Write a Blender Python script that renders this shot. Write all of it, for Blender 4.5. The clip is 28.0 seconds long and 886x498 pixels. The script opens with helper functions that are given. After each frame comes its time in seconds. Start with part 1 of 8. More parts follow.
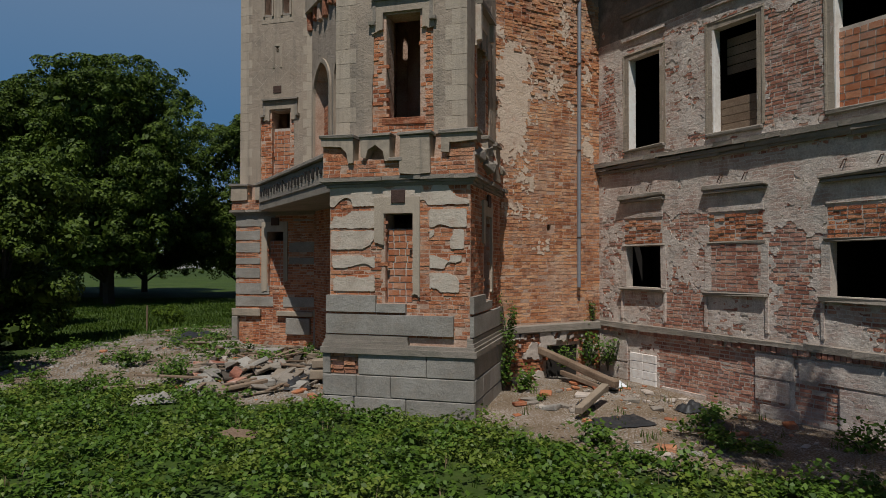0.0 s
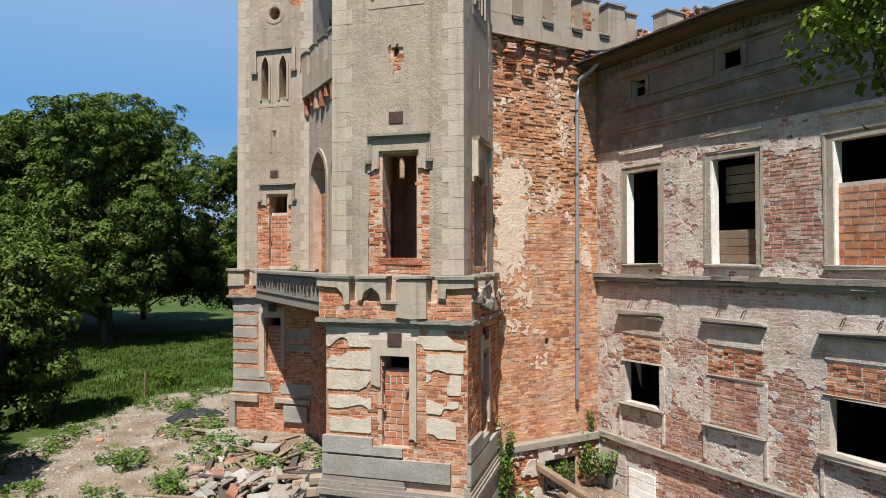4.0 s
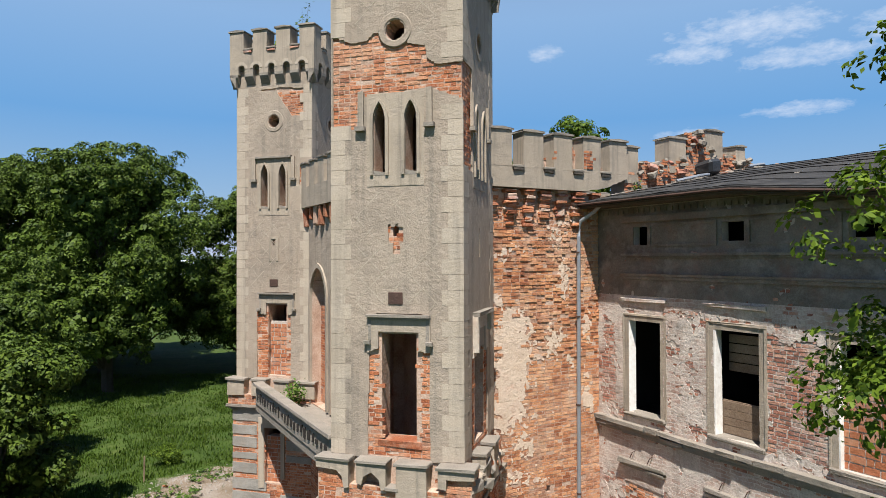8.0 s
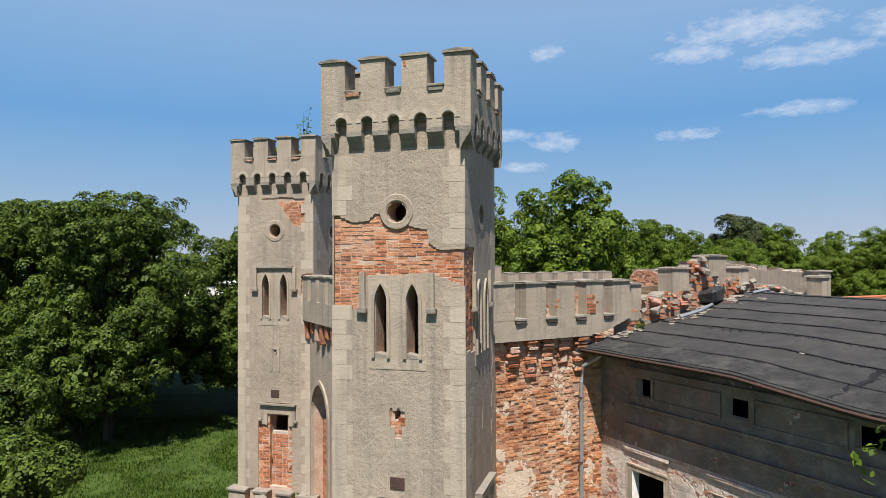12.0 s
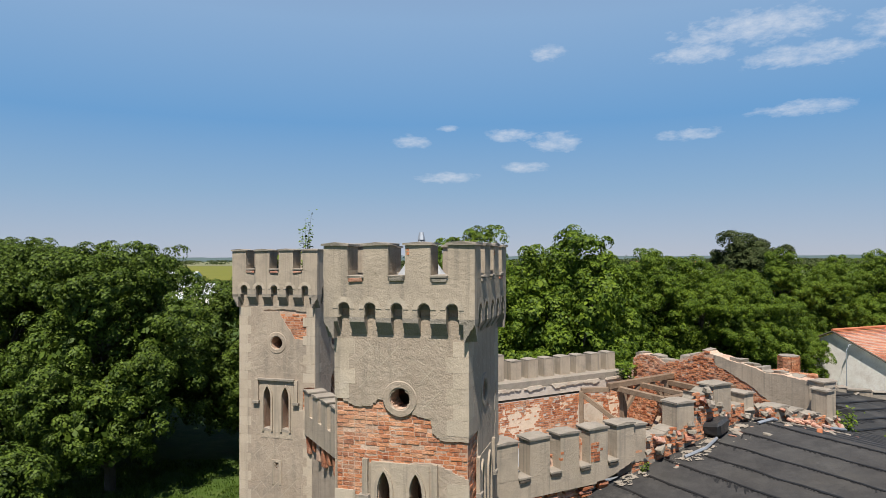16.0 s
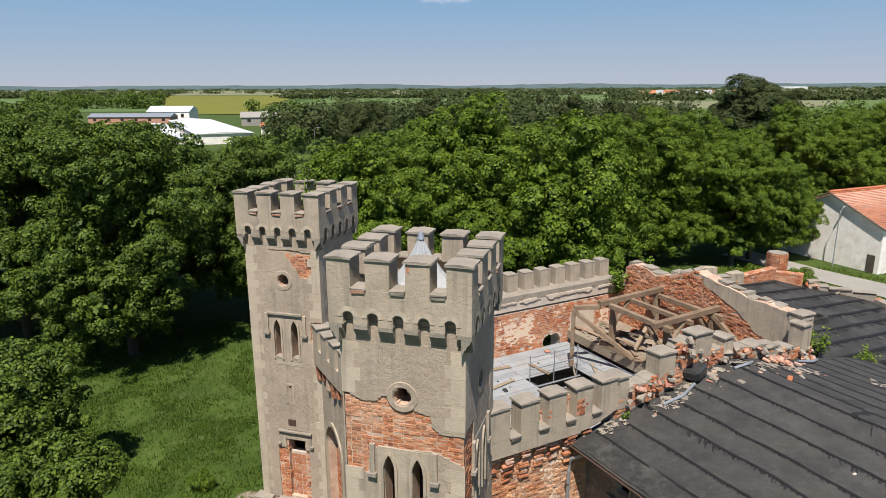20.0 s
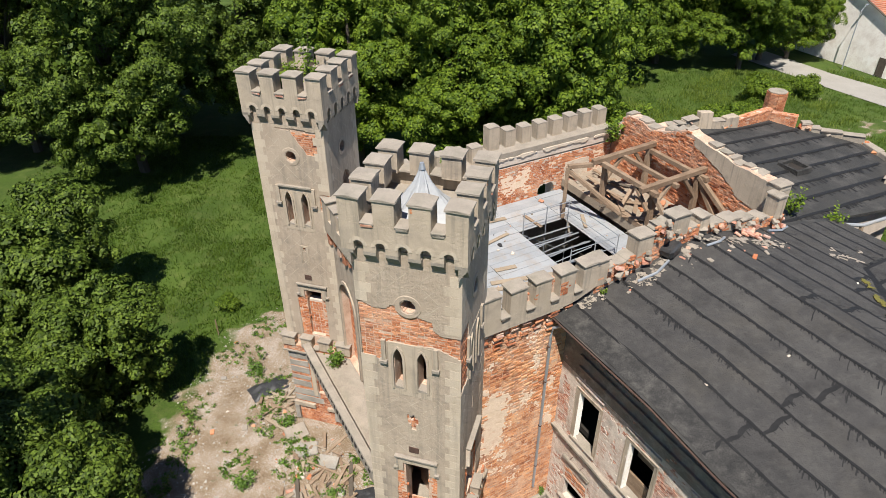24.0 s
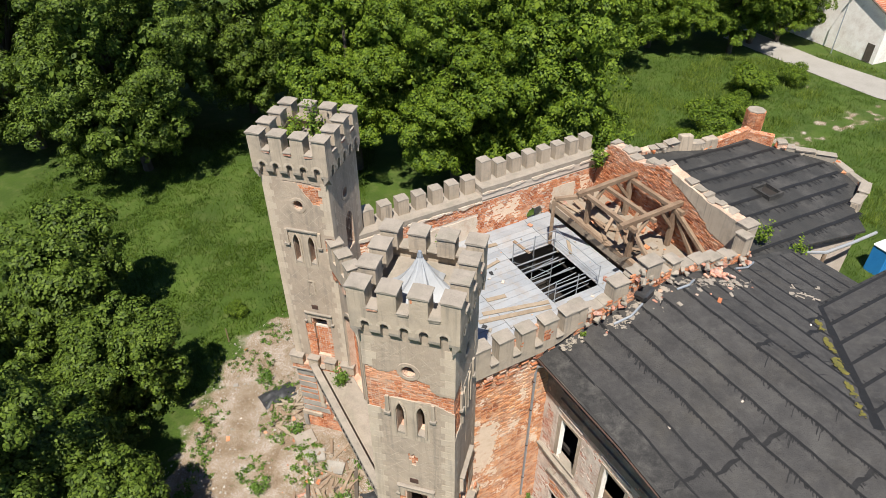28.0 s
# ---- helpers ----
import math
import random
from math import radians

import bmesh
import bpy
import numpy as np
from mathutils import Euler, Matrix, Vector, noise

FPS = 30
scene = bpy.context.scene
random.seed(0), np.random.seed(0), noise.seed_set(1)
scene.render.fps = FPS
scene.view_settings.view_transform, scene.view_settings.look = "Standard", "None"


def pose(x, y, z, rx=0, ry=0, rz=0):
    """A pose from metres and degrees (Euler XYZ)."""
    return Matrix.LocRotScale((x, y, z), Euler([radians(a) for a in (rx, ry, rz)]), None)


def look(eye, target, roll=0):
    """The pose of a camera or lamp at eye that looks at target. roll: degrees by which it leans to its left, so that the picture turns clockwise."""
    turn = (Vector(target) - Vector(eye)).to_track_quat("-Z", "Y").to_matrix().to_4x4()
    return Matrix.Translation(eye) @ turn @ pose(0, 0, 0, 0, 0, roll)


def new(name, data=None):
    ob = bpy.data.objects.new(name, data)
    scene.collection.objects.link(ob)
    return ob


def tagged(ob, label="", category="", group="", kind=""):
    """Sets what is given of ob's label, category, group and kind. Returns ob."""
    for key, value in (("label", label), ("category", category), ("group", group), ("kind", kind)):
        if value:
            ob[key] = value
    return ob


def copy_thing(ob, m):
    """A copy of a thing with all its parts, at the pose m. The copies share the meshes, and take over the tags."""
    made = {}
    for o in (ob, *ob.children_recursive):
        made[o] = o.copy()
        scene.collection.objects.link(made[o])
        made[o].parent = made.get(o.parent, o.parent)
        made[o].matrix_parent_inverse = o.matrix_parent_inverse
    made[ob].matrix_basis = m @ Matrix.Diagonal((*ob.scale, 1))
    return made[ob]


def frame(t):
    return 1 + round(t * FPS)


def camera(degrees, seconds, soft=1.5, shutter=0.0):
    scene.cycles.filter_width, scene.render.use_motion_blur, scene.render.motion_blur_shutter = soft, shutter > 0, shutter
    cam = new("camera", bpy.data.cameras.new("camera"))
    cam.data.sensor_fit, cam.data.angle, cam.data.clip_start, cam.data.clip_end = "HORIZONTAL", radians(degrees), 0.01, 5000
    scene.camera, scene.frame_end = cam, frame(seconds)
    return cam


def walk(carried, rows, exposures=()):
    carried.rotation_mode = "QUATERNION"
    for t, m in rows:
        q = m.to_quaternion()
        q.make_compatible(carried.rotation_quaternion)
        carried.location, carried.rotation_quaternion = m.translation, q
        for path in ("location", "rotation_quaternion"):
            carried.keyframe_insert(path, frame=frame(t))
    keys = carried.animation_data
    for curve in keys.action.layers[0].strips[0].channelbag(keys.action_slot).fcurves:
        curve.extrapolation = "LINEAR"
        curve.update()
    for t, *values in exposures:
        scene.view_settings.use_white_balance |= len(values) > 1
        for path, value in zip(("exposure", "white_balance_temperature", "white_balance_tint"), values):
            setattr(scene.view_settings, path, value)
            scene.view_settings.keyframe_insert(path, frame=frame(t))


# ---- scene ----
cam = camera(68.2, 28.0, soft=0.8)
METRES, EYE, TILT, LEAN, TURN = 25.0, 3.05, 0.9, 0.0, 0.0
ROWS = [
    (0.0, 0.0, 0.0, 0.0, 0.0, 0.0, -0.0),
    (0.5, 0.0004, 0.0004, 0.0111, -0.01, -0.01, 0.01),
    (1.0, 0.0008, 0.0009, 0.0236, -0.01, -0.01, 0.02),
    (1.5, 0.0012, 0.0013, 0.0385, -0.01, -0.01, 0.04),
    (2.0, 0.0014, 0.0015, 0.0518, -0.02, -0.01, 0.05),
    (2.5, 0.0015, 0.0018, 0.0646, -0.03, -0.02, 0.05),
    (4.5, 0.0027, 0.0044, 0.1302, 0.0, -0.01, 0.14),
    (5.0, 0.0025, 0.0049, 0.1482, 0.01, -0.02, 0.15),
    (5.5, 0.0022, 0.0056, 0.1662, 0.01, -0.03, 0.15),
    (6.0, 0.0019, 0.0062, 0.1842, 0.01, -0.04, 0.17),
    (6.5, 0.0021, 0.007, 0.2022, 0.02, -0.05, 0.18),
    (7.0, 0.0028, 0.0078, 0.2203, 0.04, -0.06, 0.2),
    (7.5, 0.0033, 0.0088, 0.238, 0.05, -0.06, 0.18),
    (8.0, 0.0035, 0.0094, 0.2564, 0.06, -0.08, 0.21),
    (8.5, 0.0035, 0.0101, 0.2745, 0.08, -0.09, 0.23),
    (9.0, 0.0039, 0.0105, 0.2924, 0.09, -0.08, 0.23),
    (9.5, 0.0044, 0.0109, 0.3109, 0.11, -0.09, 0.25),
    (10.0, 0.0043, 0.0116, 0.3293, 0.12, -0.1, 0.24),
    (10.5, 0.0044, 0.0119, 0.3478, 0.13, -0.13, 0.27),
    (11.0, 0.0043, 0.012, 0.3659, 0.15, -0.13, 0.26),
    (11.5, 0.004, 0.0127, 0.3842, 0.18, -0.12, 0.25),
    (12.0, 0.0036, 0.0132, 0.4012, 0.19, -0.11, 0.25),
    (12.5, 0.0036, 0.0134, 0.4198, 0.2, -0.13, 0.25),
    (14.5, 0.0021, 0.0154, 0.4927, 0.24, -0.13, 0.28),
    (15.0, 0.0017, 0.0161, 0.5109, 0.25, -0.13, 0.27),
    (15.5, 0.0019, 0.0171, 0.5294, 0.26, -0.12, 0.24),
    (16.0, 0.002, 0.0183, 0.5477, 0.27, -0.12, 0.23),
    (16.5, 0.002, 0.0194, 0.5661, 0.27, -0.16, 0.21),
    (17.0, 0.0023, 0.0205, 0.5843, 0.28, -1.01, 0.21),
    (17.5, 0.0025, 0.0208, 0.6027, 0.29, -2.7, 0.2),
    (18.0, 0.0031, 0.0212, 0.621, 0.3, -4.97, 0.21),
    (18.5, 0.0038, 0.0218, 0.6394, 0.32, -7.43, 0.21),
    (19.0, 0.0041, 0.0224, 0.6577, 0.32, -9.92, 0.21),
    (19.5, 0.0042, 0.0229, 0.6763, 0.33, -12.42, 0.21),
    (20.0, 0.0041, 0.0235, 0.6945, 0.34, -14.93, 0.21),
    (20.5, 0.0041, 0.0239, 0.713, 0.35, -17.4, 0.2),
    (21.0, 0.0037, 0.0238, 0.7314, 0.36, -19.85, 0.2),
    (21.5, 0.0033, 0.0235, 0.7496, 0.37, -22.27, 0.22),
    (23.5, 0.0048, 0.0266, 0.8238, 0.39, -31.97, 0.27),
    (24.0, 0.0057, 0.027, 0.8431, 0.38, -34.43, 0.28),
    (24.5, 0.0062, 0.0276, 0.8625, 0.39, -36.72, 0.29),
    (25.0, 0.0061, 0.0281, 0.882, 0.39, -37.94, 0.3),
    (25.5, 0.0061, 0.0285, 0.9014, 0.4, -38.26, 0.3),
    (26.0, 0.0063, 0.0291, 0.9208, 0.4, -38.27, 0.3),
    (26.5, 0.0064, 0.0298, 0.9405, 0.28, -38.27, 0.31),
    (27.0, 0.0068, 0.0308, 0.9603, 0.13, -38.27, 0.31),
    (27.5, 0.0072, 0.0312, 0.98, -0.0, -38.28, 0.33),
    (28.0, 0.0071, 0.0317, 0.9992, -0.12, -38.29, 0.32),
]
EXPOSURES = [(t, 0.74 + e, 6200 if t < 12 else 6480, 10) for t, e in ((0.0, -1.25), (0.2, -0.8), (0.4, -0.5), (0.6, -0.25), (0.8, -0.05), (1.0, 0.0), (9.0, 0.0), (15.0, -0.14), (18.0, -0.2), (20.0, -0.14), (22.0, 0.0), (24.0, 0.07), (28.0, 0.09))]
walk(cam, [(t, pose(0, 0, EYE, TILT, LEAN, TURN) @ pose(METRES * x, METRES * y, METRES * z, 90 + pitch, roll, yaw)) for t, x, y, z, yaw, pitch, roll in ROWS], EXPOSURES)

# ---- light: a high summer sun behind the camera, clear sky with a few small clouds ----
SUN_AZ, SUN_EL = 263.0, 61.5
sun_dir = Vector((math.cos(radians(SUN_EL)) * math.cos(radians(SUN_AZ)), math.cos(radians(SUN_EL)) * math.sin(radians(SUN_AZ)), math.sin(radians(SUN_EL))))
sun = new("sun", bpy.data.lights.new("sun", "SUN"))
sun.data.energy, sun.data.angle, sun.data.color = 5.0, radians(0.53), (1.0, 0.95, 0.87)
sun.matrix_world = look(sun_dir * 100, (0, 0, 0))
tagged(sun, kind="structure")

world = bpy.data.worlds.new("sky")
scene.world = world
world.use_nodes = True
wt = world.node_tree
wn, wl = wt.nodes, wt.links
bg = wn["Background"]
sky = wn.new("ShaderNodeTexSky")
sky.sky_type = "NISHITA"
sky.sun_disc = False
sky.sun_elevation = radians(SUN_EL)
sky.sun_rotation = math.atan2(sun_dir.x, sun_dir.y)
sky.air_density, sky.dust_density, sky.ozone_density = 1.0, 0.0, 3.0
bg.inputs["Strength"].default_value = 0.053


def cloud_mask():
    """Small fair-weather puffs: soft spots round given bearings, broken up by noise."""
    co = wn.new("ShaderNodeTexCoord")
    total = None
    for az, el, wide, tall in ((25.5, 17.6, 4.6, 1.1), (21.0, 16.2, 2.6, 0.7), (29.0, 15.2, 3.8, 0.75), (29.0, 11.3, 3.0, 0.5), (9.0, 17.2, 1.2, 0.6), (5.6, 10.6, 1.7, 0.5), (9.6, 9.9, 1.9, 0.7),
                               (-3.0, 10.1, 1.3, 0.5), (0.2, 11.2, 0.9, 0.25), (20.5, 10.0, 2.0, 0.45), (33.0, 20.5, 3.0, 1.4), (36, 16.5, 3, 1.2), (0.0, 7.0, 2.4, 0.4), (7.0, 7.8, 1.6, 0.4)):
        a, e = radians(az), radians(el)
        d = Vector((math.sin(a) * math.cos(e), math.cos(a) * math.cos(e), math.sin(e)))
        right = Vector((math.cos(a), -math.sin(a), 0))
        up = right.cross(d)
        parts_ = []
        for axis, size in ((right, wide), (up, tall)):
            dot = wn.new("ShaderNodeVectorMath")
            dot.operation = "DOT_PRODUCT"
            wl.new(co.outputs["Generated"], dot.inputs[0])
            dot.inputs[1].default_value = axis / math.tan(radians(size))
            sq = wn.new("ShaderNodeMath")
            sq.operation = "POWER"
            off = wn.new("ShaderNodeMath")
            off.operation = "ABSOLUTE"
            wl.new(dot.outputs["Value"], off.inputs[0])
            wl.new(off.outputs[0], sq.inputs[0])
            sq.inputs[1].default_value = 2.0
            parts_.append(sq)
        ad = wn.new("ShaderNodeMath")
        wl.new(parts_[0].outputs[0], ad.inputs[0])
        wl.new(parts_[1].outputs[0], ad.inputs[1])
        front = wn.new("ShaderNodeVectorMath")
        front.operation = "DOT_PRODUCT"
        wl.new(co.outputs["Generated"], front.inputs[0])
        front.inputs[1].default_value = d
        ahead = wn.new("ShaderNodeMath")
        ahead.operation = "GREATER_THAN"
        wl.new(front.outputs["Value"], ahead.inputs[0])
        ahead.inputs[1].default_value = 0.5
        fall = wn.new("ShaderNodeMapRange")
        fall.inputs["From Min"].default_value, fall.inputs["From Max"].default_value = 3.2, 0.0
        fall.inputs["To Min"].default_value, fall.inputs["To Max"].default_value = 0.0, 1.0
        wl.new(ad.outputs[0], fall.inputs["Value"])
        only = wn.new("ShaderNodeMath")
        only.operation = "MULTIPLY"
        wl.new(fall.outputs[0], only.inputs[0])
        wl.new(ahead.outputs[0], only.inputs[1])
        if total is None:
            total = only
        else:
            mx = wn.new("ShaderNodeMath")
            mx.operation = "MAXIMUM"
            wl.new(total.outputs[0], mx.inputs[0])
            wl.new(only.outputs[0], mx.inputs[1])
            total = mx
    mp = wn.new("ShaderNodeMapping")
    mp.inputs["Scale"].default_value = (20, 20, 48)
    wl.new(co.outputs["Generated"], mp.inputs["Vector"])
    ns = wn.new("ShaderNodeTexNoise")
    ns.inputs["Scale"].default_value, ns.inputs["Detail"].default_value, ns.inputs["Roughness"].default_value = 2.2, 7, 0.62
    wl.new(mp.outputs[0], ns.inputs["Vector"])
    sh = wn.new("ShaderNodeMath")
    sh.operation = "MULTIPLY_ADD"
    wl.new(total.outputs[0], sh.inputs[0])
    sh.inputs[1].default_value = 0.62
    wl.new(ns.outputs["Fac"], sh.inputs[2])
    cut = wn.new("ShaderNodeMapRange")
    cut.inputs["From Min"].default_value, cut.inputs["From Max"].default_value = 0.82, 1.28
    cut.inputs["To Min"].default_value, cut.inputs["To Max"].default_value = 0.0, 0.5
    wl.new(sh.outputs[0], cut.inputs["Value"])
    return cut.outputs[0]


mixc = wn.new("ShaderNodeMix")
mixc.data_type = "RGBA"
wl.new(cloud_mask(), mixc.inputs["Factor"])
tone = wn.new("ShaderNodeMix")
tone.data_type = "RGBA"
tone.blend_type = "MULTIPLY"
tone.inputs["Factor"].default_value = 1.0
tone.inputs["B"].default_value = (0.87, 0.98, 1.19, 1)
wl.new(sky.outputs[0], tone.inputs["A"])
# summer haze: the clear sky pales evenly towards the horizon, all the way round
hco = wn.new("ShaderNodeTexCoord")
hsep = wn.new("ShaderNodeSeparateXYZ")
wl.new(hco.outputs["Generated"], hsep.inputs[0])
hramp = wn.new("ShaderNodeValToRGB")
for e_, (p_, c_) in zip((hramp.color_ramp.elements[0], hramp.color_ramp.elements[1], hramp.color_ramp.elements.new(0.10), hramp.color_ramp.elements.new(0.2)), ((0.0, (0.56, 0.61, 0.74)), (0.38, (0.10, 0.33, 0.80)), (0.10, (0.34, 0.53, 0.76)), (0.2, (0.19, 0.44, 0.79)))):
    e_.position, e_.color = p_, (*c_, 1)
wl.new(hsep.outputs["Z"], hramp.inputs["Fac"])
hgain = wn.new("ShaderNodeVectorMath")
hgain.operation = "SCALE"
hgain.inputs["Scale"].default_value = 10.2
wl.new(hramp.outputs["Color"], hgain.inputs[0])
hfac = wn.new("ShaderNodeMapRange")
hfac.inputs["From Min"].default_value, hfac.inputs["From Max"].default_value = 0.62, 0.34
hfac.inputs["To Min"].default_value, hfac.inputs["To Max"].default_value = 0.0, 0.9
wl.new(hsep.outputs["Z"], hfac.inputs["Value"])
haze = wn.new("ShaderNodeMix")
haze.data_type = "RGBA"
wl.new(hfac.outputs[0], haze.inputs["Factor"])
wl.new(tone.outputs["Result"], haze.inputs["A"])
wl.new(hgain.outputs[0], haze.inputs["B"])
wl.new(haze.outputs["Result"], mixc.inputs["A"])
mixc.inputs["B"].default_value = (11.0, 11.0, 11.3, 1)
wl.new(mixc.outputs["Result"], bg.inputs["Color"])

# ---- materials ----
MATS = {}


def material(name, tones, rough=0.9, scale=3.0, fine=45.0, bump=0.35, metal=0.0, vary=0.0, stain=None, bump_scale=None, translucent=0.0, spec=0.3):
    """A weathered surface: two or three tones mixed by broad and fine noise, piece by piece tint, stains, and fine relief."""
    m = bpy.data.materials.new(name)
    m.use_nodes = True
    nt = m.node_tree
    n, l = nt.nodes, nt.links
    p = n["Principled BSDF"]
    geo = n.new("ShaderNodeNewGeometry")

    def noise_at(s, detail=6, rg=0.6):
        t = n.new("ShaderNodeTexNoise")
        t.inputs["Scale"].default_value, t.inputs["Detail"].default_value, t.inputs["Roughness"].default_value = s, detail, rg
        l.new(geo.outputs["Position"], t.inputs["Vector"])
        return t

    broad, small = noise_at(scale), noise_at(fine, 4, 0.65)
    fac = n.new("ShaderNodeMath")
    fac.operation = "MULTIPLY_ADD"
    l.new(small.outputs["Fac"], fac.inputs[0])
    fac.inputs[1].default_value = 0.55
    half = n.new("ShaderNodeMath")
    half.operation = "MULTIPLY"
    l.new(broad.outputs["Fac"], half.inputs[0])
    half.inputs[1].default_value = 0.55
    l.new(half.outputs[0], fac.inputs[2])
    src = fac
    if vary:
        info = n.new("ShaderNodeObjectInfo")
        add = n.new("ShaderNodeMath")
        l.new(info.outputs["Random"], add.inputs[0])
        l.new(geo.outputs["Random Per Island"], add.inputs[1])
        fr = n.new("ShaderNodeMath")
        fr.operation = "FRACT"
        l.new(add.outputs[0], fr.inputs[0])
        sc = n.new("ShaderNodeMath")
        sc.operation = "MULTIPLY_ADD"
        l.new(fr.outputs[0], sc.inputs[0])
        sc.inputs[1].default_value = vary
        dn = n.new("ShaderNodeMath")
        dn.operation = "MULTIPLY_ADD"
        l.new(fac.outputs[0], dn.inputs[0])
        dn.inputs[1].default_value = 1.0
        dn.inputs[2].default_value = -vary / 2
        l.new(dn.outputs[0], sc.inputs[2])
        src = sc
    ramp = n.new("ShaderNodeValToRGB")
    el = ramp.color_ramp.elements
    k = len(tones)
    for i, c in enumerate(tones):
        pos = 0.34 + 0.42 * i / max(1, k - 1)
        if i < 2:
            el[i].position, el[i].color = pos, (*c, 1)
        else:
            el.new(pos).color = (*c, 1)
    l.new(src.outputs[0], ramp.inputs["Fac"])
    col = ramp.outputs["Color"]
    for tint, amount, ssc in ([stain] if stain and not isinstance(stain, list) else stain or []):
        sn = noise_at(ssc, 8, 0.7)
        rr = n.new("ShaderNodeMapRange")
        rr.inputs["From Min"].default_value, rr.inputs["From Max"].default_value = 0.5, 0.72
        rr.inputs["To Max"].default_value = amount
        l.new(sn.outputs["Fac"], rr.inputs["Value"])
        mx = n.new("ShaderNodeMix")
        mx.data_type = "RGBA"
        l.new(rr.outputs[0], mx.inputs["Factor"])
        l.new(col, mx.inputs["A"])
        mx.inputs["B"].default_value = (*tint, 1)
        col = mx.outputs["Result"]
    l.new(col, p.inputs["Base Color"])
    p.inputs["Roughness"].default_value, p.inputs["Metallic"].default_value, p.inputs["Specular IOR Level"].default_value = rough, metal, spec
    if bump:
        bn = noise_at(bump_scale or fine, 6, 0.7)
        bp = n.new("ShaderNodeBump")
        bp.inputs["Strength"].default_value, bp.inputs["Distance"].default_value = bump, 0.02
        l.new(bn.outputs["Fac"], bp.inputs["Height"])
        bw = noise_at((bump_scale or fine) / 4.5, 5, 0.65)
        bq = n.new("ShaderNodeBump")
        bq.inputs["Strength"].default_value, bq.inputs["Distance"].default_value = bump * 0.8, 0.05
        l.new(bw.outputs["Fac"], bq.inputs["Height"])
        l.new(bq.outputs[0], bp.inputs["Normal"])
        l.new(bp.outputs[0], p.inputs["Normal"])
    if translucent:
        tr = n.new("ShaderNodeBsdfTranslucent")
        l.new(col, tr.inputs["Color"])
        ms = n.new("ShaderNodeMixShader")
        ms.inputs[0].default_value = translucent
        l.new(p.outputs[0], ms.inputs[1])
        l.new(tr.outputs[0], ms.inputs[2])
        l.new(ms.outputs[0], n["Material Output"].inputs["Surface"])
    MATS[name] = m
    return m


BRICK_WASH = material("lime_washed_red_brick", [(0.279, 0.099, 0.046), (0.523, 0.222, 0.099), (0.668, 0.358, 0.180)], 0.92, 1.2, 40, 0.9, vary=0.36, stain=[((0.62, 0.45, 0.31), 0.8, 2.2), ((0.66, 0.51, 0.38), 0.6, 0.5), ((0.13, 0.055, 0.04), 0.45, 1.4)])
BRICK = material("old_red_brick", [(0.233, 0.067, 0.029), (0.437, 0.150, 0.063), (0.558, 0.242, 0.115)], 0.92, 1.2, 40, 0.9, vary=0.36, stain=[((0.58, 0.42, 0.29), 0.55, 2.6), ((0.60, 0.46, 0.33), 0.4, 0.55), ((0.13, 0.055, 0.04), 0.45, 1.4)])
BRICK_PALE = material("pale_washed_brick", [(0.36, 0.17, 0.105), (0.47, 0.27, 0.18), (0.56, 0.40, 0.29)], 0.92, 0.9, 30, 0.6, vary=0.25, stain=((0.55, 0.46, 0.37), 0.6, 1.0))
BRICK_DARK = material("dull_purple_brick", [(0.199, 0.086, 0.059), (0.374, 0.156, 0.101), (0.524, 0.311, 0.215)], 0.92, 2.0, 30, 0.6, vary=0.3, stain=[((0.50, 0.44, 0.38), 0.75, 2.4), ((0.52, 0.46, 0.40), 0.5, 0.6)])
BRICK_NEW = material("orange_infill_brick", [(0.306, 0.096, 0.039), (0.391, 0.140, 0.062), (0.459, 0.216, 0.117)], 0.9, 3.0, 40, 0.4, vary=0.35, stain=((0.55, 0.45, 0.36), 0.4, 2.0))
MORTAR = material("old_mortar", [(0.295, 0.173, 0.116), (0.473, 0.323, 0.234), (0.615, 0.496, 0.396)], 0.95, 1.6, 25, 0.6, stain=((0.30, 0.12, 0.07), 0.6, 1.4))
MORTAR_PALE = material("pale_lime_mortar", [(0.360, 0.292, 0.238), (0.480, 0.409, 0.343), (0.580, 0.507, 0.438)], 0.95, 1.6, 25, 0.5)
RENDER = material("grey_beige_render", [(0.278, 0.217, 0.161), (0.353, 0.282, 0.214), (0.419, 0.337, 0.256)], 0.94, 0.9, 60, 0.7, stain=[((0.17, 0.148, 0.122), 0.6, 0.8), ((0.40, 0.335, 0.26), 0.4, 2.7)], bump_scale=26)
RENDER_SMOOTH = material("smooth_grey_render", [(0.298, 0.243, 0.179), (0.371, 0.303, 0.229), (0.434, 0.356, 0.270)], 0.93, 1.2, 50, 0.45, stain=((0.19, 0.168, 0.14), 0.6, 1.3))
QUOIN = material("pale_quoin_render", [(0.344, 0.282, 0.210), (0.428, 0.351, 0.267), (0.502, 0.413, 0.315)], 0.93, 1.2, 50, 0.35, vary=0.15, stain=((0.27, 0.25, 0.21), 0.4, 1.2))
LIME = material("white_lime_plaster", [(0.410, 0.337, 0.262), (0.516, 0.440, 0.354), (0.590, 0.518, 0.428)], 0.94, 1.4, 35, 0.5, stain=[((0.33, 0.26, 0.20), 0.7, 1.6), ((0.42, 0.24, 0.16), 0.5, 3.4)])
PALE = material("thin_pale_plaster", [(0.525, 0.375, 0.263), (0.650, 0.512, 0.388), (0.750, 0.650, 0.525)], 0.94, 2.4, 40, 0.8, stain=((0.42, 0.19, 0.11), 0.6, 2.4), bump_scale=22)
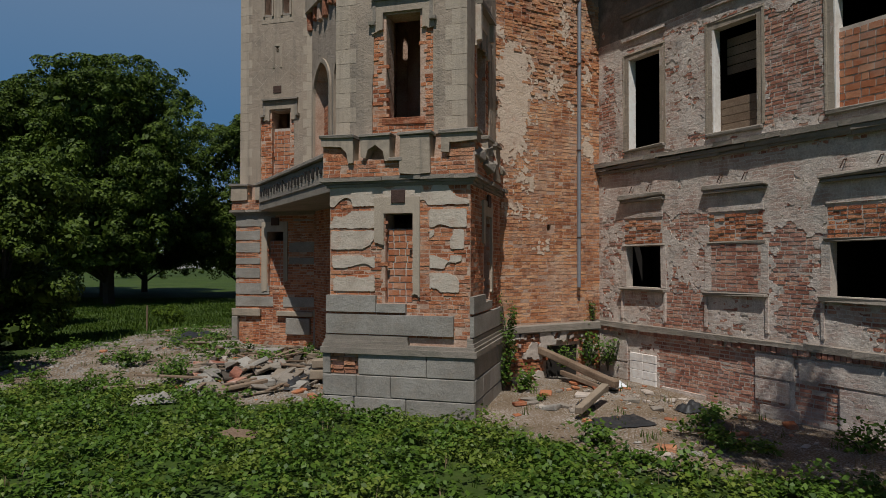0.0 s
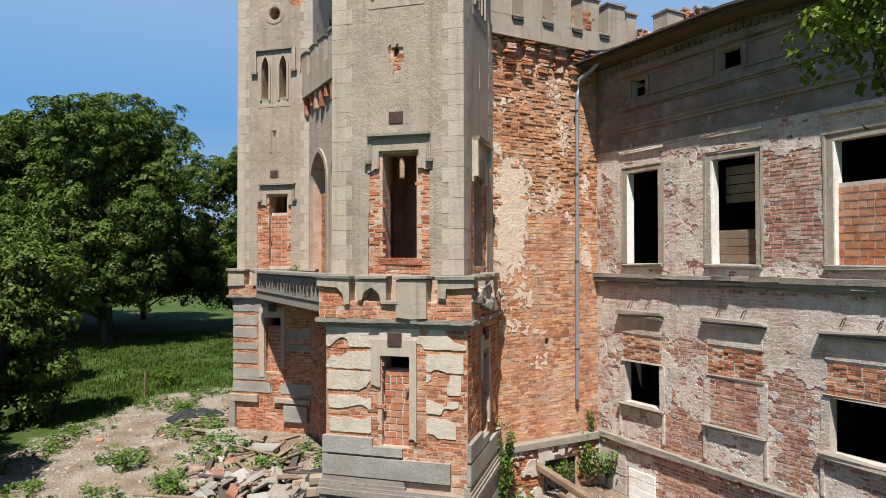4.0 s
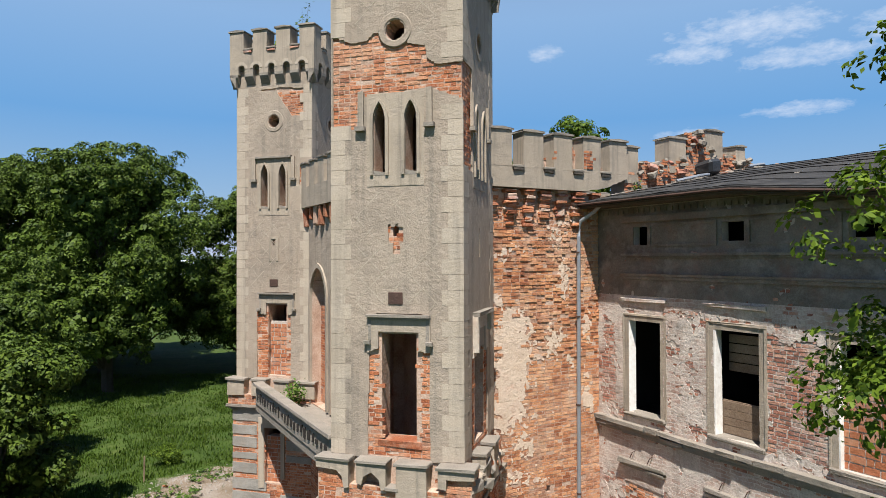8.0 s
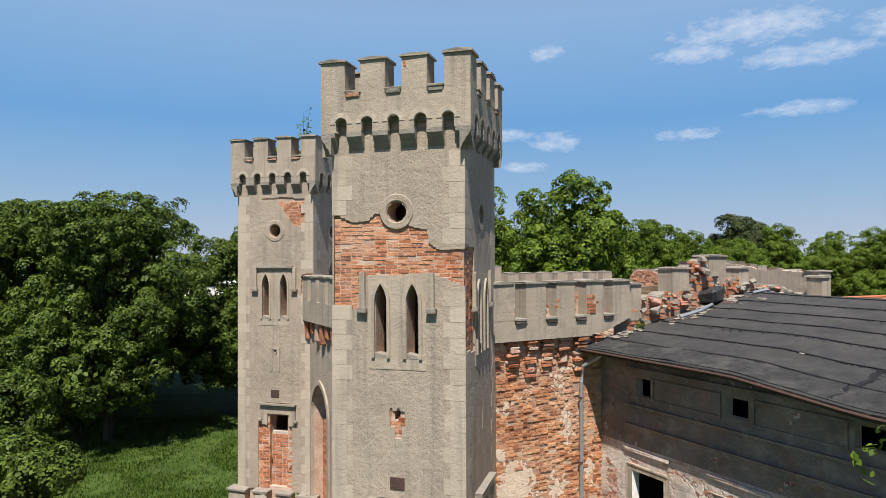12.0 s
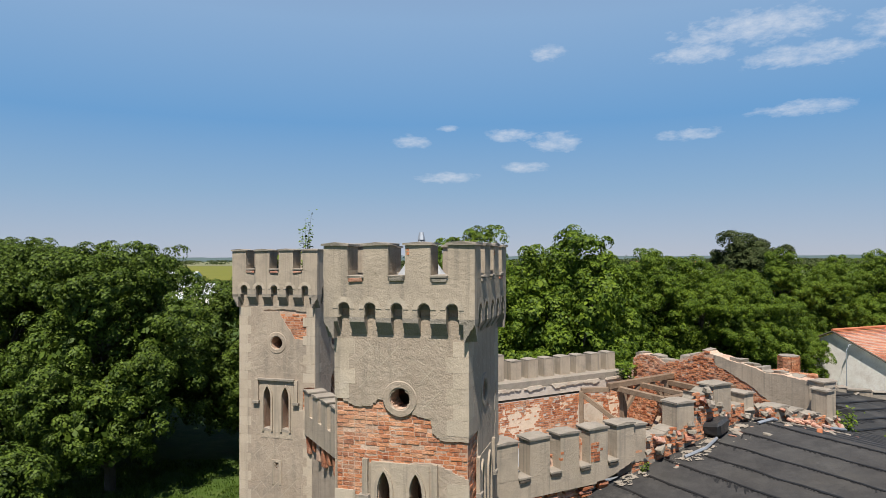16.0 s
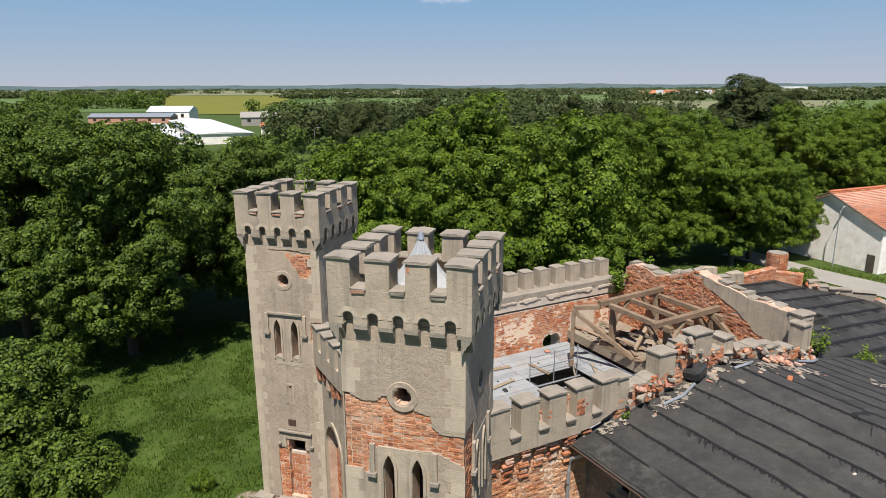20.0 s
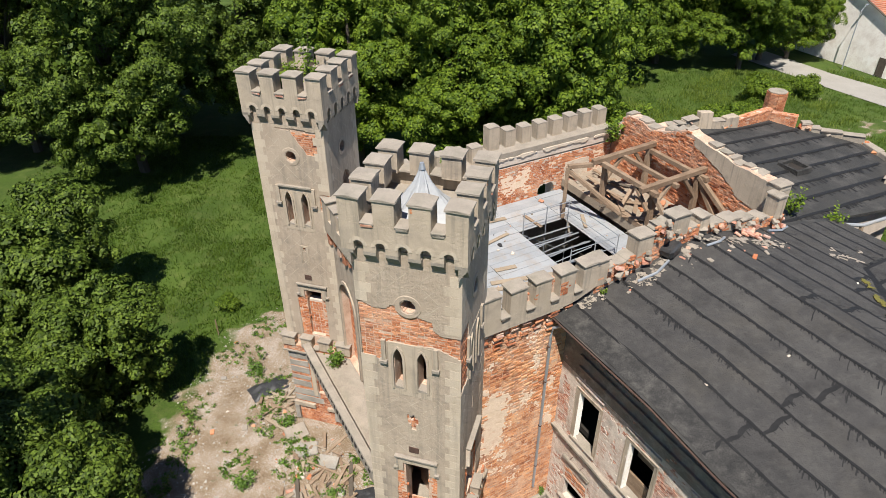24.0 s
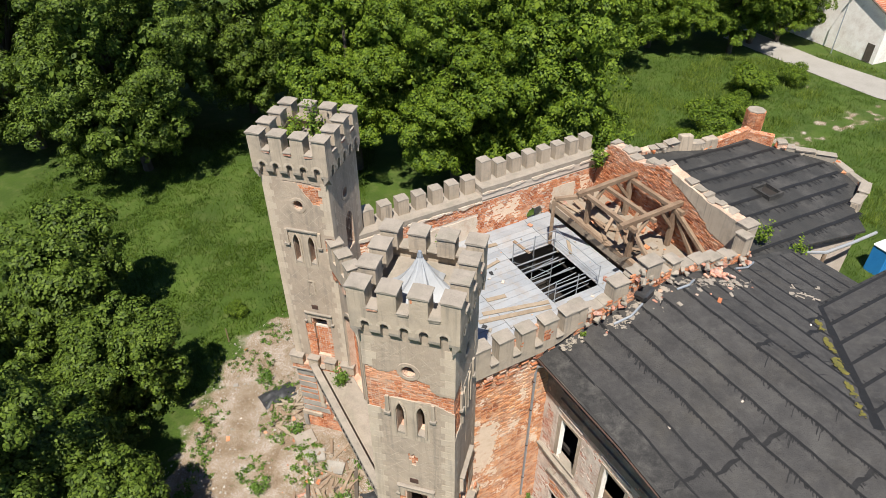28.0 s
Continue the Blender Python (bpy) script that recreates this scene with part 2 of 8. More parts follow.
FACADE = material("blotchy_facade_plaster", [(0.33, 0.275, 0.225), (0.62, 0.545, 0.47), (0.82, 0.745, 0.655)], 0.94, 1.5, 30, 0.8, stain=[((0.30, 0.25, 0.21), 0.7, 0.9), ((0.20, 0.185, 0.165), 0.55, 2.1), ((0.46, 0.27, 0.19), 0.4, 1.5)], bump_scale=16)
STONE = material("grey_plinth_stone", [(0.185, 0.168, 0.142), (0.285, 0.262, 0.226), (0.40, 0.37, 0.325)], 0.93, 1.7, 34, 0.5, vary=0.14, stain=[((0.44, 0.41, 0.36), 0.55, 2.2), ((0.12, 0.105, 0.085), 0.6, 1.1), ((0.27, 0.20, 0.14), 0.4, 3.0)])
CAP = material("weathered_cap", [(0.187, 0.158, 0.129), (0.264, 0.227, 0.184), (0.334, 0.285, 0.235)], 0.95, 2.0, 40, 0.6, stain=((0.17, 0.16, 0.12), 0.6, 1.6))
def ghost_courses(m, tint, amount, bump):
    """Brick courses that ghost through thin plaster: tint and relief in the wall's own measure."""
    n, l = m.node_tree.nodes, m.node_tree.links
    p = n["Principled BSDF"]
    tc = n.new("ShaderNodeTexCoord")
    bt = n.new("ShaderNodeTexBrick")
    bt.inputs["Scale"].default_value = 1.0
    bt.inputs["Brick Width"].default_value, bt.inputs["Row Height"].default_value, bt.inputs["Mortar Size"].default_value, bt.inputs["Mortar Smooth"].default_value = 0.26, 0.083, 0.012, 0.6
    bt.inputs["Color1"].default_value, bt.inputs["Color2"].default_value, bt.inputs["Mortar"].default_value = (1, 1, 1, 1), (0.35, 0.35, 0.35, 1), (0, 0, 0, 1)
    wv = n.new("ShaderNodeTexNoise")
    wv.inputs["Scale"].default_value, wv.inputs["Detail"].default_value = 3.0, 5
    l.new(tc.outputs["Object"], wv.inputs["Vector"])
    mv = n.new("ShaderNodeMix")
    mv.data_type = "RGBA"
    mv.blend_type = "LINEAR_LIGHT"
    mv.inputs["Factor"].default_value = 0.09
    l.new(tc.outputs["Object"], mv.inputs["A"])
    l.new(wv.outputs["Color"], mv.inputs["B"])
    l.new(mv.outputs["Result"], bt.inputs["Vector"])
    patch_ = n.new("ShaderNodeTexNoise")
    patch_.inputs["Scale"].default_value, patch_.inputs["Detail"].default_value, patch_.inputs["Roughness"].default_value = 1.1, 8, 0.7
    l.new(tc.outputs["Object"], patch_.inputs["Vector"])
    mr = n.new("ShaderNodeMapRange")
    mr.inputs["From Min"].default_value, mr.inputs["From Max"].default_value, mr.inputs["To Max"].default_value = 0.42, 0.62, amount
    l.new(patch_.outputs["Fac"], mr.inputs["Value"])
    mu = n.new("ShaderNodeMath")
    mu.operation = "MULTIPLY"
    l.new(mr.outputs[0], mu.inputs[0])
    l.new(bt.outputs["Color"], mu.inputs[1])
    mx = n.new("ShaderNodeMix")
    mx.data_type = "RGBA"
    l.new(mu.outputs[0], mx.inputs["Factor"])
    l.new(p.inputs["Base Color"].links[0].from_socket, mx.inputs["A"])
    mx.inputs["B"].default_value = (*tint, 1)
    l.new(mx.outputs["Result"], p.inputs["Base Color"])
    b0 = p.inputs["Normal"].links[0].from_node
    b1 = n.new("ShaderNodeBump")
    b1.inputs["Strength"].default_value, b1.inputs["Distance"].default_value = bump, 0.02
    l.new(bt.outputs["Fac"], b1.inputs["Height"])
    b1.invert = True
    l.new(b0.outputs[0], b1.inputs["Normal"])
    l.new(b1.outputs[0], p.inputs["Normal"])


def streaks(m, tint, amount, across=5.0):
    """Long stains that rain has drawn down a wall."""
    n, l = m.node_tree.nodes, m.node_tree.links
    p = n["Principled BSDF"]
    geo = n.new("ShaderNodeNewGeometry")
    mp = n.new("ShaderNodeMapping")
    mp.inputs["Scale"].default_value = (across, across, 0.32)
    l.new(geo.outputs["Position"], mp.inputs["Vector"])
    ns = n.new("ShaderNodeTexNoise")
    ns.inputs["Scale"].default_value, ns.inputs["Detail"].default_value, ns.inputs["Roughness"].default_value = 1.0, 7, 0.62
    l.new(mp.outputs[0], ns.inputs["Vector"])
    mr = n.new("ShaderNodeMapRange")
    mr.inputs["From Min"].default_value, mr.inputs["From Max"].default_value, mr.inputs["To Max"].default_value = 0.5, 0.7, amount
    l.new(ns.outputs["Fac"], mr.inputs["Value"])
    mx = n.new("ShaderNodeMix")
    mx.data_type = "RGBA"
    l.new(mr.outputs[0], mx.inputs["Factor"])
    l.new(p.inputs["Base Color"].links[0].from_socket, mx.inputs["A"])
    mx.inputs["B"].default_value = (*tint, 1)
    l.new(mx.outputs["Result"], p.inputs["Base Color"])


streaks(RENDER, (0.175, 0.15, 0.12), 0.55)
streaks(RENDER_SMOOTH, (0.17, 0.147, 0.118), 0.65, 6.5)
streaks(QUOIN, (0.21, 0.18, 0.145), 0.5)
streaks(FACADE, (0.30, 0.26, 0.22), 0.45)
# weather-stained, with base tones darkened to put the eaves' shade into the colour
FRIEZE = material("stained_shade_darkened_plaster", [(0.144, 0.119, 0.094), (0.216, 0.184, 0.151), (0.288, 0.248, 0.209)], 0.95, 1.3, 30, 0.8, stain=[((0.07, 0.065, 0.06), 0.8, 0.9), ((0.42, 0.37, 0.31), 0.7, 2.3), ((0.27, 0.14, 0.095), 0.5, 1.7)], bump_scale=16)
# bluish tones put the haze of distance into the ridge's own colour
RIDGE_WOOD = material("haze_tinted_ridge", [(0.055, 0.085, 0.085), (0.085, 0.115, 0.115)], 0.95, 0.002, 0.02, 0)
ghost_courses(FACADE, (0.36, 0.20, 0.145), 0.85, 0.14)
# near black paints the shade of rooms, holes and far windows
DARK = material("painted_shade_black", [(0.018, 0.015, 0.013), (0.035, 0.029, 0.024)], 0.95, 1.0, 20, 0.3)
FELT = material("tar_felt", [(0.020, 0.020, 0.020), (0.032, 0.031, 0.029), (0.046, 0.042, 0.039)], 0.82, 0.8, 50, 0.4, stain=((0.12, 0.11, 0.10), 0.5, 0.5))
FELT_STRIP = material("weathered_felt_strip", [(0.026, 0.025, 0.024), (0.047, 0.044, 0.042), (0.072, 0.068, 0.062)], 0.88, 1.3, 90, 0.9, vary=0.12, stain=[((0.085, 0.080, 0.072), 0.5, 3.6), ((0.016, 0.015, 0.015), 0.6, 1.2), ((0.065, 0.058, 0.048), 0.5, 0.5)], bump_scale=36)
FELT_OLD = material("old_wrinkled_felt", [(0.014, 0.014, 0.014), (0.034, 0.032, 0.030), (0.075, 0.070, 0.064)], 0.9, 2.2, 30, 1.0, stain=[((0.14, 0.13, 0.115), 0.5, 1.6), ((0.012, 0.012, 0.012), 0.8, 2.6)], bump_scale=12)
TAR = material("black_tar", [(0.007, 0.007, 0.007), (0.017, 0.016, 0.016)], 0.7, 3, 40, 0.3)
TIMBER = material("weathered_timber", [(0.133, 0.084, 0.053), (0.218, 0.152, 0.101), (0.296, 0.224, 0.158)], 0.88, 2.0, 30, 0.4, vary=0.2)
PLANK = material("pale_plank", [(0.198, 0.150, 0.104), (0.277, 0.218, 0.155), (0.343, 0.286, 0.215)], 0.88, 2.0, 30, 0.4, vary=0.2)
SHEET = material("galvanised_sheet", [(0.243, 0.254, 0.266), (0.312, 0.324, 0.335), (0.359, 0.364, 0.370)], 0.6, 1.2, 40, 0.1, metal=0.2, vary=0.2, stain=((0.30, 0.25, 0.20), 0.7, 1.6))
ZINC = material("zinc_pipe", [(0.30, 0.32, 0.34), (0.40, 0.42, 0.45)], 0.5, 2.0, 30, 0.05, metal=0.6)
MOSS = material("yellow_green_moss", [(0.060, 0.060, 0.018), (0.120, 0.108, 0.024), (0.192, 0.144, 0.030)], 0.95, 3, 25, 0.6)
IRON = material("rusty_iron_plate", [(0.045, 0.028, 0.022), (0.10, 0.055, 0.04)], 0.85, 6.0, 60, 0.4)
TARP_W = material("white_tarpaulin", [(0.303, 0.313, 0.323), (0.367, 0.372, 0.377)], 0.5, 3, 12, 0.5)
TARP_B = material("black_tarpaulin", [(0.02, 0.02, 0.022), (0.05, 0.05, 0.05)], 0.45, 3, 15, 0.5)
BLUE = material("blue_plastic", [(0.02, 0.16, 0.42), (0.03, 0.22, 0.52)], 0.45, 3, 20, 0.05)
WHITE = material("white_plastic", [(0.66, 0.67, 0.67), (0.76, 0.77, 0.77)], 0.5, 3, 20, 0.05)
LEAF = material("deep_green_leaves", [(0.034, 0.056, 0.007), (0.064, 0.104, 0.011), (0.105, 0.150, 0.018)], 0.6, 0.35, 3.0, 0, vary=0.6, translucent=0.16, spec=0.2)
LEAF_B = material("bright_green_leaves", [(0.045, 0.081, 0.007), (0.086, 0.137, 0.009), (0.138, 0.196, 0.015)], 0.6, 0.35, 3.0, 0, vary=0.6, translucent=0.22, spec=0.2)
LEAF_G = material("grey_green_leaves", [(0.031, 0.048, 0.016), (0.058, 0.075, 0.025), (0.088, 0.104, 0.038)], 0.75, 0.35, 3.0, 0, vary=0.4, translucent=0.2, spec=0.12)
WEED_Y = material("yellowish_weed_leaves", [(0.075, 0.115, 0.014), (0.13, 0.185, 0.022), (0.20, 0.25, 0.04)], 0.5, 1.2, 6.0, 0, vary=0.5, translucent=0.3)
DRY = material("dry_stalks", [(0.16, 0.11, 0.06), (0.26, 0.19, 0.11), (0.36, 0.28, 0.17)], 0.9, 2, 20, 0, vary=0.3)
WEED = material("weed_leaves", [(0.040, 0.080, 0.009), (0.076, 0.141, 0.014), (0.125, 0.205, 0.026)], 0.5, 1.2, 6.0, 0, vary=0.5, translucent=0.3)
BLADE = material("grass_blades", [(0.033, 0.068, 0.005), (0.059, 0.104, 0.007), (0.092, 0.140, 0.013)], 0.6, 0.4, 4.0, 0, vary=0.4, translucent=0.3)
BARK = material("grey_brown_bark", [(0.06, 0.048, 0.036), (0.11, 0.09, 0.07)], 0.95, 3, 18, 0.8)
EARTH = material("dry_earth", [(0.180, 0.141, 0.102), (0.240, 0.195, 0.147), (0.300, 0.252, 0.198)], 0.97, 1.0, 14, 0.7)
WALL_WHITE = material("whitewashed_wall", [(0.643, 0.579, 0.515), (0.823, 0.771, 0.707), (0.880, 0.880, 0.836)], 0.9, 0.6, 12, 0.3, stain=[((0.50, 0.43, 0.36), 0.5, 0.4), ((0.44, 0.34, 0.26), 0.45, 1.1)])
TILE = material("orange_roof_tile", [(0.32, 0.10, 0.05), (0.45, 0.16, 0.08), (0.55, 0.24, 0.13)], 0.85, 1.0, 12, 0.3, vary=0.4)
ASPHALT = material("grey_asphalt", [(0.120, 0.120, 0.116), (0.180, 0.176, 0.173)], 0.95, 0.8, 20, 0.2)
GRAVEL = material("pale_gravel", [(0.209, 0.193, 0.167), (0.262, 0.244, 0.214), (0.303, 0.282, 0.251)], 0.97, 0.5, 12, 0.5)
SHED = material("white_shed_sheet", [(0.528, 0.536, 0.544), (0.624, 0.632, 0.640)], 0.6, 0.05, 2, 0)
CROP = material("yellow_crop", [(0.107, 0.115, 0.011), (0.157, 0.149, 0.015)], 0.9, 0.02, 0.5, 0)
CROP_G = material("green_crop", [(0.065, 0.111, 0.026), (0.104, 0.143, 0.039)], 0.9, 0.01, 0.3, 0)
CROP_P = material("pale_stubble", [(0.143, 0.145, 0.075), (0.187, 0.186, 0.100)], 0.9, 0.01, 0.3, 0)

# ---- builders ----
B = pose(4.07, 17.0, 0, 0, 0, 29)


def link(name, mesh, mat, parent=None, label="", m=None):
    ob = new(name, mesh)
    if mat and not mesh.materials:
        mesh.materials.append(mat)
    if parent:
        ob.parent = parent
    if m is not None:
        ob.matrix_basis = m
    if label:
        ob["label"] = label
    return ob


def part(name, bm, mat, parent, label="", m=None):
    """Links a bmesh as one mesh object under a thing or a part."""
    me = bpy.data.meshes.new(name)
    bm.normal_update()
    bm.to_mesh(me)
    bm.free()
    return link(name, me, mat, parent, label, m)


def thing(name, m, label, category, group="", kind=""):
    ob = new(name)
    ob.empty_display_size = 0.2
    ob.matrix_basis = m
    return tagged(ob, label, category, group, kind)


def box(bm, x0, x1, y0, y1, z0, z1, bevel=0.0, m=None, jit=0.0):
    vs = [bm.verts.new((x, y, z)) for z in (z0, z1) for y in (y0, y1) for x in (x0, x1)]
    for q in ((0, 2, 3, 1), (4, 5, 7, 6), (0, 1, 5, 4), (2, 6, 7, 3), (0, 4, 6, 2), (1, 3, 7, 5)):
        bm.faces.new([vs[i] for i in q])
    if jit:
        for v in vs:
            v.co += Vector((random.uniform(-jit, jit), random.uniform(-jit, jit), random.uniform(-jit, jit)))
    if bevel:
        es = {e for v in vs for e in v.link_edges}
        r = bmesh.ops.bevel(bm, geom=list(es), offset=bevel, segments=1, affect="EDGES")
        vs = list({v for f in r["faces"] for v in f.verts} | {v for v in vs if v.is_valid})
    if m is not None:
        for v in vs:
            v.co = m @ v.co
    return bm


def abox(*a, **k):
    return box(bmesh.new(), *a, **k)


def prism(bm, pts, c0, c1, m=None):
    """A flat outline (a, b) pulled from c0 to c1."""
    lo, hi = [bm.verts.new((a, b, c0)) for a, b in pts], [bm.verts.new((a, b, c1)) for a, b in pts]
    bm.faces.new(hi)
    bm.faces.new(lo[::-1])
    k = len(pts)
    for i in range(k):
        bm.faces.new((lo[i], lo[(i + 1) % k], hi[(i + 1) % k], hi[i]))
    if m is not None:
        for v in lo + hi:
            v.co = m @ v.co
    return bm


def tube(bm, pts, radii, sides=8):
    rings = []
    for i, p in enumerate(pts):
        p = Vector(p)
        d = (Vector(pts[min(i + 1, len(pts) - 1)]) - Vector(pts[max(i - 1, 0)])).normalized()
        u = d.orthogonal().normalized() if abs(d.z) > 0.95 else d.cross(Vector((0, 0, 1))).normalized()
        w = d.cross(u)
        r = radii[i] if isinstance(radii, (list, tuple)) else radii
        rings.append([bm.verts.new(p + (u * math.cos(2 * math.pi * k / sides) + w * math.sin(2 * math.pi * k / sides)) * r) for k in range(sides)])
    for a, b in zip(rings, rings[1:]):
        for k in range(sides):
            bm.faces.new((a[k], a[(k + 1) % sides], b[(k + 1) % sides], b[k]))
    bm.faces.new(rings[0][::-1])
    bm.faces.new(rings[-1])
    return bm


def face_frame(x, y, z, ax, ay):
    """A wall's own frame: X to the right, Y up, Z out of the wall; (ax, ay) is the way out."""
    n = Vector((ax, ay, 0)).normalized()
    up = Vector((0, 0, 1))
    r = up.cross(n)
    return Matrix(((r.x, up.x, n.x, x), (r.y, up.y, n.y, y), (r.z, up.z, n.z, z), (0, 0, 0, 1)))


def n2(a, b, s, seed=0.0):
    return noise.noise(Vector((a * s + seed * 7.3, b * s - seed * 3.1, seed)))


def rag(a, b, seed=0.0):
    """An uneven edge, about -1 to 1."""
    return 0.55 * n2(a, b, 1.3, seed) + 0.33 * n2(a, b, 4.0, seed + 2) + 0.24 * n2(a, b, 11.0, seed + 5)


def sheet(a0, a1, b0, b1, c0, c1, field=None, holes=(), cell=0.06, fine=(), back=False, wob=0.0):
    """A slab in a wall's frame, from depth c0 to c1, with square holes and, where field(a, b) is below 0, none at all; its ragged edge follows the field's zero."""
    def lines(lo, hi, cuts, zones):
        ls = {round(lo, 4), round(hi, 4)} | {round(v, 4) for v in cuts if lo < v < hi}
        k = max(1, int(math.ceil((hi - lo) / cell)))
        base = [lo + (hi - lo) * i / k for i in range(k + 1)]
        for zlo, zhi, st in zones:
            q = zlo
            while q <= zhi + 1e-6:
                if lo < q < hi:
                    base.append(q)
                q += st
        keep = sorted(ls)
        for v in base:
            if all(abs(v - w) > 0.35 * cell for w in ls):
                ls.add(round(v, 4))
        return sorted(ls) if not zones else sorted(ls | {round(v, 4) for v in base if all(abs(v - w) > 0.008 for w in keep)})
    xs = lines(a0, a1, [v for h in holes for v in h[:2]], [(f[0], f[1], f[4]) for f in fine])
    ys = lines(b0, b1, [v for h in holes for v in h[2:4]], [(f[2], f[3], f[4]) for f in fine])
    nx, ny = len(xs) - 1, len(ys) - 1
    inside = [[False] * ny for _ in range(nx)]
    for i in range(nx):
        for j in range(ny):
            x, y = (xs[i] + xs[i + 1]) / 2, (ys[j] + ys[j + 1]) / 2
            inside[i][j] = not any(h[0] < x < h[1] and h[2] < y < h[3] for h in holes) and (field is None or field(x, y) > 0)
    bm = bmesh.new()
    top, low = {}, {}

    def at(i, j, d):
        if (i, j) not in d:
            x, y = xs[i], ys[j]
            if field is not None and 0 < i < nx and 0 < j < ny:
                around = [inside[p][q] for p in (i - 1, i) for q in (j - 1, j)]
                onhole = any(h[0] - 1e-4 <= x <= h[1] + 1e-4 and h[2] - 1e-4 <= y <= h[3] + 1e-4 for h in holes)
                if any(around) and not all(around) and not onhole:
                    e = 0.01
                    f0 = field(x, y)
                    gx, gy = (field(x + e, y) - f0) / e, (field(x, y + e) - f0) / e
                    g = gx * gx + gy * gy
                    if g > 1e-6:
                        lim = 0.5 * min(xs[i + 1] - xs[i], xs[i] - xs[i - 1], ys[j + 1] - ys[j], ys[j] - ys[j - 1])
                        x += max(-lim, min(lim, -f0 * gx / g))
                        y += max(-lim, min(lim, -f0 * gy / g))
            c = c0 if d is low else c1 + (wob * rag(x, y, 9) if wob else 0)
            d[(i, j)] = bm.verts.new((x, y, c))
        return d[(i, j)]

    for i in range(nx):
        for j in range(ny):
            if not inside[i][j]:
                continue
            bm.faces.new((at(i, j, top), at(i + 1, j, top), at(i + 1, j + 1, top), at(i, j + 1, top)))
            if back:
                bm.faces.new((at(i, j, low), at(i, j + 1, low), at(i + 1, j + 1, low), at(i + 1, j, low)))
            for di, dj, p, q in ((-1, 0, (i, j + 1), (i, j)), (1, 0, (i + 1, j), (i + 1, j + 1)), (0, -1, (i, j), (i + 1, j)), (0, 1, (i + 1, j + 1), (i, j + 1))):
                u, v = i + di, j + dj
                if not (0 <= u < nx and 0 <= v < ny and inside[u][v]):
                    bm.faces.new((at(*p, top), at(*p, low), at(*q, low), at(*q, top)))
    return bm


def pointed(a, b, ca, half, sill, spring, rise):
    """Above 0 inside a pointed-arch opening."""
    x = abs(a - ca)
    if b < sill:
        return b - sill
    if b <= spring:
        return half - x
    r = (half * half + rise * rise) / (2 * half)
    return r - math.hypot(x + (r - half), b - spring)


BRICK_MESH = []
for k in range(6):
    bm_ = bmesh.new()
    box(bm_, -0.5, 0.5, -0.5, 0.5, -1, 0, 0.0, jit=0.0)
    for v_ in bm_.verts:
        if v_.co.z > -0.5:
            v_.co.x += random.uniform(-0.04, 0.03) if v_.co.x > 0 else random.uniform(-0.03, 0.04)
            v_.co.y += random.uniform(-0.09, 0.03) if v_.co.y > 0 else random.uniform(-0.03, 0.09)
            v_.co.z += random.uniform(-0.07, 0.02)
    me_ = bpy.data.meshes.new("brick")
    bm_.to_mesh(me_)
    bm_.free()
    BRICK_MESH.append(me_)
BRICK_BY = {}


def brick_mesh(k, mat):
    key = (k, mat.name)
    if key not in BRICK_BY:
        BRICK_BY[key] = BRICK_MESH[k].copy()
        BRICK_BY[key].materials.append(mat)
    return BRICK_BY[key]


def bricks(parent, frame_m, a0, a1, b0, b1, keep, mat, length=0.25, course=0.083, proud=0.006, rough=0.005, limit=300, stretch=None, joint=0.015, lost=0.03, shift=0.0, label="", name="brick"):
    """A bonded field of bricks, each with its own edges: those in the stretch as single pieces, the rest as one piece of masonry."""
    rng = random.Random(int(1000 * (abs(a0) + abs(b0) * 3 + abs(b1))) + 7)
    cells, row, b = [], 0, b0
    while b + course * 0.6 < b1:
        h = min(course, b1 - b)
        a = a0 - (0.0 if row % 2 else length / 2) + shift + rng.uniform(-0.015, 0.015)
        headers = row % 2 == 1
        while a < a1:
            w = (length if not headers or rng.random() < 0.3 else length / 2) * rng.uniform(0.93, 1.07)
            lo, hi = max(a, a0), min(a + w, a1)
            if hi - lo > 0.07 and keep((lo + hi) / 2, b + h / 2) and rng.random() > lost:
                cells.append(((lo + hi) / 2, b + h / 2, hi - lo - joint, h - joint, max(0.003, proud + rng.uniform(-rough, rough)), rng.randrange(6), rng.uniform(-1, 1)))
            a += w
        b += course
        row += 1
    single, rest = [], []
    for c in cells:
        (single if len(single) < limit and (stretch is None or (stretch[0] < c[0] < stretch[1] and stretch[2] < c[1] < stretch[3])) else rest).append(c)
    for a, b, w, h, p, k, tw in single:
        ob = link(name, brick_mesh(k, mat), mat, parent, label)
        ob.matrix_basis = frame_m @ Matrix.Translation((a, b, p)) @ Matrix.Rotation(tw * 0.008, 4, "Z") @ Matrix.Diagonal((w, h, 0.07, 1))
    if rest:
        vs, fs = [], []
        for a, b, w, h, p, k, tw in rest:
            i = len(vs)
            for v in BRICK_MESH[k].vertices:
                vs.append(frame_m @ Vector((a + v.co.x * w + v.co.y * h * -0.008 * tw, b + v.co.y * h + v.co.x * w * 0.008 * tw, p + v.co.z * 0.07)))
            fs += [tuple(i + q for q in f.vertices) for f in BRICK_MESH[k].polygons]
        me = bpy.data.meshes.new("masonry")
        me.from_pydata(vs, [], fs)
        tagged(link("masonry", me, mat, parent, "weathered brick courses"), kind="stuff")


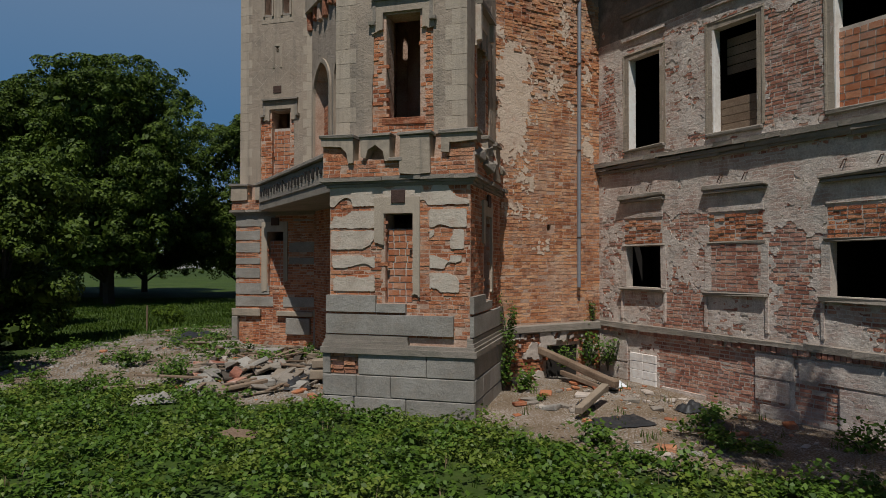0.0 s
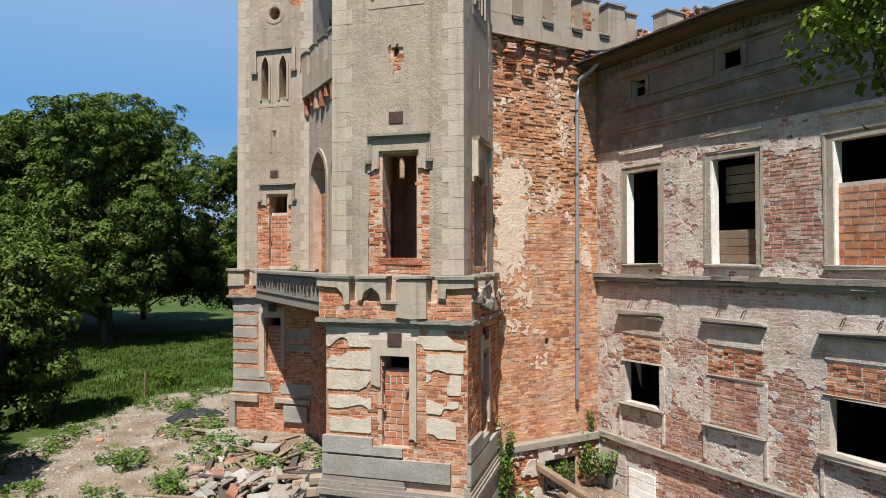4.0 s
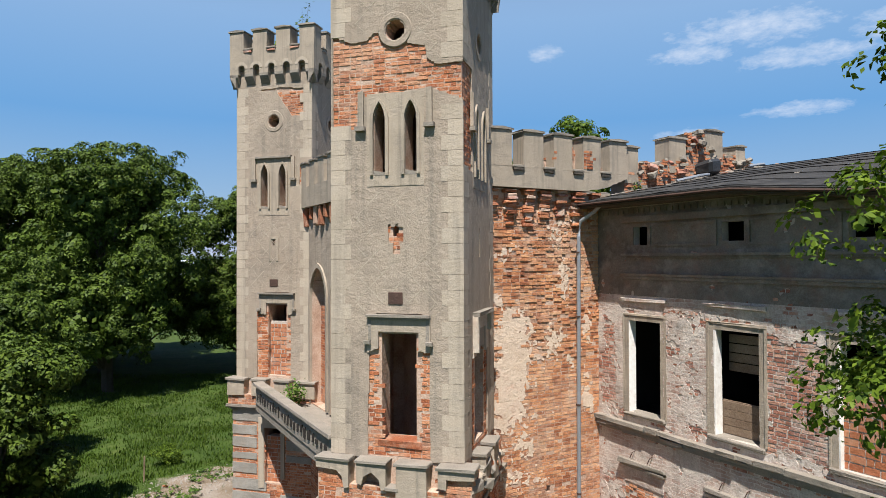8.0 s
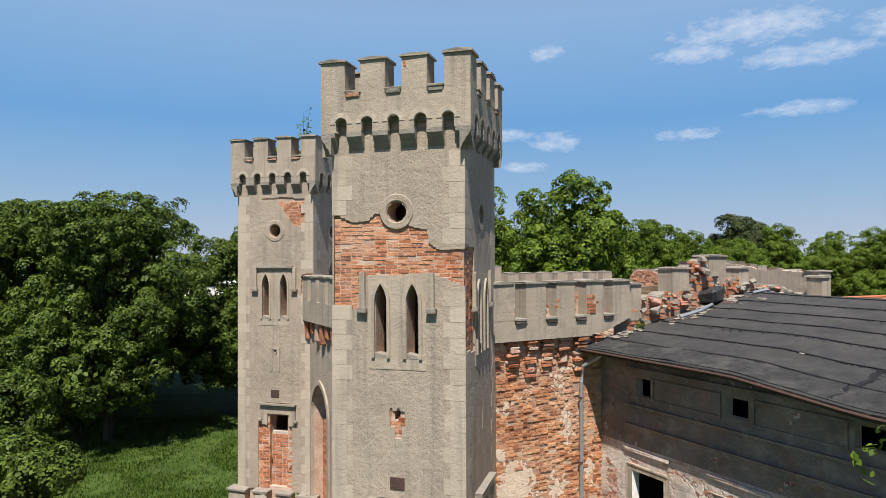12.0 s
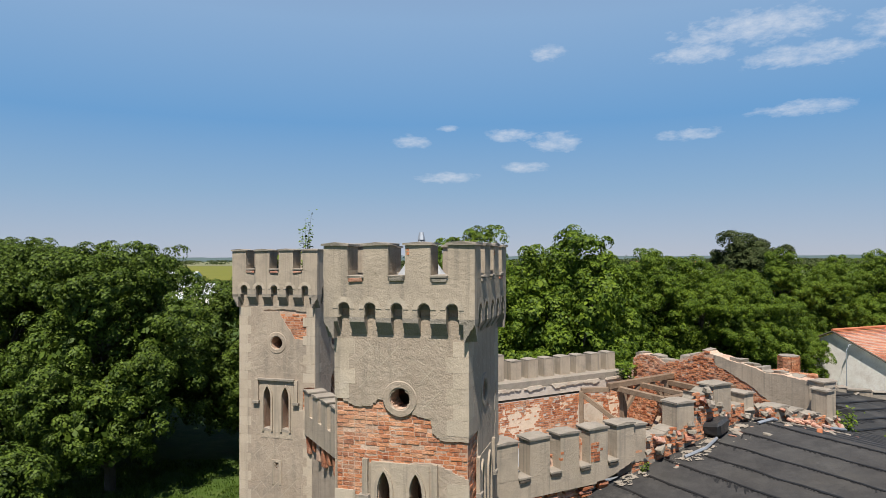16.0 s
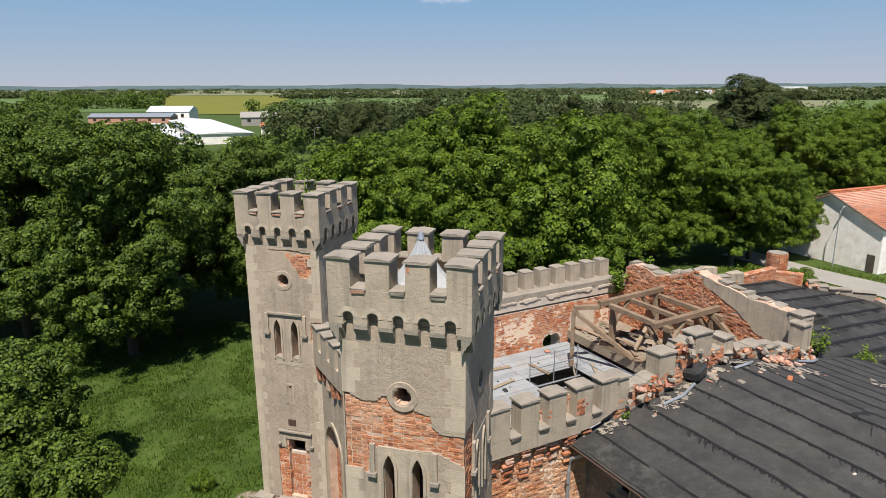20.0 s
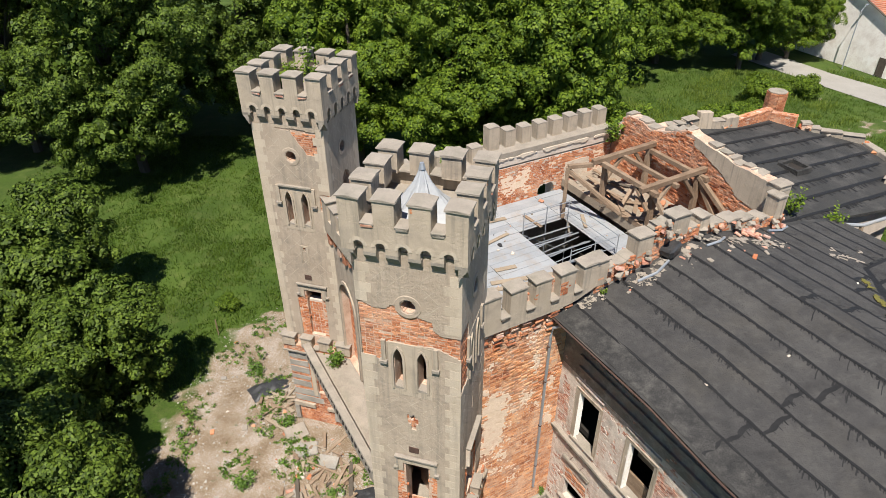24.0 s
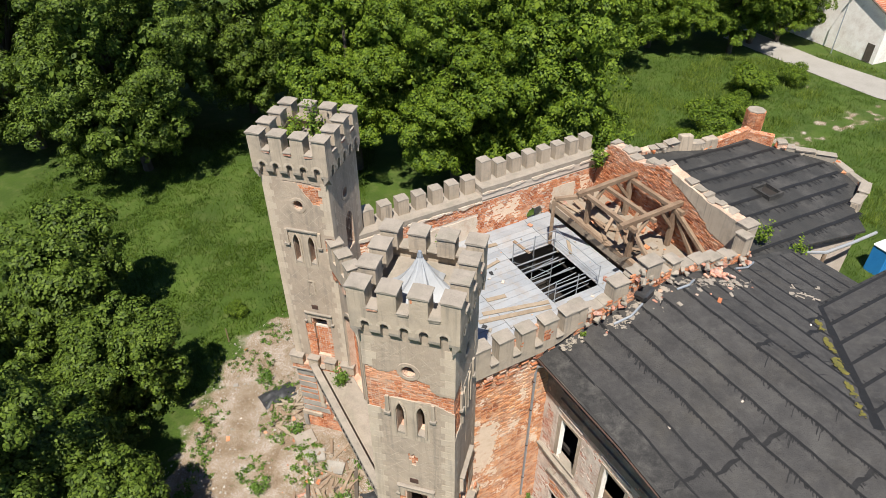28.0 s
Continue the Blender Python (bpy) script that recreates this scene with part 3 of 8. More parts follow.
def mesh_np(name, verts, quads, mat):
    me = bpy.data.meshes.new(name)
    nv, nq = len(verts), len(quads)
    me.vertices.add(nv)
    me.vertices.foreach_set("co", np.asarray(verts, dtype=np.float32).ravel())
    me.loops.add(nq * 4)
    me.loops.foreach_set("vertex_index", np.asarray(quads, dtype=np.int32).ravel())
    me.polygons.add(nq)
    me.polygons.foreach_set("loop_start", np.arange(0, nq * 4, 4, dtype=np.int32))
    me.update(calc_edges=True)
    me.materials.append(mat)
    return me


def leaf_mesh(name, pts, nrm, size, mat, rng, slim=0.6):
    """Folded leaves, one at each point, facing about the way nrm points."""
    pts, nrm = np.asarray(pts, float), np.asarray(nrm, float)
    k = len(pts)
    nrm = nrm + rng.normal(0, 0.32, (k, 3))
    nrm /= np.linalg.norm(nrm, axis=1)[:, None] + 1e-9
    t = np.cross(nrm, rng.normal(0, 1, (k, 3)))
    t /= np.linalg.norm(t, axis=1)[:, None] + 1e-9
    w = np.cross(nrm, t)
    s = size * rng.uniform(0.6, 1.35, (k, 1))
    v = np.stack([pts - t * s * 0.5, pts + w * s * slim * 0.5 + nrm * s * 0.12, pts + t * s * 0.5, pts - w * s * slim * 0.5 + nrm * s * 0.12], 1).reshape(-1, 3)
    return mesh_np(name, v, np.arange(4 * k).reshape(-1, 4), mat)

# ---- the two corner towers ----
H, T0 = 1.35, 4.62          # half width of a shaft, and its foot
TM, TL = (-5.26, -0.10), (-5.15, 9.64)


def steps(pts):
    def f(a):
        for (x0, y0), (x1, y1) in zip(pts, pts[1:]):
            if x0 <= a <= x1:
                return y0 + (y1 - y0) * (a - x0) / (x1 - x0)
        return pts[0][1] if a < pts[0][0] else pts[-1][1]
    return f


SIDES = {"front": (0, -1), "right": (1, 0), "back": (0, 1), "left": (-1, 0)}


def side_frame(side, half, z=0.0):
    n = SIDES[side]
    return face_frame(n[0] * half, n[1] * half, z, *n)


def lancet(a, b):
    return max(pointed(a, b, s, 0.125, 11.15, 12.2, 0.38) for s in (-0.33, 0.33))


def oculus(a, b, r=0.2):
    return r - math.hypot(a, b - 14.0)


def ring(bm, ca, cb, r0, r1, c0, c1, k=24):
    vs = [[bm.verts.new((ca + r * math.cos(2 * math.pi * i / k), cb + r * math.sin(2 * math.pi * i / k), c)) for r, c in ((r0, c0), (r0 + 0.02, c1), (r1 - 0.02, c1), (r1, c0))] for i in range(k)]
    for i in range(k):
        p, q = vs[i], vs[(i + 1) % k]
        for j in range(3):
            bm.faces.new((p[j], p[j + 1], q[j + 1], q[j]))
    return bm


def lancet_trim(bm, ca, half, sill, spring, rise, width, c0, c1, k=9):
    """A raised moulding round a pointed opening."""
    def curve(h):
        rr = (h * h + (rise + h - half) ** 2) / (2 * h)
        top = math.acos(max(-1, min(1, (rr - h) / rr)))
        right = [(ca - (rr - h) + rr * math.cos(t), spring + rr * math.sin(t)) for t in [top * i / k for i in range(k + 1)]]
        left = [(2 * ca - x, y) for x, y in right[::-1]][1:]
        return [(ca + h, sill)] + right + left + [(ca - h, sill)]
    inn, out = curve(half), curve(half + width)
    vs = [[bm.verts.new((*p, c0)), bm.verts.new((*p, c1)), bm.verts.new((*q, c1)), bm.verts.new((*q, c0))] for p, q in zip(inn, out)]
    for p, q in zip(vs, vs[1:]):
        for j in range(3):
            bm.faces.new((p[j], q[j], q[j + 1], p[j + 1]))
    return bm


def merlon(parent, a, w, z0, z1, y0, y1, m, cap=0.055, over=0.040, chip=0.0, slope=0.03):
    """One merlon with its coping stone, in the frame m (a across, y0 to y1 outwards)."""
    body = part("merlon", box(bmesh.new(), a - w / 2, a + w / 2, z0, z1 - cap, y0, y1, m=m, jit=0.006), RENDER_SMOOTH, parent)
    bm = bmesh.new()
    o = over
    pts = [(a - w / 2 - o, z1 - cap), (a + w / 2 + o, z1 - cap), (a + w / 2 + o, z1 - cap * 0.25), (a, z1 + slope * 0.5), (a - w / 2 - o, z1 - cap * 0.25)]
    prism(bm, pts, y0 - o, y1 + o)
    for v in bm.verts:
        v.co += Vector((random.uniform(-1, 1), random.uniform(-1, 1), random.uniform(-1, 1))) * 0.008
        v.co = m @ v.co
    part("coping", bm, CAP, body)
    return body


def tower(main):
    c = TM if main else TL
    label = ("tall crenellated square tower, grey stippled render fallen off the brick" if main
             else "crenellated square tower, grey render, bricked-up window above a striped base")
    tw = thing("corner_tower", B @ pose(c[0], c[1], 0, 0, 0, -45), label, "tower", "corner towers")
    top_edge = steps([(-1.35, 13.98), (-1.29, 13.98), (-0.96, 13.80), (-0.60, 13.82), (-0.46, 13.97), (-0.23, 13.97), (0.0, 13.78), (0.23, 13.72), (0.62, 13.62), (0.68, 13.36), (0.88, 13.24), (1.35, 13.25)])
    low_edge = steps([(-1.35, 12.05), (-0.80, 12.05), (-0.76, 12.72), (0.70, 12.80), (0.95, 12.72), (1.35, 12.55)])
    door = (-0.30, 0.42, 5.88, 7.98) if main else (-0.22, 0.45, 5.65, 7.97)

    def bare(side):
        """Above 0 where the render has fallen off."""
        def f(a, b):
            if side == "front" and main:
                v = min(top_edge(a) - b, b - low_edge(a))
                v = max(v, min(0.64 - abs(a - 0.06), 7.72 - b - 0.25 * rag(a, b, 3), b - 5.5))
                v = max(v, min(0.16 - abs(a), 10.12 - b, b - 9.76), min(0.08 - abs(a - 0.02), 9.8 - b, b - 9.5))
                return v + 0.05 * rag(a, b, 1)
            if side == "front":
                v = min(1.14 - a, 15.05 - b, b - 14.15, (a - 0.1) - (15.0 - b) * 0.65)
                v = max(v, min(0.03 - abs(b - 15.05), 0.7 - a, a + 0.5))
                v = max(v, min(0.62 - abs(a), 7.75 - b, b - 5.5), min(a - 0.95, 1.5 - a, b - 11.9, 12.6 - b), min(0.6 - abs(a), b - 12.25, 12.6 - b - 0.2 * abs(a)))
                return v + 0.06 * rag(a, b, 4)
            if side == "right" and main:
                v = min(13.3 - b, b - 11.25, -0.62 - a)
                v = max(v, min(0.74 - abs(a), 7.6 - b - 0.25 * rag(a, b, 3), b - 5.3))
                return v + 0.07 * rag(a, b, 5)
            return -1.0
        return f

    def openings(side):
        def f(a, b):
            v = max(lancet(a, b) if main or side == "front" else -1.0, oculus(a, b)) if side in ("front", "right") else -1.0
            if side in ("front",):
                v = max(v, min(0.06 - abs(a), 10.10 - b, b - 9.92))
            if side == "right":
                v = max(v, min(0.04 - abs(a), 10.1 - b, b - 9.5))
            if side == "right" and not main:
                v = max(v, pointed(a, b, 0.1, 0.36, 11.2, 12.5, 0.5))
            return v
        return f

    fine = [(-0.47, 0.47, 11.1, 12.65, 0.045), (-0.42, 0.42, 13.6, 14.4, 0.05), (-0.15, 0.15, 9.4, 10.2, 0.05)]
    for side in SIDES:
        m = side_frame(side, H)
        wide = H if side in ("front", "back") else H - 0.45
        hole = (door,) if side == "front" else (((-0.36, 0.42, 5.7, 7.98),) if side == "right" and main else ())
        op = openings(side)
        core = part("shaft_wall", sheet(-wide, wide, T0, 15.9, -0.45, 0, lambda a, b: -op(a, b), hole, 0.5, fine, back=True), MORTAR, tw, "brick core of the tower wall", m)
        fb = bare(side)

        def whole(a, b):
            return min(-fb(a, b), -op(a, b))
        if side == "front":
            gaps = ((-0.60, 0.60, 10.9, 12.75), (door[0] - 0.12, door[1] + 0.12, door[2] - 0.1, 8.38))
        elif side == "right" and main:
            gaps = ((-0.60, 0.60, 10.9, 12.75),)
        else:
            gaps = ()
        zones = [(-1.35, 1.35, 11.9, 14.1, 0.05)] if main and side in ("front", "right") else []
        part("render_coat", sheet(-H - 0.03, H + 0.03, T0 + 0.9, 15.62, 0, 0.035, whole, gaps, 0.075 if side in ("front", "right") else 0.4, zones), RENDER, core, "stippled grey-beige render", Matrix())
        if side in ("front", "right"):
            bricks(core, Matrix(), -H, H, T0 + 0.95, 14.95, lambda a, b: fb(a, b) > -0.03 and op(a, b) < -0.06 and not any(h[0] - 0.05 < a < h[1] + 0.05 and h[2] - 0.05 < b < h[3] for h in hole) and not (abs(a) < 0.6 and 10.9 < b < 12.7),
                   BRICK, limit=300, proud=0.007, rough=0.011, lost=0.03)
            # lancet panel, mouldings, label hood
        if side == "front" or (side == "right" and main):
            panel = part("lancet_panel", sheet(-0.60, 0.60, 10.9, 12.75, 0.0, 0.045, lambda a, b: min(-lancet(a, b), 12.74 - b + 0.03 * rag(a, b, 2)), (), 0.06, fine[:1]), RENDER_SMOOTH, tw, "smooth panel round twin lancets", m)
            for s in (-0.33, 0.33):
                part("lancet_moulding", lancet_trim(bmesh.new(), s, 0.13, 11.12, 12.2, 0.385, 0.065, 0.04, 0.085), RENDER_SMOOTH, panel)
                part("lancet_sill", prism(bmesh.new(), [(s - 0.125, 11.12), (s + 0.125, 11.12), (s + 0.125, 11.17), (s - 0.125, 11.22)], -0.2, 0.05), CAP, panel)
            for a in (-0.72, 0.72):
                part("hood_return", box(bmesh.new(), a - 0.06, a + 0.06, 12.10, 12.80, 0.03, 0.10, jit=0.008), RENDER_SMOOTH, tw, "broken upright of a label hood", m)
                part("hood_stop", box(bmesh.new(), a - 0.10 * (1 if a > 0 else 1.2), a + 0.10, 12.02, 12.10, 0.03, 0.14, jit=0.008), CAP, tw, "", m)
            if not main:
                part("label_hood", box(bmesh.new(), -0.66, 0.66, 12.78, 12.84, 0.03, 0.12, jit=0.006), CAP, tw, "straight label hood", m)
        if side in ("front", "right"):
            part("oculus_ring", ring(bmesh.new(), 0, 14.0, 0.21, 0.36, 0.03, 0.052), RENDER, tw, "raised ring of a round window", m)
            # quoins
            z, k = 5.55, 0
            while z < 15.1:
                for s in (-1, 1):
                    w = 0.40 if (k + (s > 0)) % 2 else 0.27
                    if fb(s * (H - w / 2), z + 0.15) < -0.02:
                        x0, x1 = sorted((s * (H + 0.04), s * (H - w)))
                        part("quoin", box(bmesh.new(), x0, x1, z + 0.004, z + 0.296, 0.02, 0.0395, jit=0.0012), QUOIN, core)
                z += 0.30
                k += 1
            # incised lattice on the stippled field
            lat = bmesh.new()
            for g in range(-26, 27):
                for sg in (-1, 1):
                    for i in range(40):
                        b0 = 8.4 + i * 0.17
                        a0, a1 = sg * ((b0 - 10) * 1.0) + g * 0.56, sg * ((b0 + 0.17 - 10) * 1.0) + g * 0.56
                        if max(abs(a0), abs(a1)) < H - 0.42 and b0 + 0.17 < 15.1 and not any(q[0] - 0.1 < (a0 + a1) / 2 < q[1] + 0.1 and q[2] - 0.15 < b0 < q[3] + 0.15 for q in gaps) and fb((a0 + a1) / 2, b0 + 0.08) < -0.08 and oculus((a0 + a1) / 2, b0, 0.45) < 0 and random.random() > 0.12:
                            lat.faces.new([lat.verts.new((x, y, 0.039)) for x, y in ((a0 - 0.013, b0), (a0 + 0.013, b0), (a1 + 0.013, b0 + 0.17), (a1 - 0.013, b0 + 0.17))][::1])
            tagged(part("lattice", lat, QUOIN, core, "diamond lattice of thin raised lines"), kind="stuff")
    # front: door or bricked-up window with its hood
    m = side_frame("front", H)
    d0, d1, dz0, dz1 = door
    fr = part("door_surround" if main else "window_surround", sheet(d0 - 0.30, d1 + 0.30, 7.6, 8.30, 0.0, 0.06, lambda a, b: max(min(b - 8.02, 1), min(b - 7.62 - 0.25 * abs(rag(a, b, 8)), max(d0 - 0.06 - a, a - d1 - 0.06))), (), 0.05), RENDER_SMOOTH, tw, "broken plaster surround", m)
    hood = bmesh.new()
    ca = (d0 + d1) / 2
    box(hood, ca - 0.66, ca + 0.66, 8.31, 8.36, 0.03, 0.15, jit=0.006)
    box(hood, ca - 0.62, ca + 0.62, 8.26, 8.31, 0.03, 0.09, jit=0.006)
    for s in (-1, 1):
        part("hood_return", box(bmesh.new(), ca + s * 0.60 - 0.035, ca + s * 0.60 + 0.035, 7.84, 8.26, 0.03, 0.07, jit=0.005), CAP, tw, "", m)
        part("hood_stop", box(bmesh.new(), ca + s * 0.64 - 0.07, ca + s * 0.64 + 0.07, 7.77, 7.84, 0.03, 0.13, jit=0.006), CAP, tw, "", m)
    part("label_hood", hood, CAP, tw, "moulded label hood", m)
    part("iron_plate", box(bmesh.new(), -0.15, 0.15, 8.56, 8.80, 0.03, 0.055, 0.008), IRON, tw, "small dark iron plate", m)
    part("slot_frame", sheet(-0.17, 0.17, 9.4, 10.2, 0.03, 0.055, lambda a, b: max(abs(a) - 0.1, b - 10.12), (), 0.04) if not main else sheet(-0.12, 0.12, 9.38, 9.55, 0.0, 0.04, None, (), 0.05), RENDER_SMOOTH, tw, "", m)
    if main:
        part("door_sill", box(bmesh.new(), d0 - 0.1, d1 + 0.1, 5.74, 5.88, -0.4, 0.03, 0.01, jit=0.02), BRICK, tw, "worn brick sill", m)
    else:
        inf = part("infill", box(bmesh.new(), d0, d1, dz0, 7.41, -0.42, -0.16), MORTAR_PALE, tw, "orange brick infill", m)
        bricks(inf, Matrix.Translation((0, 0, -0.15)), d0, d1, dz0, 7.41, lambda a, b: True, BRICK_NEW, 0.26, 0.14, 0.004, 0.004, 200, lost=0, joint=0.022)
    # side: tall opening with a raking hood
    if main:
        ms = side_frame("right", H)
        part("side_surround", sheet(-0.66, 0.72, 7.3, 8.30, 0.0, 0.06, lambda a, b: max(min(b - 8.0, 1), min(max(-0.40 - a, a - 0.46), b - 7.45 - 0.3 * abs(rag(a, b, 2)))), (), 0.05), LIME, tw, "broken plaster surround", ms)
        part("label_hood", box(bmesh.new(), -0.66, 0.72, 8.29, 8.36, 0.03, 0.19, jit=0.012), CAP, tw, "moulded label hood", ms)
        # paler plaster than the front returns, for the light they catch
        for s in (-1, 1):
            part("hood_return", box(bmesh.new(), 0.03 + s * 0.63 - 0.05, 0.03 + s * 0.63 + 0.05, 7.55 if s < 0 else 7.9, 8.29, 0.03, 0.16, jit=0.012), LIME, tw, "hood return, painted pale as if catching light", ms)
    # crown: corbels, arched parapet, merlons
    HT = 1.55
    for side in SIDES:
        m = side_frame(side, HT)
        wide = HT if side in ("front", "back") else HT - 0.22

        def arched(a, b):
            return -max(min(0.115 - abs(a - s), b - 15, 15.76 + math.sqrt(max(0, 0.0133 - (a - s) ** 2)) - b) for s in (-1.11, -0.555, 0, 0.555, 1.11))
        band = part("parapet_band", sheet(-wide, wide, 15.59, 16.36, -0.22, 0, arched, (), 0.3, [(-1.25, 1.25, 15.59, 15.95, 0.038)], back=True), RENDER_SMOOTH, tw, "arched parapet on corbels", m)
        for s in (-1.11, -0.555, 0, 0.555, 1.11):
            bm = bmesh.new()
            for i in range(9):
                t = math.pi * i / 8
                t2 = math.pi * (i + 1) / 8
                if i < 8:
                    q = [(s + r * math.cos(x), 15.76 + r * math.sin(x)) for r, x in ((0.13, t), (0.235, t), (0.235, t2), (0.13, t2))]
                    vs = [bm.verts.new((*p, 0.012)) for p in q]
                    bm.faces.new(vs)
            part("voussoir_arch", bm, QUOIN, band)
        for s in (-1.40, -0.8325, -0.2775, 0.2775, 0.8325, 1.40):
            w = 0.16 if abs(s) < 1.3 else 0.15
            bm = bmesh.new()
            prof = [(0.0, 15.59), (0.0, 15.50), (-0.06, 15.395), (-0.078, 15.395), (-0.13, 15.285), (-0.148, 15.285), (-0.20, 15.16), (-0.22, 15.16), (-0.22, 15.59)]
            np_ = len(prof)
            lo = [bm.verts.new((s - w, z, c_)) for c_, z in prof]
            hi = [bm.verts.new((s + w, z, c_)) for c_, z in prof]
            bm.faces.new(lo)
            bm.faces.new(hi[::-1])
            for i in range(np_):
                bm.faces.new((lo[i], hi[i], hi[(i + 1) % np_], lo[(i + 1) % np_]))
            bmesh.ops.recalc_face_normals(bm, faces=bm.faces)
            part("corbel", bm, CAP, tw, "", m)
        marks = (-1.29, -0.43, 0.43, 1.29) if side in ("front", "back") else (-0.43, 0.43)
        for a in marks:
            merlon(tw, a, 0.52, 16.36, 17.05, -0.50, 0.0, m)
        for a in (-0.86, 0, 0.86):
            part("crenel_sill", box(bmesh.new(), a - 0.17, a + 0.17, 16.36, 16.42, -0.40, 0.05, 0.01, jit=0.012), CAP, tw, "", m)
            part("crenel_block", box(bmesh.new(), a - 0.15, a + 0.15, 16.29, 16.36, -0.2, 0.035, 0.01, jit=0.014), BRICK_DARK if random.random() < 0.5 else CAP, tw, "", m)
        if main and side in ("front", "right"):
            bricks(band, Matrix.Translation((0, 0, -0.012)), 0.155, 0.27, 16.50, 16.95, lambda a, b: a < 0.19 + 0.35 * max(0, b - 16.72) or abs(b - 16.85) < 0.05, BRICK, 0.10, 0.075, 0.016, 0.008, 40, lost=0.0)
    part("roof_deck", abox(-H - 0.05, H + 0.05, -H - 0.05, H + 0.05, 15.75, 15.92), CAP, tw, "rubble-strewn tower top")
    # base storey
    HB = 1.47
    win = (-0.27, 0.30, 2.18, 3.96)
    for side in SIDES:
        m = side_frame(side, HB)
        wide = HB if side in ("front", "back") else HB - 0.5
        hole = (win,) if side in ("front", "right") else ()
        core = part("base_wall", sheet(-wide, wide, -0.3, 4.5, -0.5, 0, None, hole, 0.6, back=True), MORTAR, tw, "brick core of the tower base", m)
        if side not in ("front", "right"):
            continue
        lime_left = [(2.42, 2.78), (2.88, 3.12), (3.26, 3.62), (3.68, 4.02), (4.12, 4.52)]

        def coat(a, b):
            """Rusticated bands of plaster that survive between bare brick."""
            best = -1
            for i, (z0, z1) in enumerate(lime_left):
                v = min(b - z0, z1 - b)
                if main:
                    # worn more towards the foot and the right-hand corner
                    wear = 0.16 - 0.05 * i
                    v = min(v, (-0.50 - a) if a < 0 and i < 4 else 1, (a - 0.66) if a > 0 and i < 4 else 1, 1.40 - a - wear, a + 1.46 - wear * 0.5)
                    best = max(best, v + 0.012 - 0.04 * max(0, rag(a, b, 11 + (side == "right"))) - 0.02 * max(0, n2(a, b, 20, 3)) - 0.75 * max(0, n2(a, b, 1.9, 9 + (side == "right")) - 0.16))
                else:
                    v = min(v, (-0.55 - a) if a < 0 and i < 4 else 1, (a - 0.50) if a > 0 else 1)
                    best = max(best, v - 0.015 - 0.06 * max(0, rag(a, b, 6)) - (0.15 if a > 0 and i in (0, 3, 4) else 0))
            if not main:
                best = max(best, min(b - 1.90, 2.26 - b, -0.2 - a + 0.1 * rag(a, b, 3)), min(b - 1.48, 1.84 - b, max(-0.05 - a, a - 0.28)) - 0.02)
            if side == "right" and main:
                best -= 0.25 + 0.3 * rag(a, b, 12)
            return best
        for z0, z1 in lime_left + ([] if main else [(1.90, 2.26), (1.48, 1.84)]):
            for x0, x1 in ((-HB, 0.0), (0.0, HB)) if z1 < 4.3 else ((-HB, HB),):
                if any(coat(x0 + (x1 - x0) * (i + 0.5) / 20, (z0 + z1) / 2) > 0.03 for i in range(20)):
                    part("rustic_band", sheet(x0, x1, z0 - 0.03, z1 + 0.03, 0.0, 0.026, coat, (win,), 0.036, wob=0.010), LIME if main else STONE, core, "whitish rusticated plaster band" if main else "grey rusticated band")
        bricks(core, Matrix(), -HB, HB, -0.1 if not main else 1.5, 4.5, lambda a, b: coat(a, b) < 0.03 and not (win[0] - 0.02 < a < win[1] + 0.02 and win[2] < b < win[3]), BRICK, limit=300 if side == "front" else 120, proud=0.005, rough=0.012, lost=0.06)
        # window surround and bricked opening
        sur = part("window_surround", sheet(win[0] - 0.22, win[1] + 0.16, 1.9 if not main else 2.2, 4.28, 0.0, 0.05, lambda a, b: max(min(b - 3.96, 1), min(0.0 + max(win[0] - 0.02 - a, a - win[1] - 0.02), b - (2.0 if not main and a < 0 else 2.3 if a > 0 else 3.3) - 0.4 * rag(a, b, 1))), (), 0.05), QUOIN, tw, "plaster window surround", m)
        inf = part("infill", box(bmesh.new(), win[0], win[1], win[2], 3.66, -0.45, -0.14), MORTAR_PALE, tw, "orange brick infill", m)
        bricks(inf, Matrix.Translation((0, 0, -0.13)), win[0], win[1], win[2], 3.66, lambda a, b: True, BRICK_NEW, 0.26, 0.135, 0.004, 0.004, 120, lost=0, joint=0.022)
        part("iron_plate", box(bmesh.new(), -0.13, 0.16, 4.16, 4.42, 0.04, 0.075, 0.008), IRON, tw, "rusty iron plate", m)
        if main:
            for x0, x1, z0, z1 in ((-HB - 0.05, -0.45, 2.0, 2.33), (-0.44, 0.18, 2.0, 2.17), (-HB - 0.05, 1.15 if side == "front" else HB, 1.56, 1.95)):
                part("stone_slab", sheet(x0, x1, z0, z1, 0, 0.085, lambda a, b, q=(x0, x1, z0, z1): min(a - q[0], q[1] - a, b - q[2], q[3] - b) + 0.012 + 0.03 * rag(a * 2, b * 2, 3), (), 0.05), STONE, tw, "grey stone slab", m)
    # cornice under the parapet
    bm = bmesh.new()
    box(bm, -1.5, 1.5, -1.5, 1.5, 4.50, 4.68)
    rc_ = random.Random(3 + main)
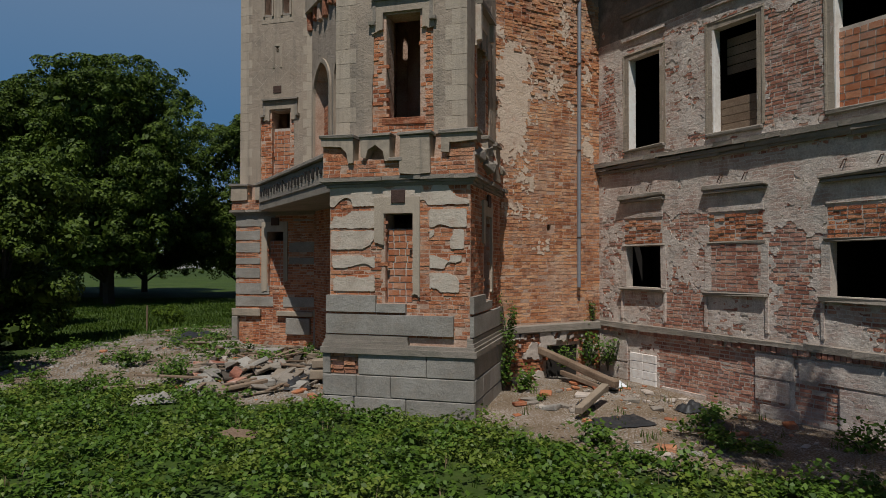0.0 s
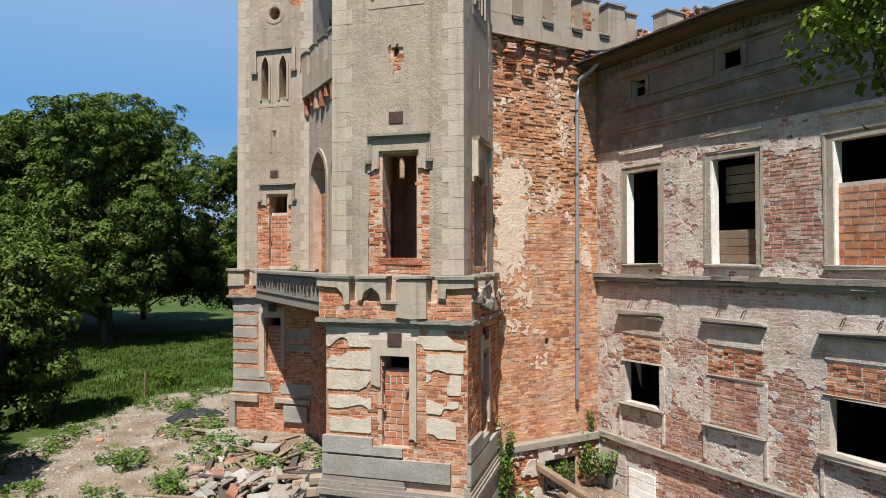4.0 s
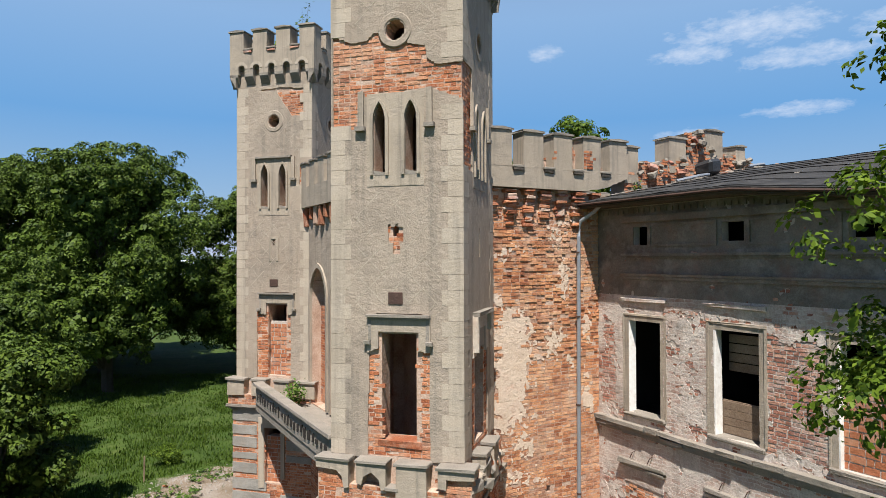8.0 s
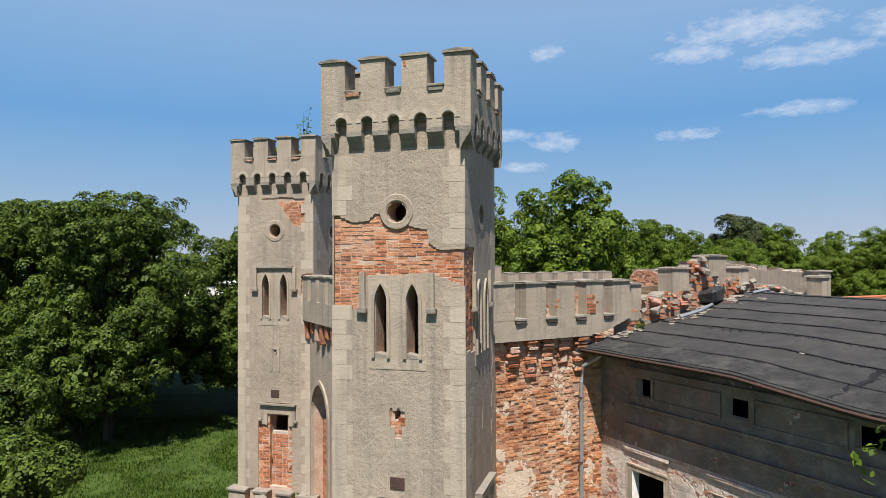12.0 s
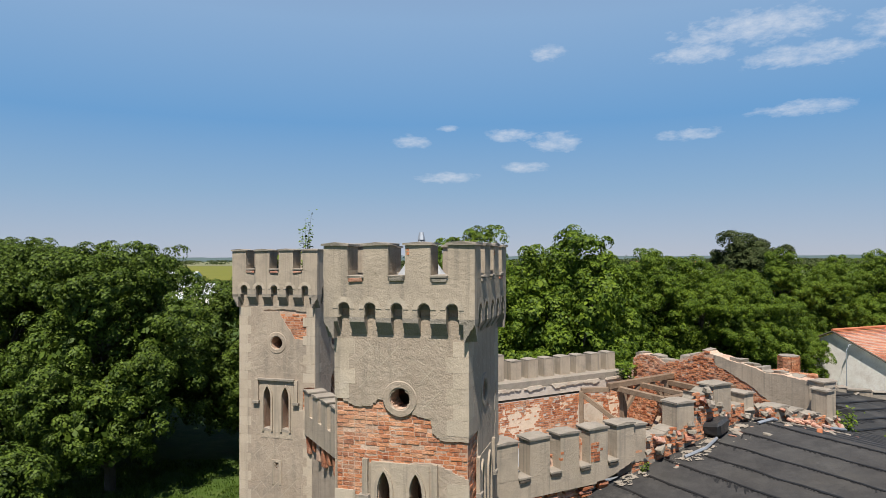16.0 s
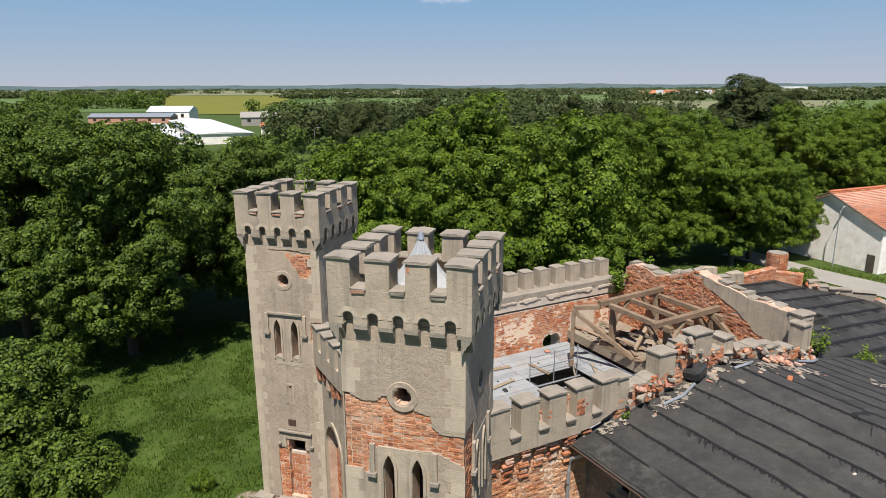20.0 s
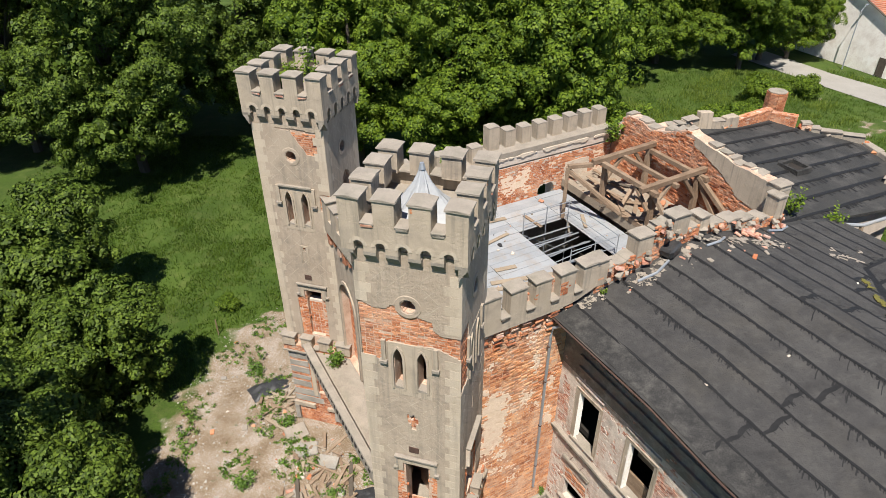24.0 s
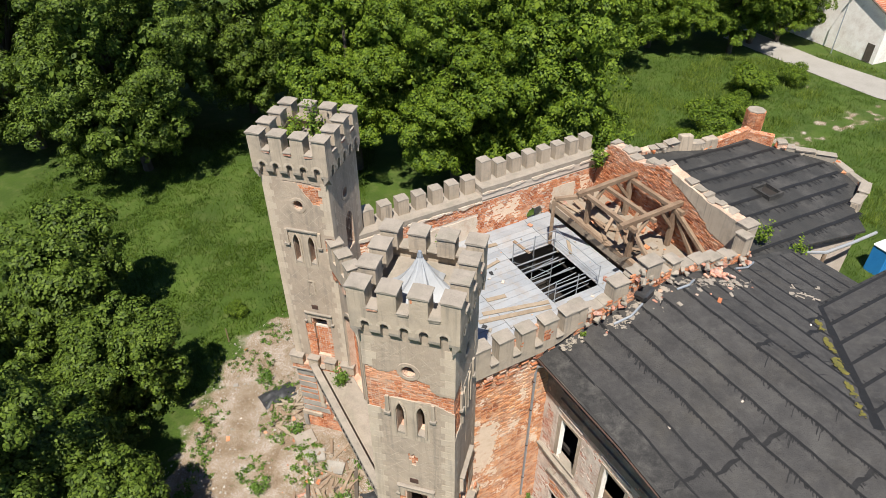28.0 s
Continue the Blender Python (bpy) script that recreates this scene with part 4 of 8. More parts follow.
    for side in SIDES:
        q = side_frame(side, 1.47)
        for c, z0, z1 in ((0.06, 4.50, 4.56), (0.11, 4.56, 4.61), (0.17, 4.61, 4.69)):
            x = -1.47 - c
            while x < 1.47 + c:
                w = min(rc_.uniform(0.12, 0.7), 1.47 + c - x)
                box(bm, x, x + w, z0 + rc_.uniform(-0.006, 0.006), z1 + rc_.uniform(-0.012, 0.004), -0.05, c - abs(rc_.gauss(0, 0.018)), m=q, jit=0.006)
                x += w
    part("cornice", bm, CAP, tw, "weathered moulded cornice")
    for side in SIDES:
        m = side_frame(side, 1.58)
        wide = 1.58 if side in ("front", "back") else 1.58 - 0.24
        if side == "back":
            continue
        par = part("balcony_parapet", sheet(-wide, wide, 4.69, 5.44, -0.24, 0, lambda a, b: min(5.03 - b + 0.05 * rag(a, b, 4), 1) if (abs(a) < 1.5) else 5.4 - b, (), 0.08, back=True), MORTAR, tw, "broken brick parapet", m)
        bricks(par, Matrix(), -wide, wide, 4.69, 5.35, lambda a, b: b < 5.0 or abs(abs(a) - 1.25) < 0.28, BRICK, limit=60, proud=0.006, rough=0.005)
        for a, w in ((-1.28, 0.62), (-0.42, 0.5), (0.42, 0.5), (1.28, 0.62)):
            if side != "front" and abs(a) > 1:
                continue
            if main and side == "front":
                continue
            gone = main and a in (-1.28, 1.28)
            body = part("parapet_merlon", box(bmesh.new(), a - w / 2, a + w / 2, 5.0 if not (main and a == 0.42) else 4.74, 5.50, -0.30, 0.06 if not gone else -0.01, jit=0.012), BRICK if gone else RENDER_SMOOTH, tw, "", m)
            part("coping", box(bmesh.new(), a - w / 2 - 0.04, a + w / 2 + 0.04, 5.48, 5.56, -0.34, 0.10, 0.012, jit=0.012), CAP, body, "", Matrix())
        if main and side == "front":
            for pts in ([(-1.60, 5.48), (-0.90, 5.48), (-0.90, 4.98), (-1.00, 4.96), (-1.04, 5.18), (-1.16, 5.30), (-1.60, 5.33)],
                        [(-0.74, 5.46), (-0.12, 5.48), (-0.12, 5.0), (-0.22, 4.98), (-0.26, 5.18), (-0.42, 5.31), (-0.58, 5.22), (-0.63, 5.05), (-0.73, 5.08)],
                        [(0.10, 5.46), (0.70, 5.46), (0.71, 4.72), (0.40, 4.70), (0.08, 4.73)],
                        [(0.93, 5.50), (1.64, 5.48), (1.64, 5.32), (1.20, 5.29), (1.10, 5.30), (1.09, 5.10), (0.93, 5.12)]):
                bm = bmesh.new()
                prism(bm, pts, -0.28, 0.07)
                bmesh.ops.recalc_face_normals(bm, faces=bm.faces)
                body = part("parapet_merlon", bm, RENDER_SMOOTH, tw, "broken grey render block", m)
                x0, x1 = min(p[0] for p in pts), max(p[0] for p in pts)
                part("coping", box(bmesh.new(), x0 - 0.03, x1 + 0.03, 5.47, 5.545, -0.32, 0.11, 0.012, jit=0.014), CAP, body)
            for x0, x1 in ((-1.55, -1.0), (1.1, 1.55)):
                blk = part("parapet_stub", box(bmesh.new(), x0, x1, 4.95, 5.34, -0.26, -0.01), MORTAR, tw, "bare brick stub", m)
                bricks(blk, Matrix(), x0, x1, 4.95, 5.34, lambda a, b: True, BRICK, limit=20, proud=0.0)
        part("sill_block", box(bmesh.new(), -0.14, 0.14, 4.98, 5.05, -0.2, 0.08, 0.01), CAP, tw, "", m)
    if main:
        ps = random.Random(29)
        for k in range(16):
            a, z = ps.uniform(-1.4, 1.2), ps.uniform(4.95, 5.32)
            w = ps.uniform(0.10, 0.26)
            part("parapet_stone", box(bmesh.new(), -w, w, -w * 0.5, w * 0.5, -0.13, 0.13, 0.02, jit=0.05), ps.choice((CAP, RENDER_SMOOTH, BRICK, MORTAR)), tw, "", side_frame("right", 1.52) @ Matrix.Translation((a, z, ps.uniform(-0.1, 0.06))) @ pose(0, 0, 0, ps.uniform(-25, 25), ps.uniform(-25, 25), ps.uniform(-35, 35)))
    # plinth stones
    for side in ("front", "right", "left"):
        m = side_frame(side, 1.52)
        if main:
            rng = random.Random(5)
            for z0, z1, cuts in ((-0.25, 0.31, (-1.56, -0.9, 0.2, 1.58)), (0.325, 0.74, (-1.56, -0.85, -0.12, 1.58)), (0.755, 1.17, (-1.56 if side != "front" else -0.82, 0.62, 1.58))):
                for x0, x1 in zip(cuts, cuts[1:]):
                    part("plinth_stone", box(bmesh.new(), x0 + 0.006, x1 - 0.006, z0, z1, -0.1, 0.06 + rng.uniform(-0.008, 0.008), 0.012, jit=0.006), STONE, tw, "", m)
            bm = bmesh.new()
            for cc, z0, z1 in ((0.10, 1.17, 1.29), (0.07, 1.29, 1.36), (0.045, 1.36, 1.43), (0.02, 1.43, 1.53)):
                box(bm, -1.52 - cc, 1.52 + cc if side != "front" else (1.52 + cc if z0 < 1.3 else 0.2 + cc), z0, z1, -0.1, cc, jit=0.004)
            part("plinth_moulding", bm, CAP, tw, "stepped plinth moulding", m)
            if side == "front":
                bricks(tw, m, -1.5, -0.82, 0.755, 1.17, lambda a, b: True, BRICK, limit=30, proud=0.0, rough=0.03, lost=0.15)
                bricks(tw, m, -1.5, 1.5, -0.3, 0.1, lambda a, b: a > -0.9, BRICK, limit=40, proud=0.03, rough=0.03, lost=0.2)
        else:
            for x0, x1, z0, z1 in ((-1.56, -1.34, 0.3, 1.16), (0.45, 1.3, 0.62, 1.14), (-1.56, -0.5, 1.18, 1.42), (0.1, 1.4, 1.2, 1.36)):
                part("plinth_stone", box(bmesh.new(), x0, x1, z0, z1, -0.1, 0.07, 0.012, jit=0.012), STONE if z1 < 1.17 else RENDER_SMOOTH, tw, "", m)
    return tw


tower_main = tower(True)
tower_left = tower(False)

# ---- side wall of bare brick between tower and wing ----
red = thing("wall_red", B, "tall wall of bare weathered red brick with traces of pale plaster", "wall", kind="structure")
MR = face_frame(0, 0, 0, 0, -1)            # a runs along the wall, 0 at the inner corner
red_core = part("wall_core", sheet(-5.2, 0.0, -0.3, 11.1, -0.7, 0, None, ((-1.72, -1.60, 3.76, 3.90), (-1.75, -0.75, 0.05, 0.9)), 1.0, back=True), MORTAR, red, "", MR)


def pale(a, b):
    """Patches of old plaster on the brick."""
    v = min(a + 3.35, -1.95 - a + 0.15 * (b - 7), b - 5.3, 8.3 - b - 0.8 * (a + 2.6))
    v = max(v, 0.28 - math.hypot((a + 2.0) * 0.9, b - 3.35), 0.34 - math.hypot((a + 2.9) * 0.5, (b - 4.9)), 0.22 - math.hypot((a + 0.9) * 0.8, (b - 7.0) * 0.5), 0.2 - math.hypot(a + 1.2, (b - 9.1) * 0.4), 0.2 - math.hypot((a + 0.4) * 1.2, (b - 6.0) * 0.3), 0.25 - math.hypot((a + 2.6) * 0.4, b - 4.25), 0.42 - math.hypot((a + 2.5) * 0.8, (b - 6.4) * 0.35), 0.3 - math.hypot((a + 1.35) * 1.2, (b - 9.9) * 0.55), 0.2 - math.hypot((a + 3.0) * 0.6, (b - 9.6)), 0.24 - math.hypot((a + 0.35) * 1.2, (b - 7.8) * 0.6), 0.24 - math.hypot((a + 1.3) * 0.6, (b - 7.4)))
    return v - 0.16 + 0.75 * rag(a * 1.3, b * 1.5, 14) + 0.38 * n2(a, b, 9, 3) + 0.2 * n2(a, b, 22, 5)


part("plaster_patch", sheet(-3.5, -0.05, 3.0, 10.4, 0.0, 0.013, pale, (), 0.036, wob=0.006), PALE, red_core, "pale crumbling plaster")
bricks(red_core, Matrix(), -3.6, 0, 1.5, 6.98, lambda a, b: pale(a, b) < 0.06 and not (abs(a + 1.66) < 0.1 and abs(b - 3.83) < 0.1), BRICK_WASH, limit=300, stretch=(-3, 0, 2.2, 5.0), proud=0.005, rough=0.006, lost=0.03, joint=0.014)
bricks(red_core, Matrix(), -3.6, 0, 6.98, 10.9, lambda a, b: pale(a, b) < 0.06, BRICK_WASH, limit=0, proud=0.012, rough=0.02, lost=0.06, joint=0.014)
part("plinth_ledge", box(bmesh.new(), -3.4, 0.02, 1.26, 1.46, -0.1, 0.16, 0.02, jit=0.02), CAP, red, "worn plinth ledge", MR)
# a near-black block fills the hole, its shade put into the colour
part("cavity", abox(-2.0, -0.5, 0.05, 1.2, -0.3, 1.1), DARK, red, "hole at the wall foot, its shade painted near black")
bricks(red_core, Matrix.Translation((0, 0, 0.02)), -3.6, 0, -0.1, 1.24, lambda a, b: not (-1.85 < a < -0.65 and b < 1.0) and rag(a, b, 31) > -0.25, BRICK, limit=0, proud=0.02, rough=0.03, lost=0.12)
part("foot_masonry", sheet(-3.6, 0, -0.3, 1.26, 0, 0.10, lambda a, b: 0.0 + 0.6 * rag(a, b, 3) - 0.9 * max(0, 0.55 - math.hypot((a + 1.2) * 0.7, b - 0.55)) * 2, ((-1.8, -0.7, -0.1, 0.95),), 0.08, wob=0.03), MORTAR_PALE, red, "crumbled brick foot", MR)
cr = random.Random(61)
for i in range(7):
    a, w = -3.32 + i * 0.52 + cr.uniform(-0.05, 0.05), cr.uniform(0.13, 0.19)
    low = cr.uniform(10.15, 10.5)
    stub = part("corbel_stub", box(bmesh.new(), a - w * 0.7, a + w * 0.7, low + 0.1, 11.1, -0.1, 0.06, 0.02, jit=0.03), MORTAR, red, "crumbled brick corbel", MR)
    z = low
    while z < 11.08:
        c = 0.06 + 0.15 * (z - low) / 0.9 + cr.uniform(-0.05, 0.03)
        if cr.random() > 0.12:
            k = cr.uniform(-0.05, 0.05)
            part("corbel_brick", box(bmesh.new(), a - w + k, a + w + k * 0.5, z, z + 0.072, -0.1, c, 0.014, jit=0.018), cr.choice((BRICK, BRICK, BRICK, BRICK, BRICK_DARK, MORTAR)), stub)
        z += 0.084
par = thing("crenellated_parapet", B, "grey rendered parapet with merlons along the wall top", "parapet", kind="structure")
MP = face_frame(0, -0.22, 0, 0, -1)
for a0, a1 in ((-3.45, 0.85),):
    part("parapet_wall", sheet(a0, a1, 11.13, 11.62, -0.42, 0, lambda a, b: min(1, b - 11.16 - 0.3 * max(0, a + 0.3) - 0.10 * rag(a, b, 3)) if a > -0.5 else 1, (), 0.07, back=True), RENDER_SMOOTH, par, "", MP)
for a in (-3.13, -2.21, -1.31, -0.39, 0.51):
    b_ = merlon(par, a, 0.58, 11.62, 12.52, -0.45, 0.0, MP)
    if a == -1.31:
        bricks(b_, MP, -1.605, -1.49, 11.78, 12.08, lambda a, b: a < -1.50, BRICK, 0.11, 0.075, 0.006, 0.006, 40, lost=0.0)
    if a == -0.39:
        bricks(b_, MP, -0.66, -0.2, 11.68, 12.2, lambda a, b: a < -0.28 - 0.25 * abs(b - 11.95), BRICK, 0.2, 0.08, 0.006, 0.010, 40, lost=0.06)
for a0, a1, z1 in ((-1.04, -0.66, 12.3), (-1.95, -1.6, 11.95), (-0.13, 0.2, 11.9)):
    fill = part("crenel_fill", box(bmesh.new(), a0, a1, 11.6, z1 - 0.1, -0.42, -0.30, jit=0.02), MORTAR, par, "broken brick between merlons", MP)
    bricks(fill, Matrix.Translation((0, 0, -0.30)), a0, a1, 11.64, z1, lambda a, b: True, BRICK, 0.2, 0.08, 0.0, 0.03, 40, lost=0.1)
for a in (-2.67, -1.76, -0.85, 0.06):
    part("crenel_sill", box(bmesh.new(), a - 0.17, a + 0.17, 11.60, 11.66, -0.4, 0.06, 0.01), CAP, par, "", MP)
    part("crenel_block", box(bmesh.new(), a - 0.15, a + 0.15, 11.52, 11.60, -0.2, 0.05, 0.01, jit=0.014), BARK, par, "", MP)

# downpipe
pipe = thing("downpipe", B, "grey zinc downpipe fixed to the brick wall", "downpipe")
part("pipe", tube(bmesh.new(), [(-0.50, -0.62, 10.74), (-0.55, -0.45, 10.60), (-0.72, -0.16, 10.38), (-0.76, -0.13, 10.0), (-0.78, -0.12, 6.0), (-0.80, -0.12, 2.35)], 0.05, 10), ZINC, pipe)
for z in (3.6, 5.8, 8.0, 9.6):
    part("bracket", tube(bmesh.new(), [(-0.79, -0.12, z - 0.02), (-0.79, -0.12, z + 0.02)], 0.062, 10), IRON, pipe)

# ---- the long wing facade ----
wing = thing("wall_wing", B, "long palace facade of blotchy plaster and brick with empty windows", "facade", kind="structure")
MW = face_frame(0, 0, 0, -1, 0)            # a runs towards the camera, 0 at the inner corner
END = 17.0
cols = [(1.06, 2.05), (3.50, 4.55), (6.08, 7.12), (8.7, 9.7), (11.2, 12.2), (13.8, 14.8)]
upper = [(x0, x1, 5.74, 7.95) for x0, x1 in cols]
ground_w = [(0.96, 2.06, 2.38, 3.38), (5.98, 7.2, 2.38, 3.38), (8.6, 9.8, 2.38, 3.38), (13.7, 14.9, 2.38, 3.38)]
attic = [(1.24, 1.68, 9.76, 10.2), (3.73, 4.25, 9.8, 10.2), (6.3, 6.9, 9.8, 10.2), (8.9, 9.5, 9.8, 10.2)]
wh = upper + ground_w + attic
core = part("wall_core", sheet(0, END, -0.3, 10.72, -0.2, 0, None, wh, 1.2, back=True), MORTAR_PALE, wing, "", MW)


def bare_wing(a, b):
    """Above 0 where the plaster is gone from the wing."""
    v = -0.03 - (0.10 if b > 5.4 else 0.04) + 0.75 * rag(a * 0.9, b * 1.3, 21) + 0.32 * n2(a, b, 7, 4) + 0.16 * n2(a, b, 18, 6)
    if b > 8.3:
        v -= 0.22
    if b < 5.2:
        v = max(v, min(a - 2.1, 3.35 - a, b - 1.5, 2.3 - b) + 0.1 * rag(a, b, 1), min(a - 3.42, 4.66 - a, b - 2.4, 3.3 - b), min(a - 4.7, 5.9 - a, b - 1.5, 3.9 - b) - 0.25 + 0.5 * rag(a, b, 2))
        v = max(v, min(a - 2.0, 3.4 - a, b - 0.05, 1.2 - b), min(a - 3.3, 4.5 - a, b - 0.0, 1.25 - b) - 0.05 + 0.2 * rag(a, b, 6), min(a - 5.3, 6.1 - a, b - 0.1, 0.72 - b))
        if 4.1 < b < 5.1:
            v -= 0.3
    else:
        v = max(v, min(a - 4.6, 6.0 - a, b - 5.6, 8.0 - b) - 0.15 + 0.4 * rag(a, b, 5), min(a, 1.0 - a, b - 5.6, 8.2 - b) - 0.3 + 0.4 * rag(a, b, 5))
    return v


blocks = [(x0 - 0.1, x1 + 0.1, z0 - 0.1, z1 + 0.1) for x0, x1, z0, z1 in wh]
panels = [(x0 - 0.05, x1 + 0.05, 3.42, 4.02) for x0, x1 in ((0.96, 2.06), (3.45, 4.62), (5.98, 7.2), (8.6, 9.8))]
# above 8.55 the coat changes to the tones darkened for eaves shade
part("plaster_coat", sheet(0.0, END, 8.55, 10.68, 0.0, 0.013, lambda a, b: -bare_wing(a, b), wh + panels, 0.055, wob=0.007), FRIEZE, core, "stained entablature plaster, darkened to paint in eaves shade")
part("plaster_coat", sheet(0.0, END, 0.0, 8.55, 0.0, 0.013, lambda a, b: -bare_wing(a, b), wh + panels, 0.055, wob=0.007), FACADE, core, "blotchy peeling plaster")
bricks(core, Matrix(), 0, 9.0, -0.1, 10.4, lambda a, b: bare_wing(a, b) > -0.05 and not any(h[0] < a < h[1] and h[2] < b < h[3] for h in blocks) and not any(h[0] < a < h[1] and h[2] < b < h[3] for h in panels), BRICK_DARK, limit=300, stretch=(1.5, 6.5, 0, 3.3), proud=0.008, rough=0.006, course=0.083, joint=0.021)
for q in panels:
    bricks(core, Matrix(), q[0], q[1], q[2], q[3], lambda a, b: True, BRICK, limit=40, proud=0.012, rough=0.014, course=0.083, joint=0.02, lost=0.06)
# string course, plinth ledge, cornice
bm = bmesh.new()
for c, z0, z1 in ((0.10, 5.22, 5.30), (0.15, 5.30, 5.38), (0.20, 5.40, 5.50)):
    x = 0.0
    while x < END:
        w = min(random.uniform(0.35, 1.3), END - x)
        box(bm, x, x + w, z0 + random.uniform(-0.012, 0.012), z1 + random.uniform(-0.012, 0.012), -0.05, c + random.uniform(-0.04, 0.01), jit=0.016)
        x += w
part("string_course", bm, CAP, wing, "weathered string course", MW)
bm = bmesh.new()
x = 0.0
while x < END:
    w = min(random.uniform(0.5, 1.4), END - x)
    box(bm, x, x + w, 1.36 + random.uniform(-0.02, 0.01), 1.48 + random.uniform(-0.02, 0.01), -0.05, 0.14 + random.uniform(-0.03, 0.01), jit=0.012)
    x += w
part("plinth_ledge", bm, CAP, wing, "worn plinth ledge", MW)
bricks(wing, MW @ Matrix.Translation((0, 0, 0.08)), 0, 9, 1.24, 1.37, lambda a, b: True, BRICK_DARK, 0.11, 0.13, 0.02, 0.012, 60, lost=0.05)
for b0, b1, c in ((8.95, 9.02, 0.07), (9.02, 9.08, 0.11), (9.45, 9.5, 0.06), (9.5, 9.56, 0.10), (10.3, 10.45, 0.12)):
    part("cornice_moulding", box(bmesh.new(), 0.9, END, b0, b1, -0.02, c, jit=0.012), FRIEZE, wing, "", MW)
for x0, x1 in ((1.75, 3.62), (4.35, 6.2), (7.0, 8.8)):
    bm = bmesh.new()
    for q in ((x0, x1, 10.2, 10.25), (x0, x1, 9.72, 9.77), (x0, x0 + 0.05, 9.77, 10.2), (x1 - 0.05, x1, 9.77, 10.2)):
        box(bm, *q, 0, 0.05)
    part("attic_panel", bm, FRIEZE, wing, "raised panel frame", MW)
# windows
for i, (x0, x1, z0, z1) in enumerate(upper):
    w = thing("window_upper", B @ MW, "empty window opening with a chipped plaster frame", "window", "upper windows", "structure")
    bm = bmesh.new()
    for q in ((x0 - 0.13, x0, z0, z1 + 0.12), (x1, x1 + 0.13, z0, z1 + 0.12), (x0, x1, z1, z1 + 0.12)):
        box(bm, *q, 0.0, 0.016, jit=0.004)
    for q in ((x0 - 0.17, x0 - 0.12, z0, z1 + 0.17), (x1 + 0.12, x1 + 0.17, z0, z1 + 0.17), (x0 - 0.17, x1 + 0.17, z1 + 0.12, z1 + 0.17)):
        box(bm, *q, 0.0, 0.034, jit=0.014)
    part("window_frame", bm, RENDER_SMOOTH, w, "chipped plaster architrave")
    part("window_sill", box(bmesh.new(), x0 - 0.15, x1 + 0.15, z0 - 0.09, z0, -0.3, 0.09, 0.02, jit=0.028), CAP, w)
    part("lintel_moulding", box(bmesh.new(), x0 - 0.2, x1 + 0.2, 8.42, 8.5, 0, 0.08, 0.01, jit=0.02), FACADE, w)
    if i in (0, 1, 2):
        part("jamb_lining", box(bmesh.new(), x0, x0 + (0.02 if i == 0 else 0.045), z0, z1, -0.2, 0.012, 0.005, jit=0.008), WALL_WHITE, w, "white painted wooden jamb")
    if i in (1, 3):
        part("boarding", box(bmesh.new(), x0, x1, z0 + 0.02, z0 + 0.72, -0.30, -0.26), TIMBER, w, "brown boards across the opening")
        for k in range(4):
            part("board", box(bmesh.new(), x0, x1, z0 + 0.03 + 0.17 * k, z0 + 0.19 + 0.17 * k, -0.26, -0.235, 0.004), TIMBER, w)
            part("board", box(bmesh.new(), x0, x1, z1 - 0.9 + 0.2 * k, z1 - 0.72 + 0.2 * k, -0.5, -0.475, 0.004), TIMBER, w)
    if i in (2, 4):
        inf = part("infill", box(bmesh.new(), x0, x1, z0, z1 - 0.75, -0.20, -0.10), MORTAR_PALE, w, "orange brick infill")
        bricks(inf, Matrix.Translation((0, 0, -0.09)), x0, x1, z0, z1 - 0.75, lambda a, b: True, BRICK_NEW, 0.26, 0.14, 0.004, 0.004, 150, lost=0, joint=0.022)
for i, (x0, x1) in enumerate(((0.96, 2.06), (3.45, 4.62), (5.98, 7.2), (8.6, 9.8))):
    w = thing("window_lower", B @ MW, "small ground-floor window below a hood and brick panel" if i != 1 else "ground-floor window bricked up below a hood and brick panel", "window", "lower windows", "structure")
    part("hood", box(bmesh.new(), x0 - 0.16, x1 + 0.16, 4.51, 4.61, 0, 0.15, 0.02, jit=0.03), CAP, w, "weathered hood moulding")
    part("hood_bed", box(bmesh.new(), x0 - 0.13, x1 + 0.13, 4.44, 4.50, 0, 0.12, 0.01, jit=0.01), CAP, w)
    part("apron", box(bmesh.new(), x0 - 0.06, x1 + 0.06, 4.05, 4.44, 0, 0.022, 0.006, jit=0.012), FACADE, w)
    part("lintel", box(bmesh.new(), x0 - 0.1, x1 + 0.1, 3.37, 3.43, -0.1, 0.045, 0.006, jit=0.022), CAP, w)
    part("window_sill", box(bmesh.new(), x0 - 0.16, x1 + 0.16, 2.28, 2.38, -0.3, 0.13, 0.02, jit=0.03), CAP, w)
    bm = bmesh.new()
    for q in ((x0 - 0.16, x0, 2.38, 3.36), (x1, x1 + 0.16, 2.38, 3.36)):
        box(bm, *q, -0.05, 0.026, jit=0.008)
    for q in ((x0 - 0.16, x0 - 0.10, 1.6, 2.28), (x1 + 0.10, x1 + 0.16, 1.6, 2.28)):
        box(bm, *q, 0, 0.05, jit=0.006)
    part("window_frame", bm, FACADE, w, "plaster frame with apron strips")
    for k in (0.25, 0.75):
        part("iron_hook", tube(bmesh.new(), [(x0 + (x1 - x0) * k, 4.82, 0), (x0 + (x1 - x0) * k, 4.80, 0.10), (x0 + (x1 - x0) * k - 0.05, 4.66, 0.13)], 0.012, 5), IRON, w, "rusty hook")
    if i == 1:
        inf = part("infill", box(bmesh.new(), x0, x1, 2.38, 3.37, 0.0, 0.02), MORTAR_PALE, w)
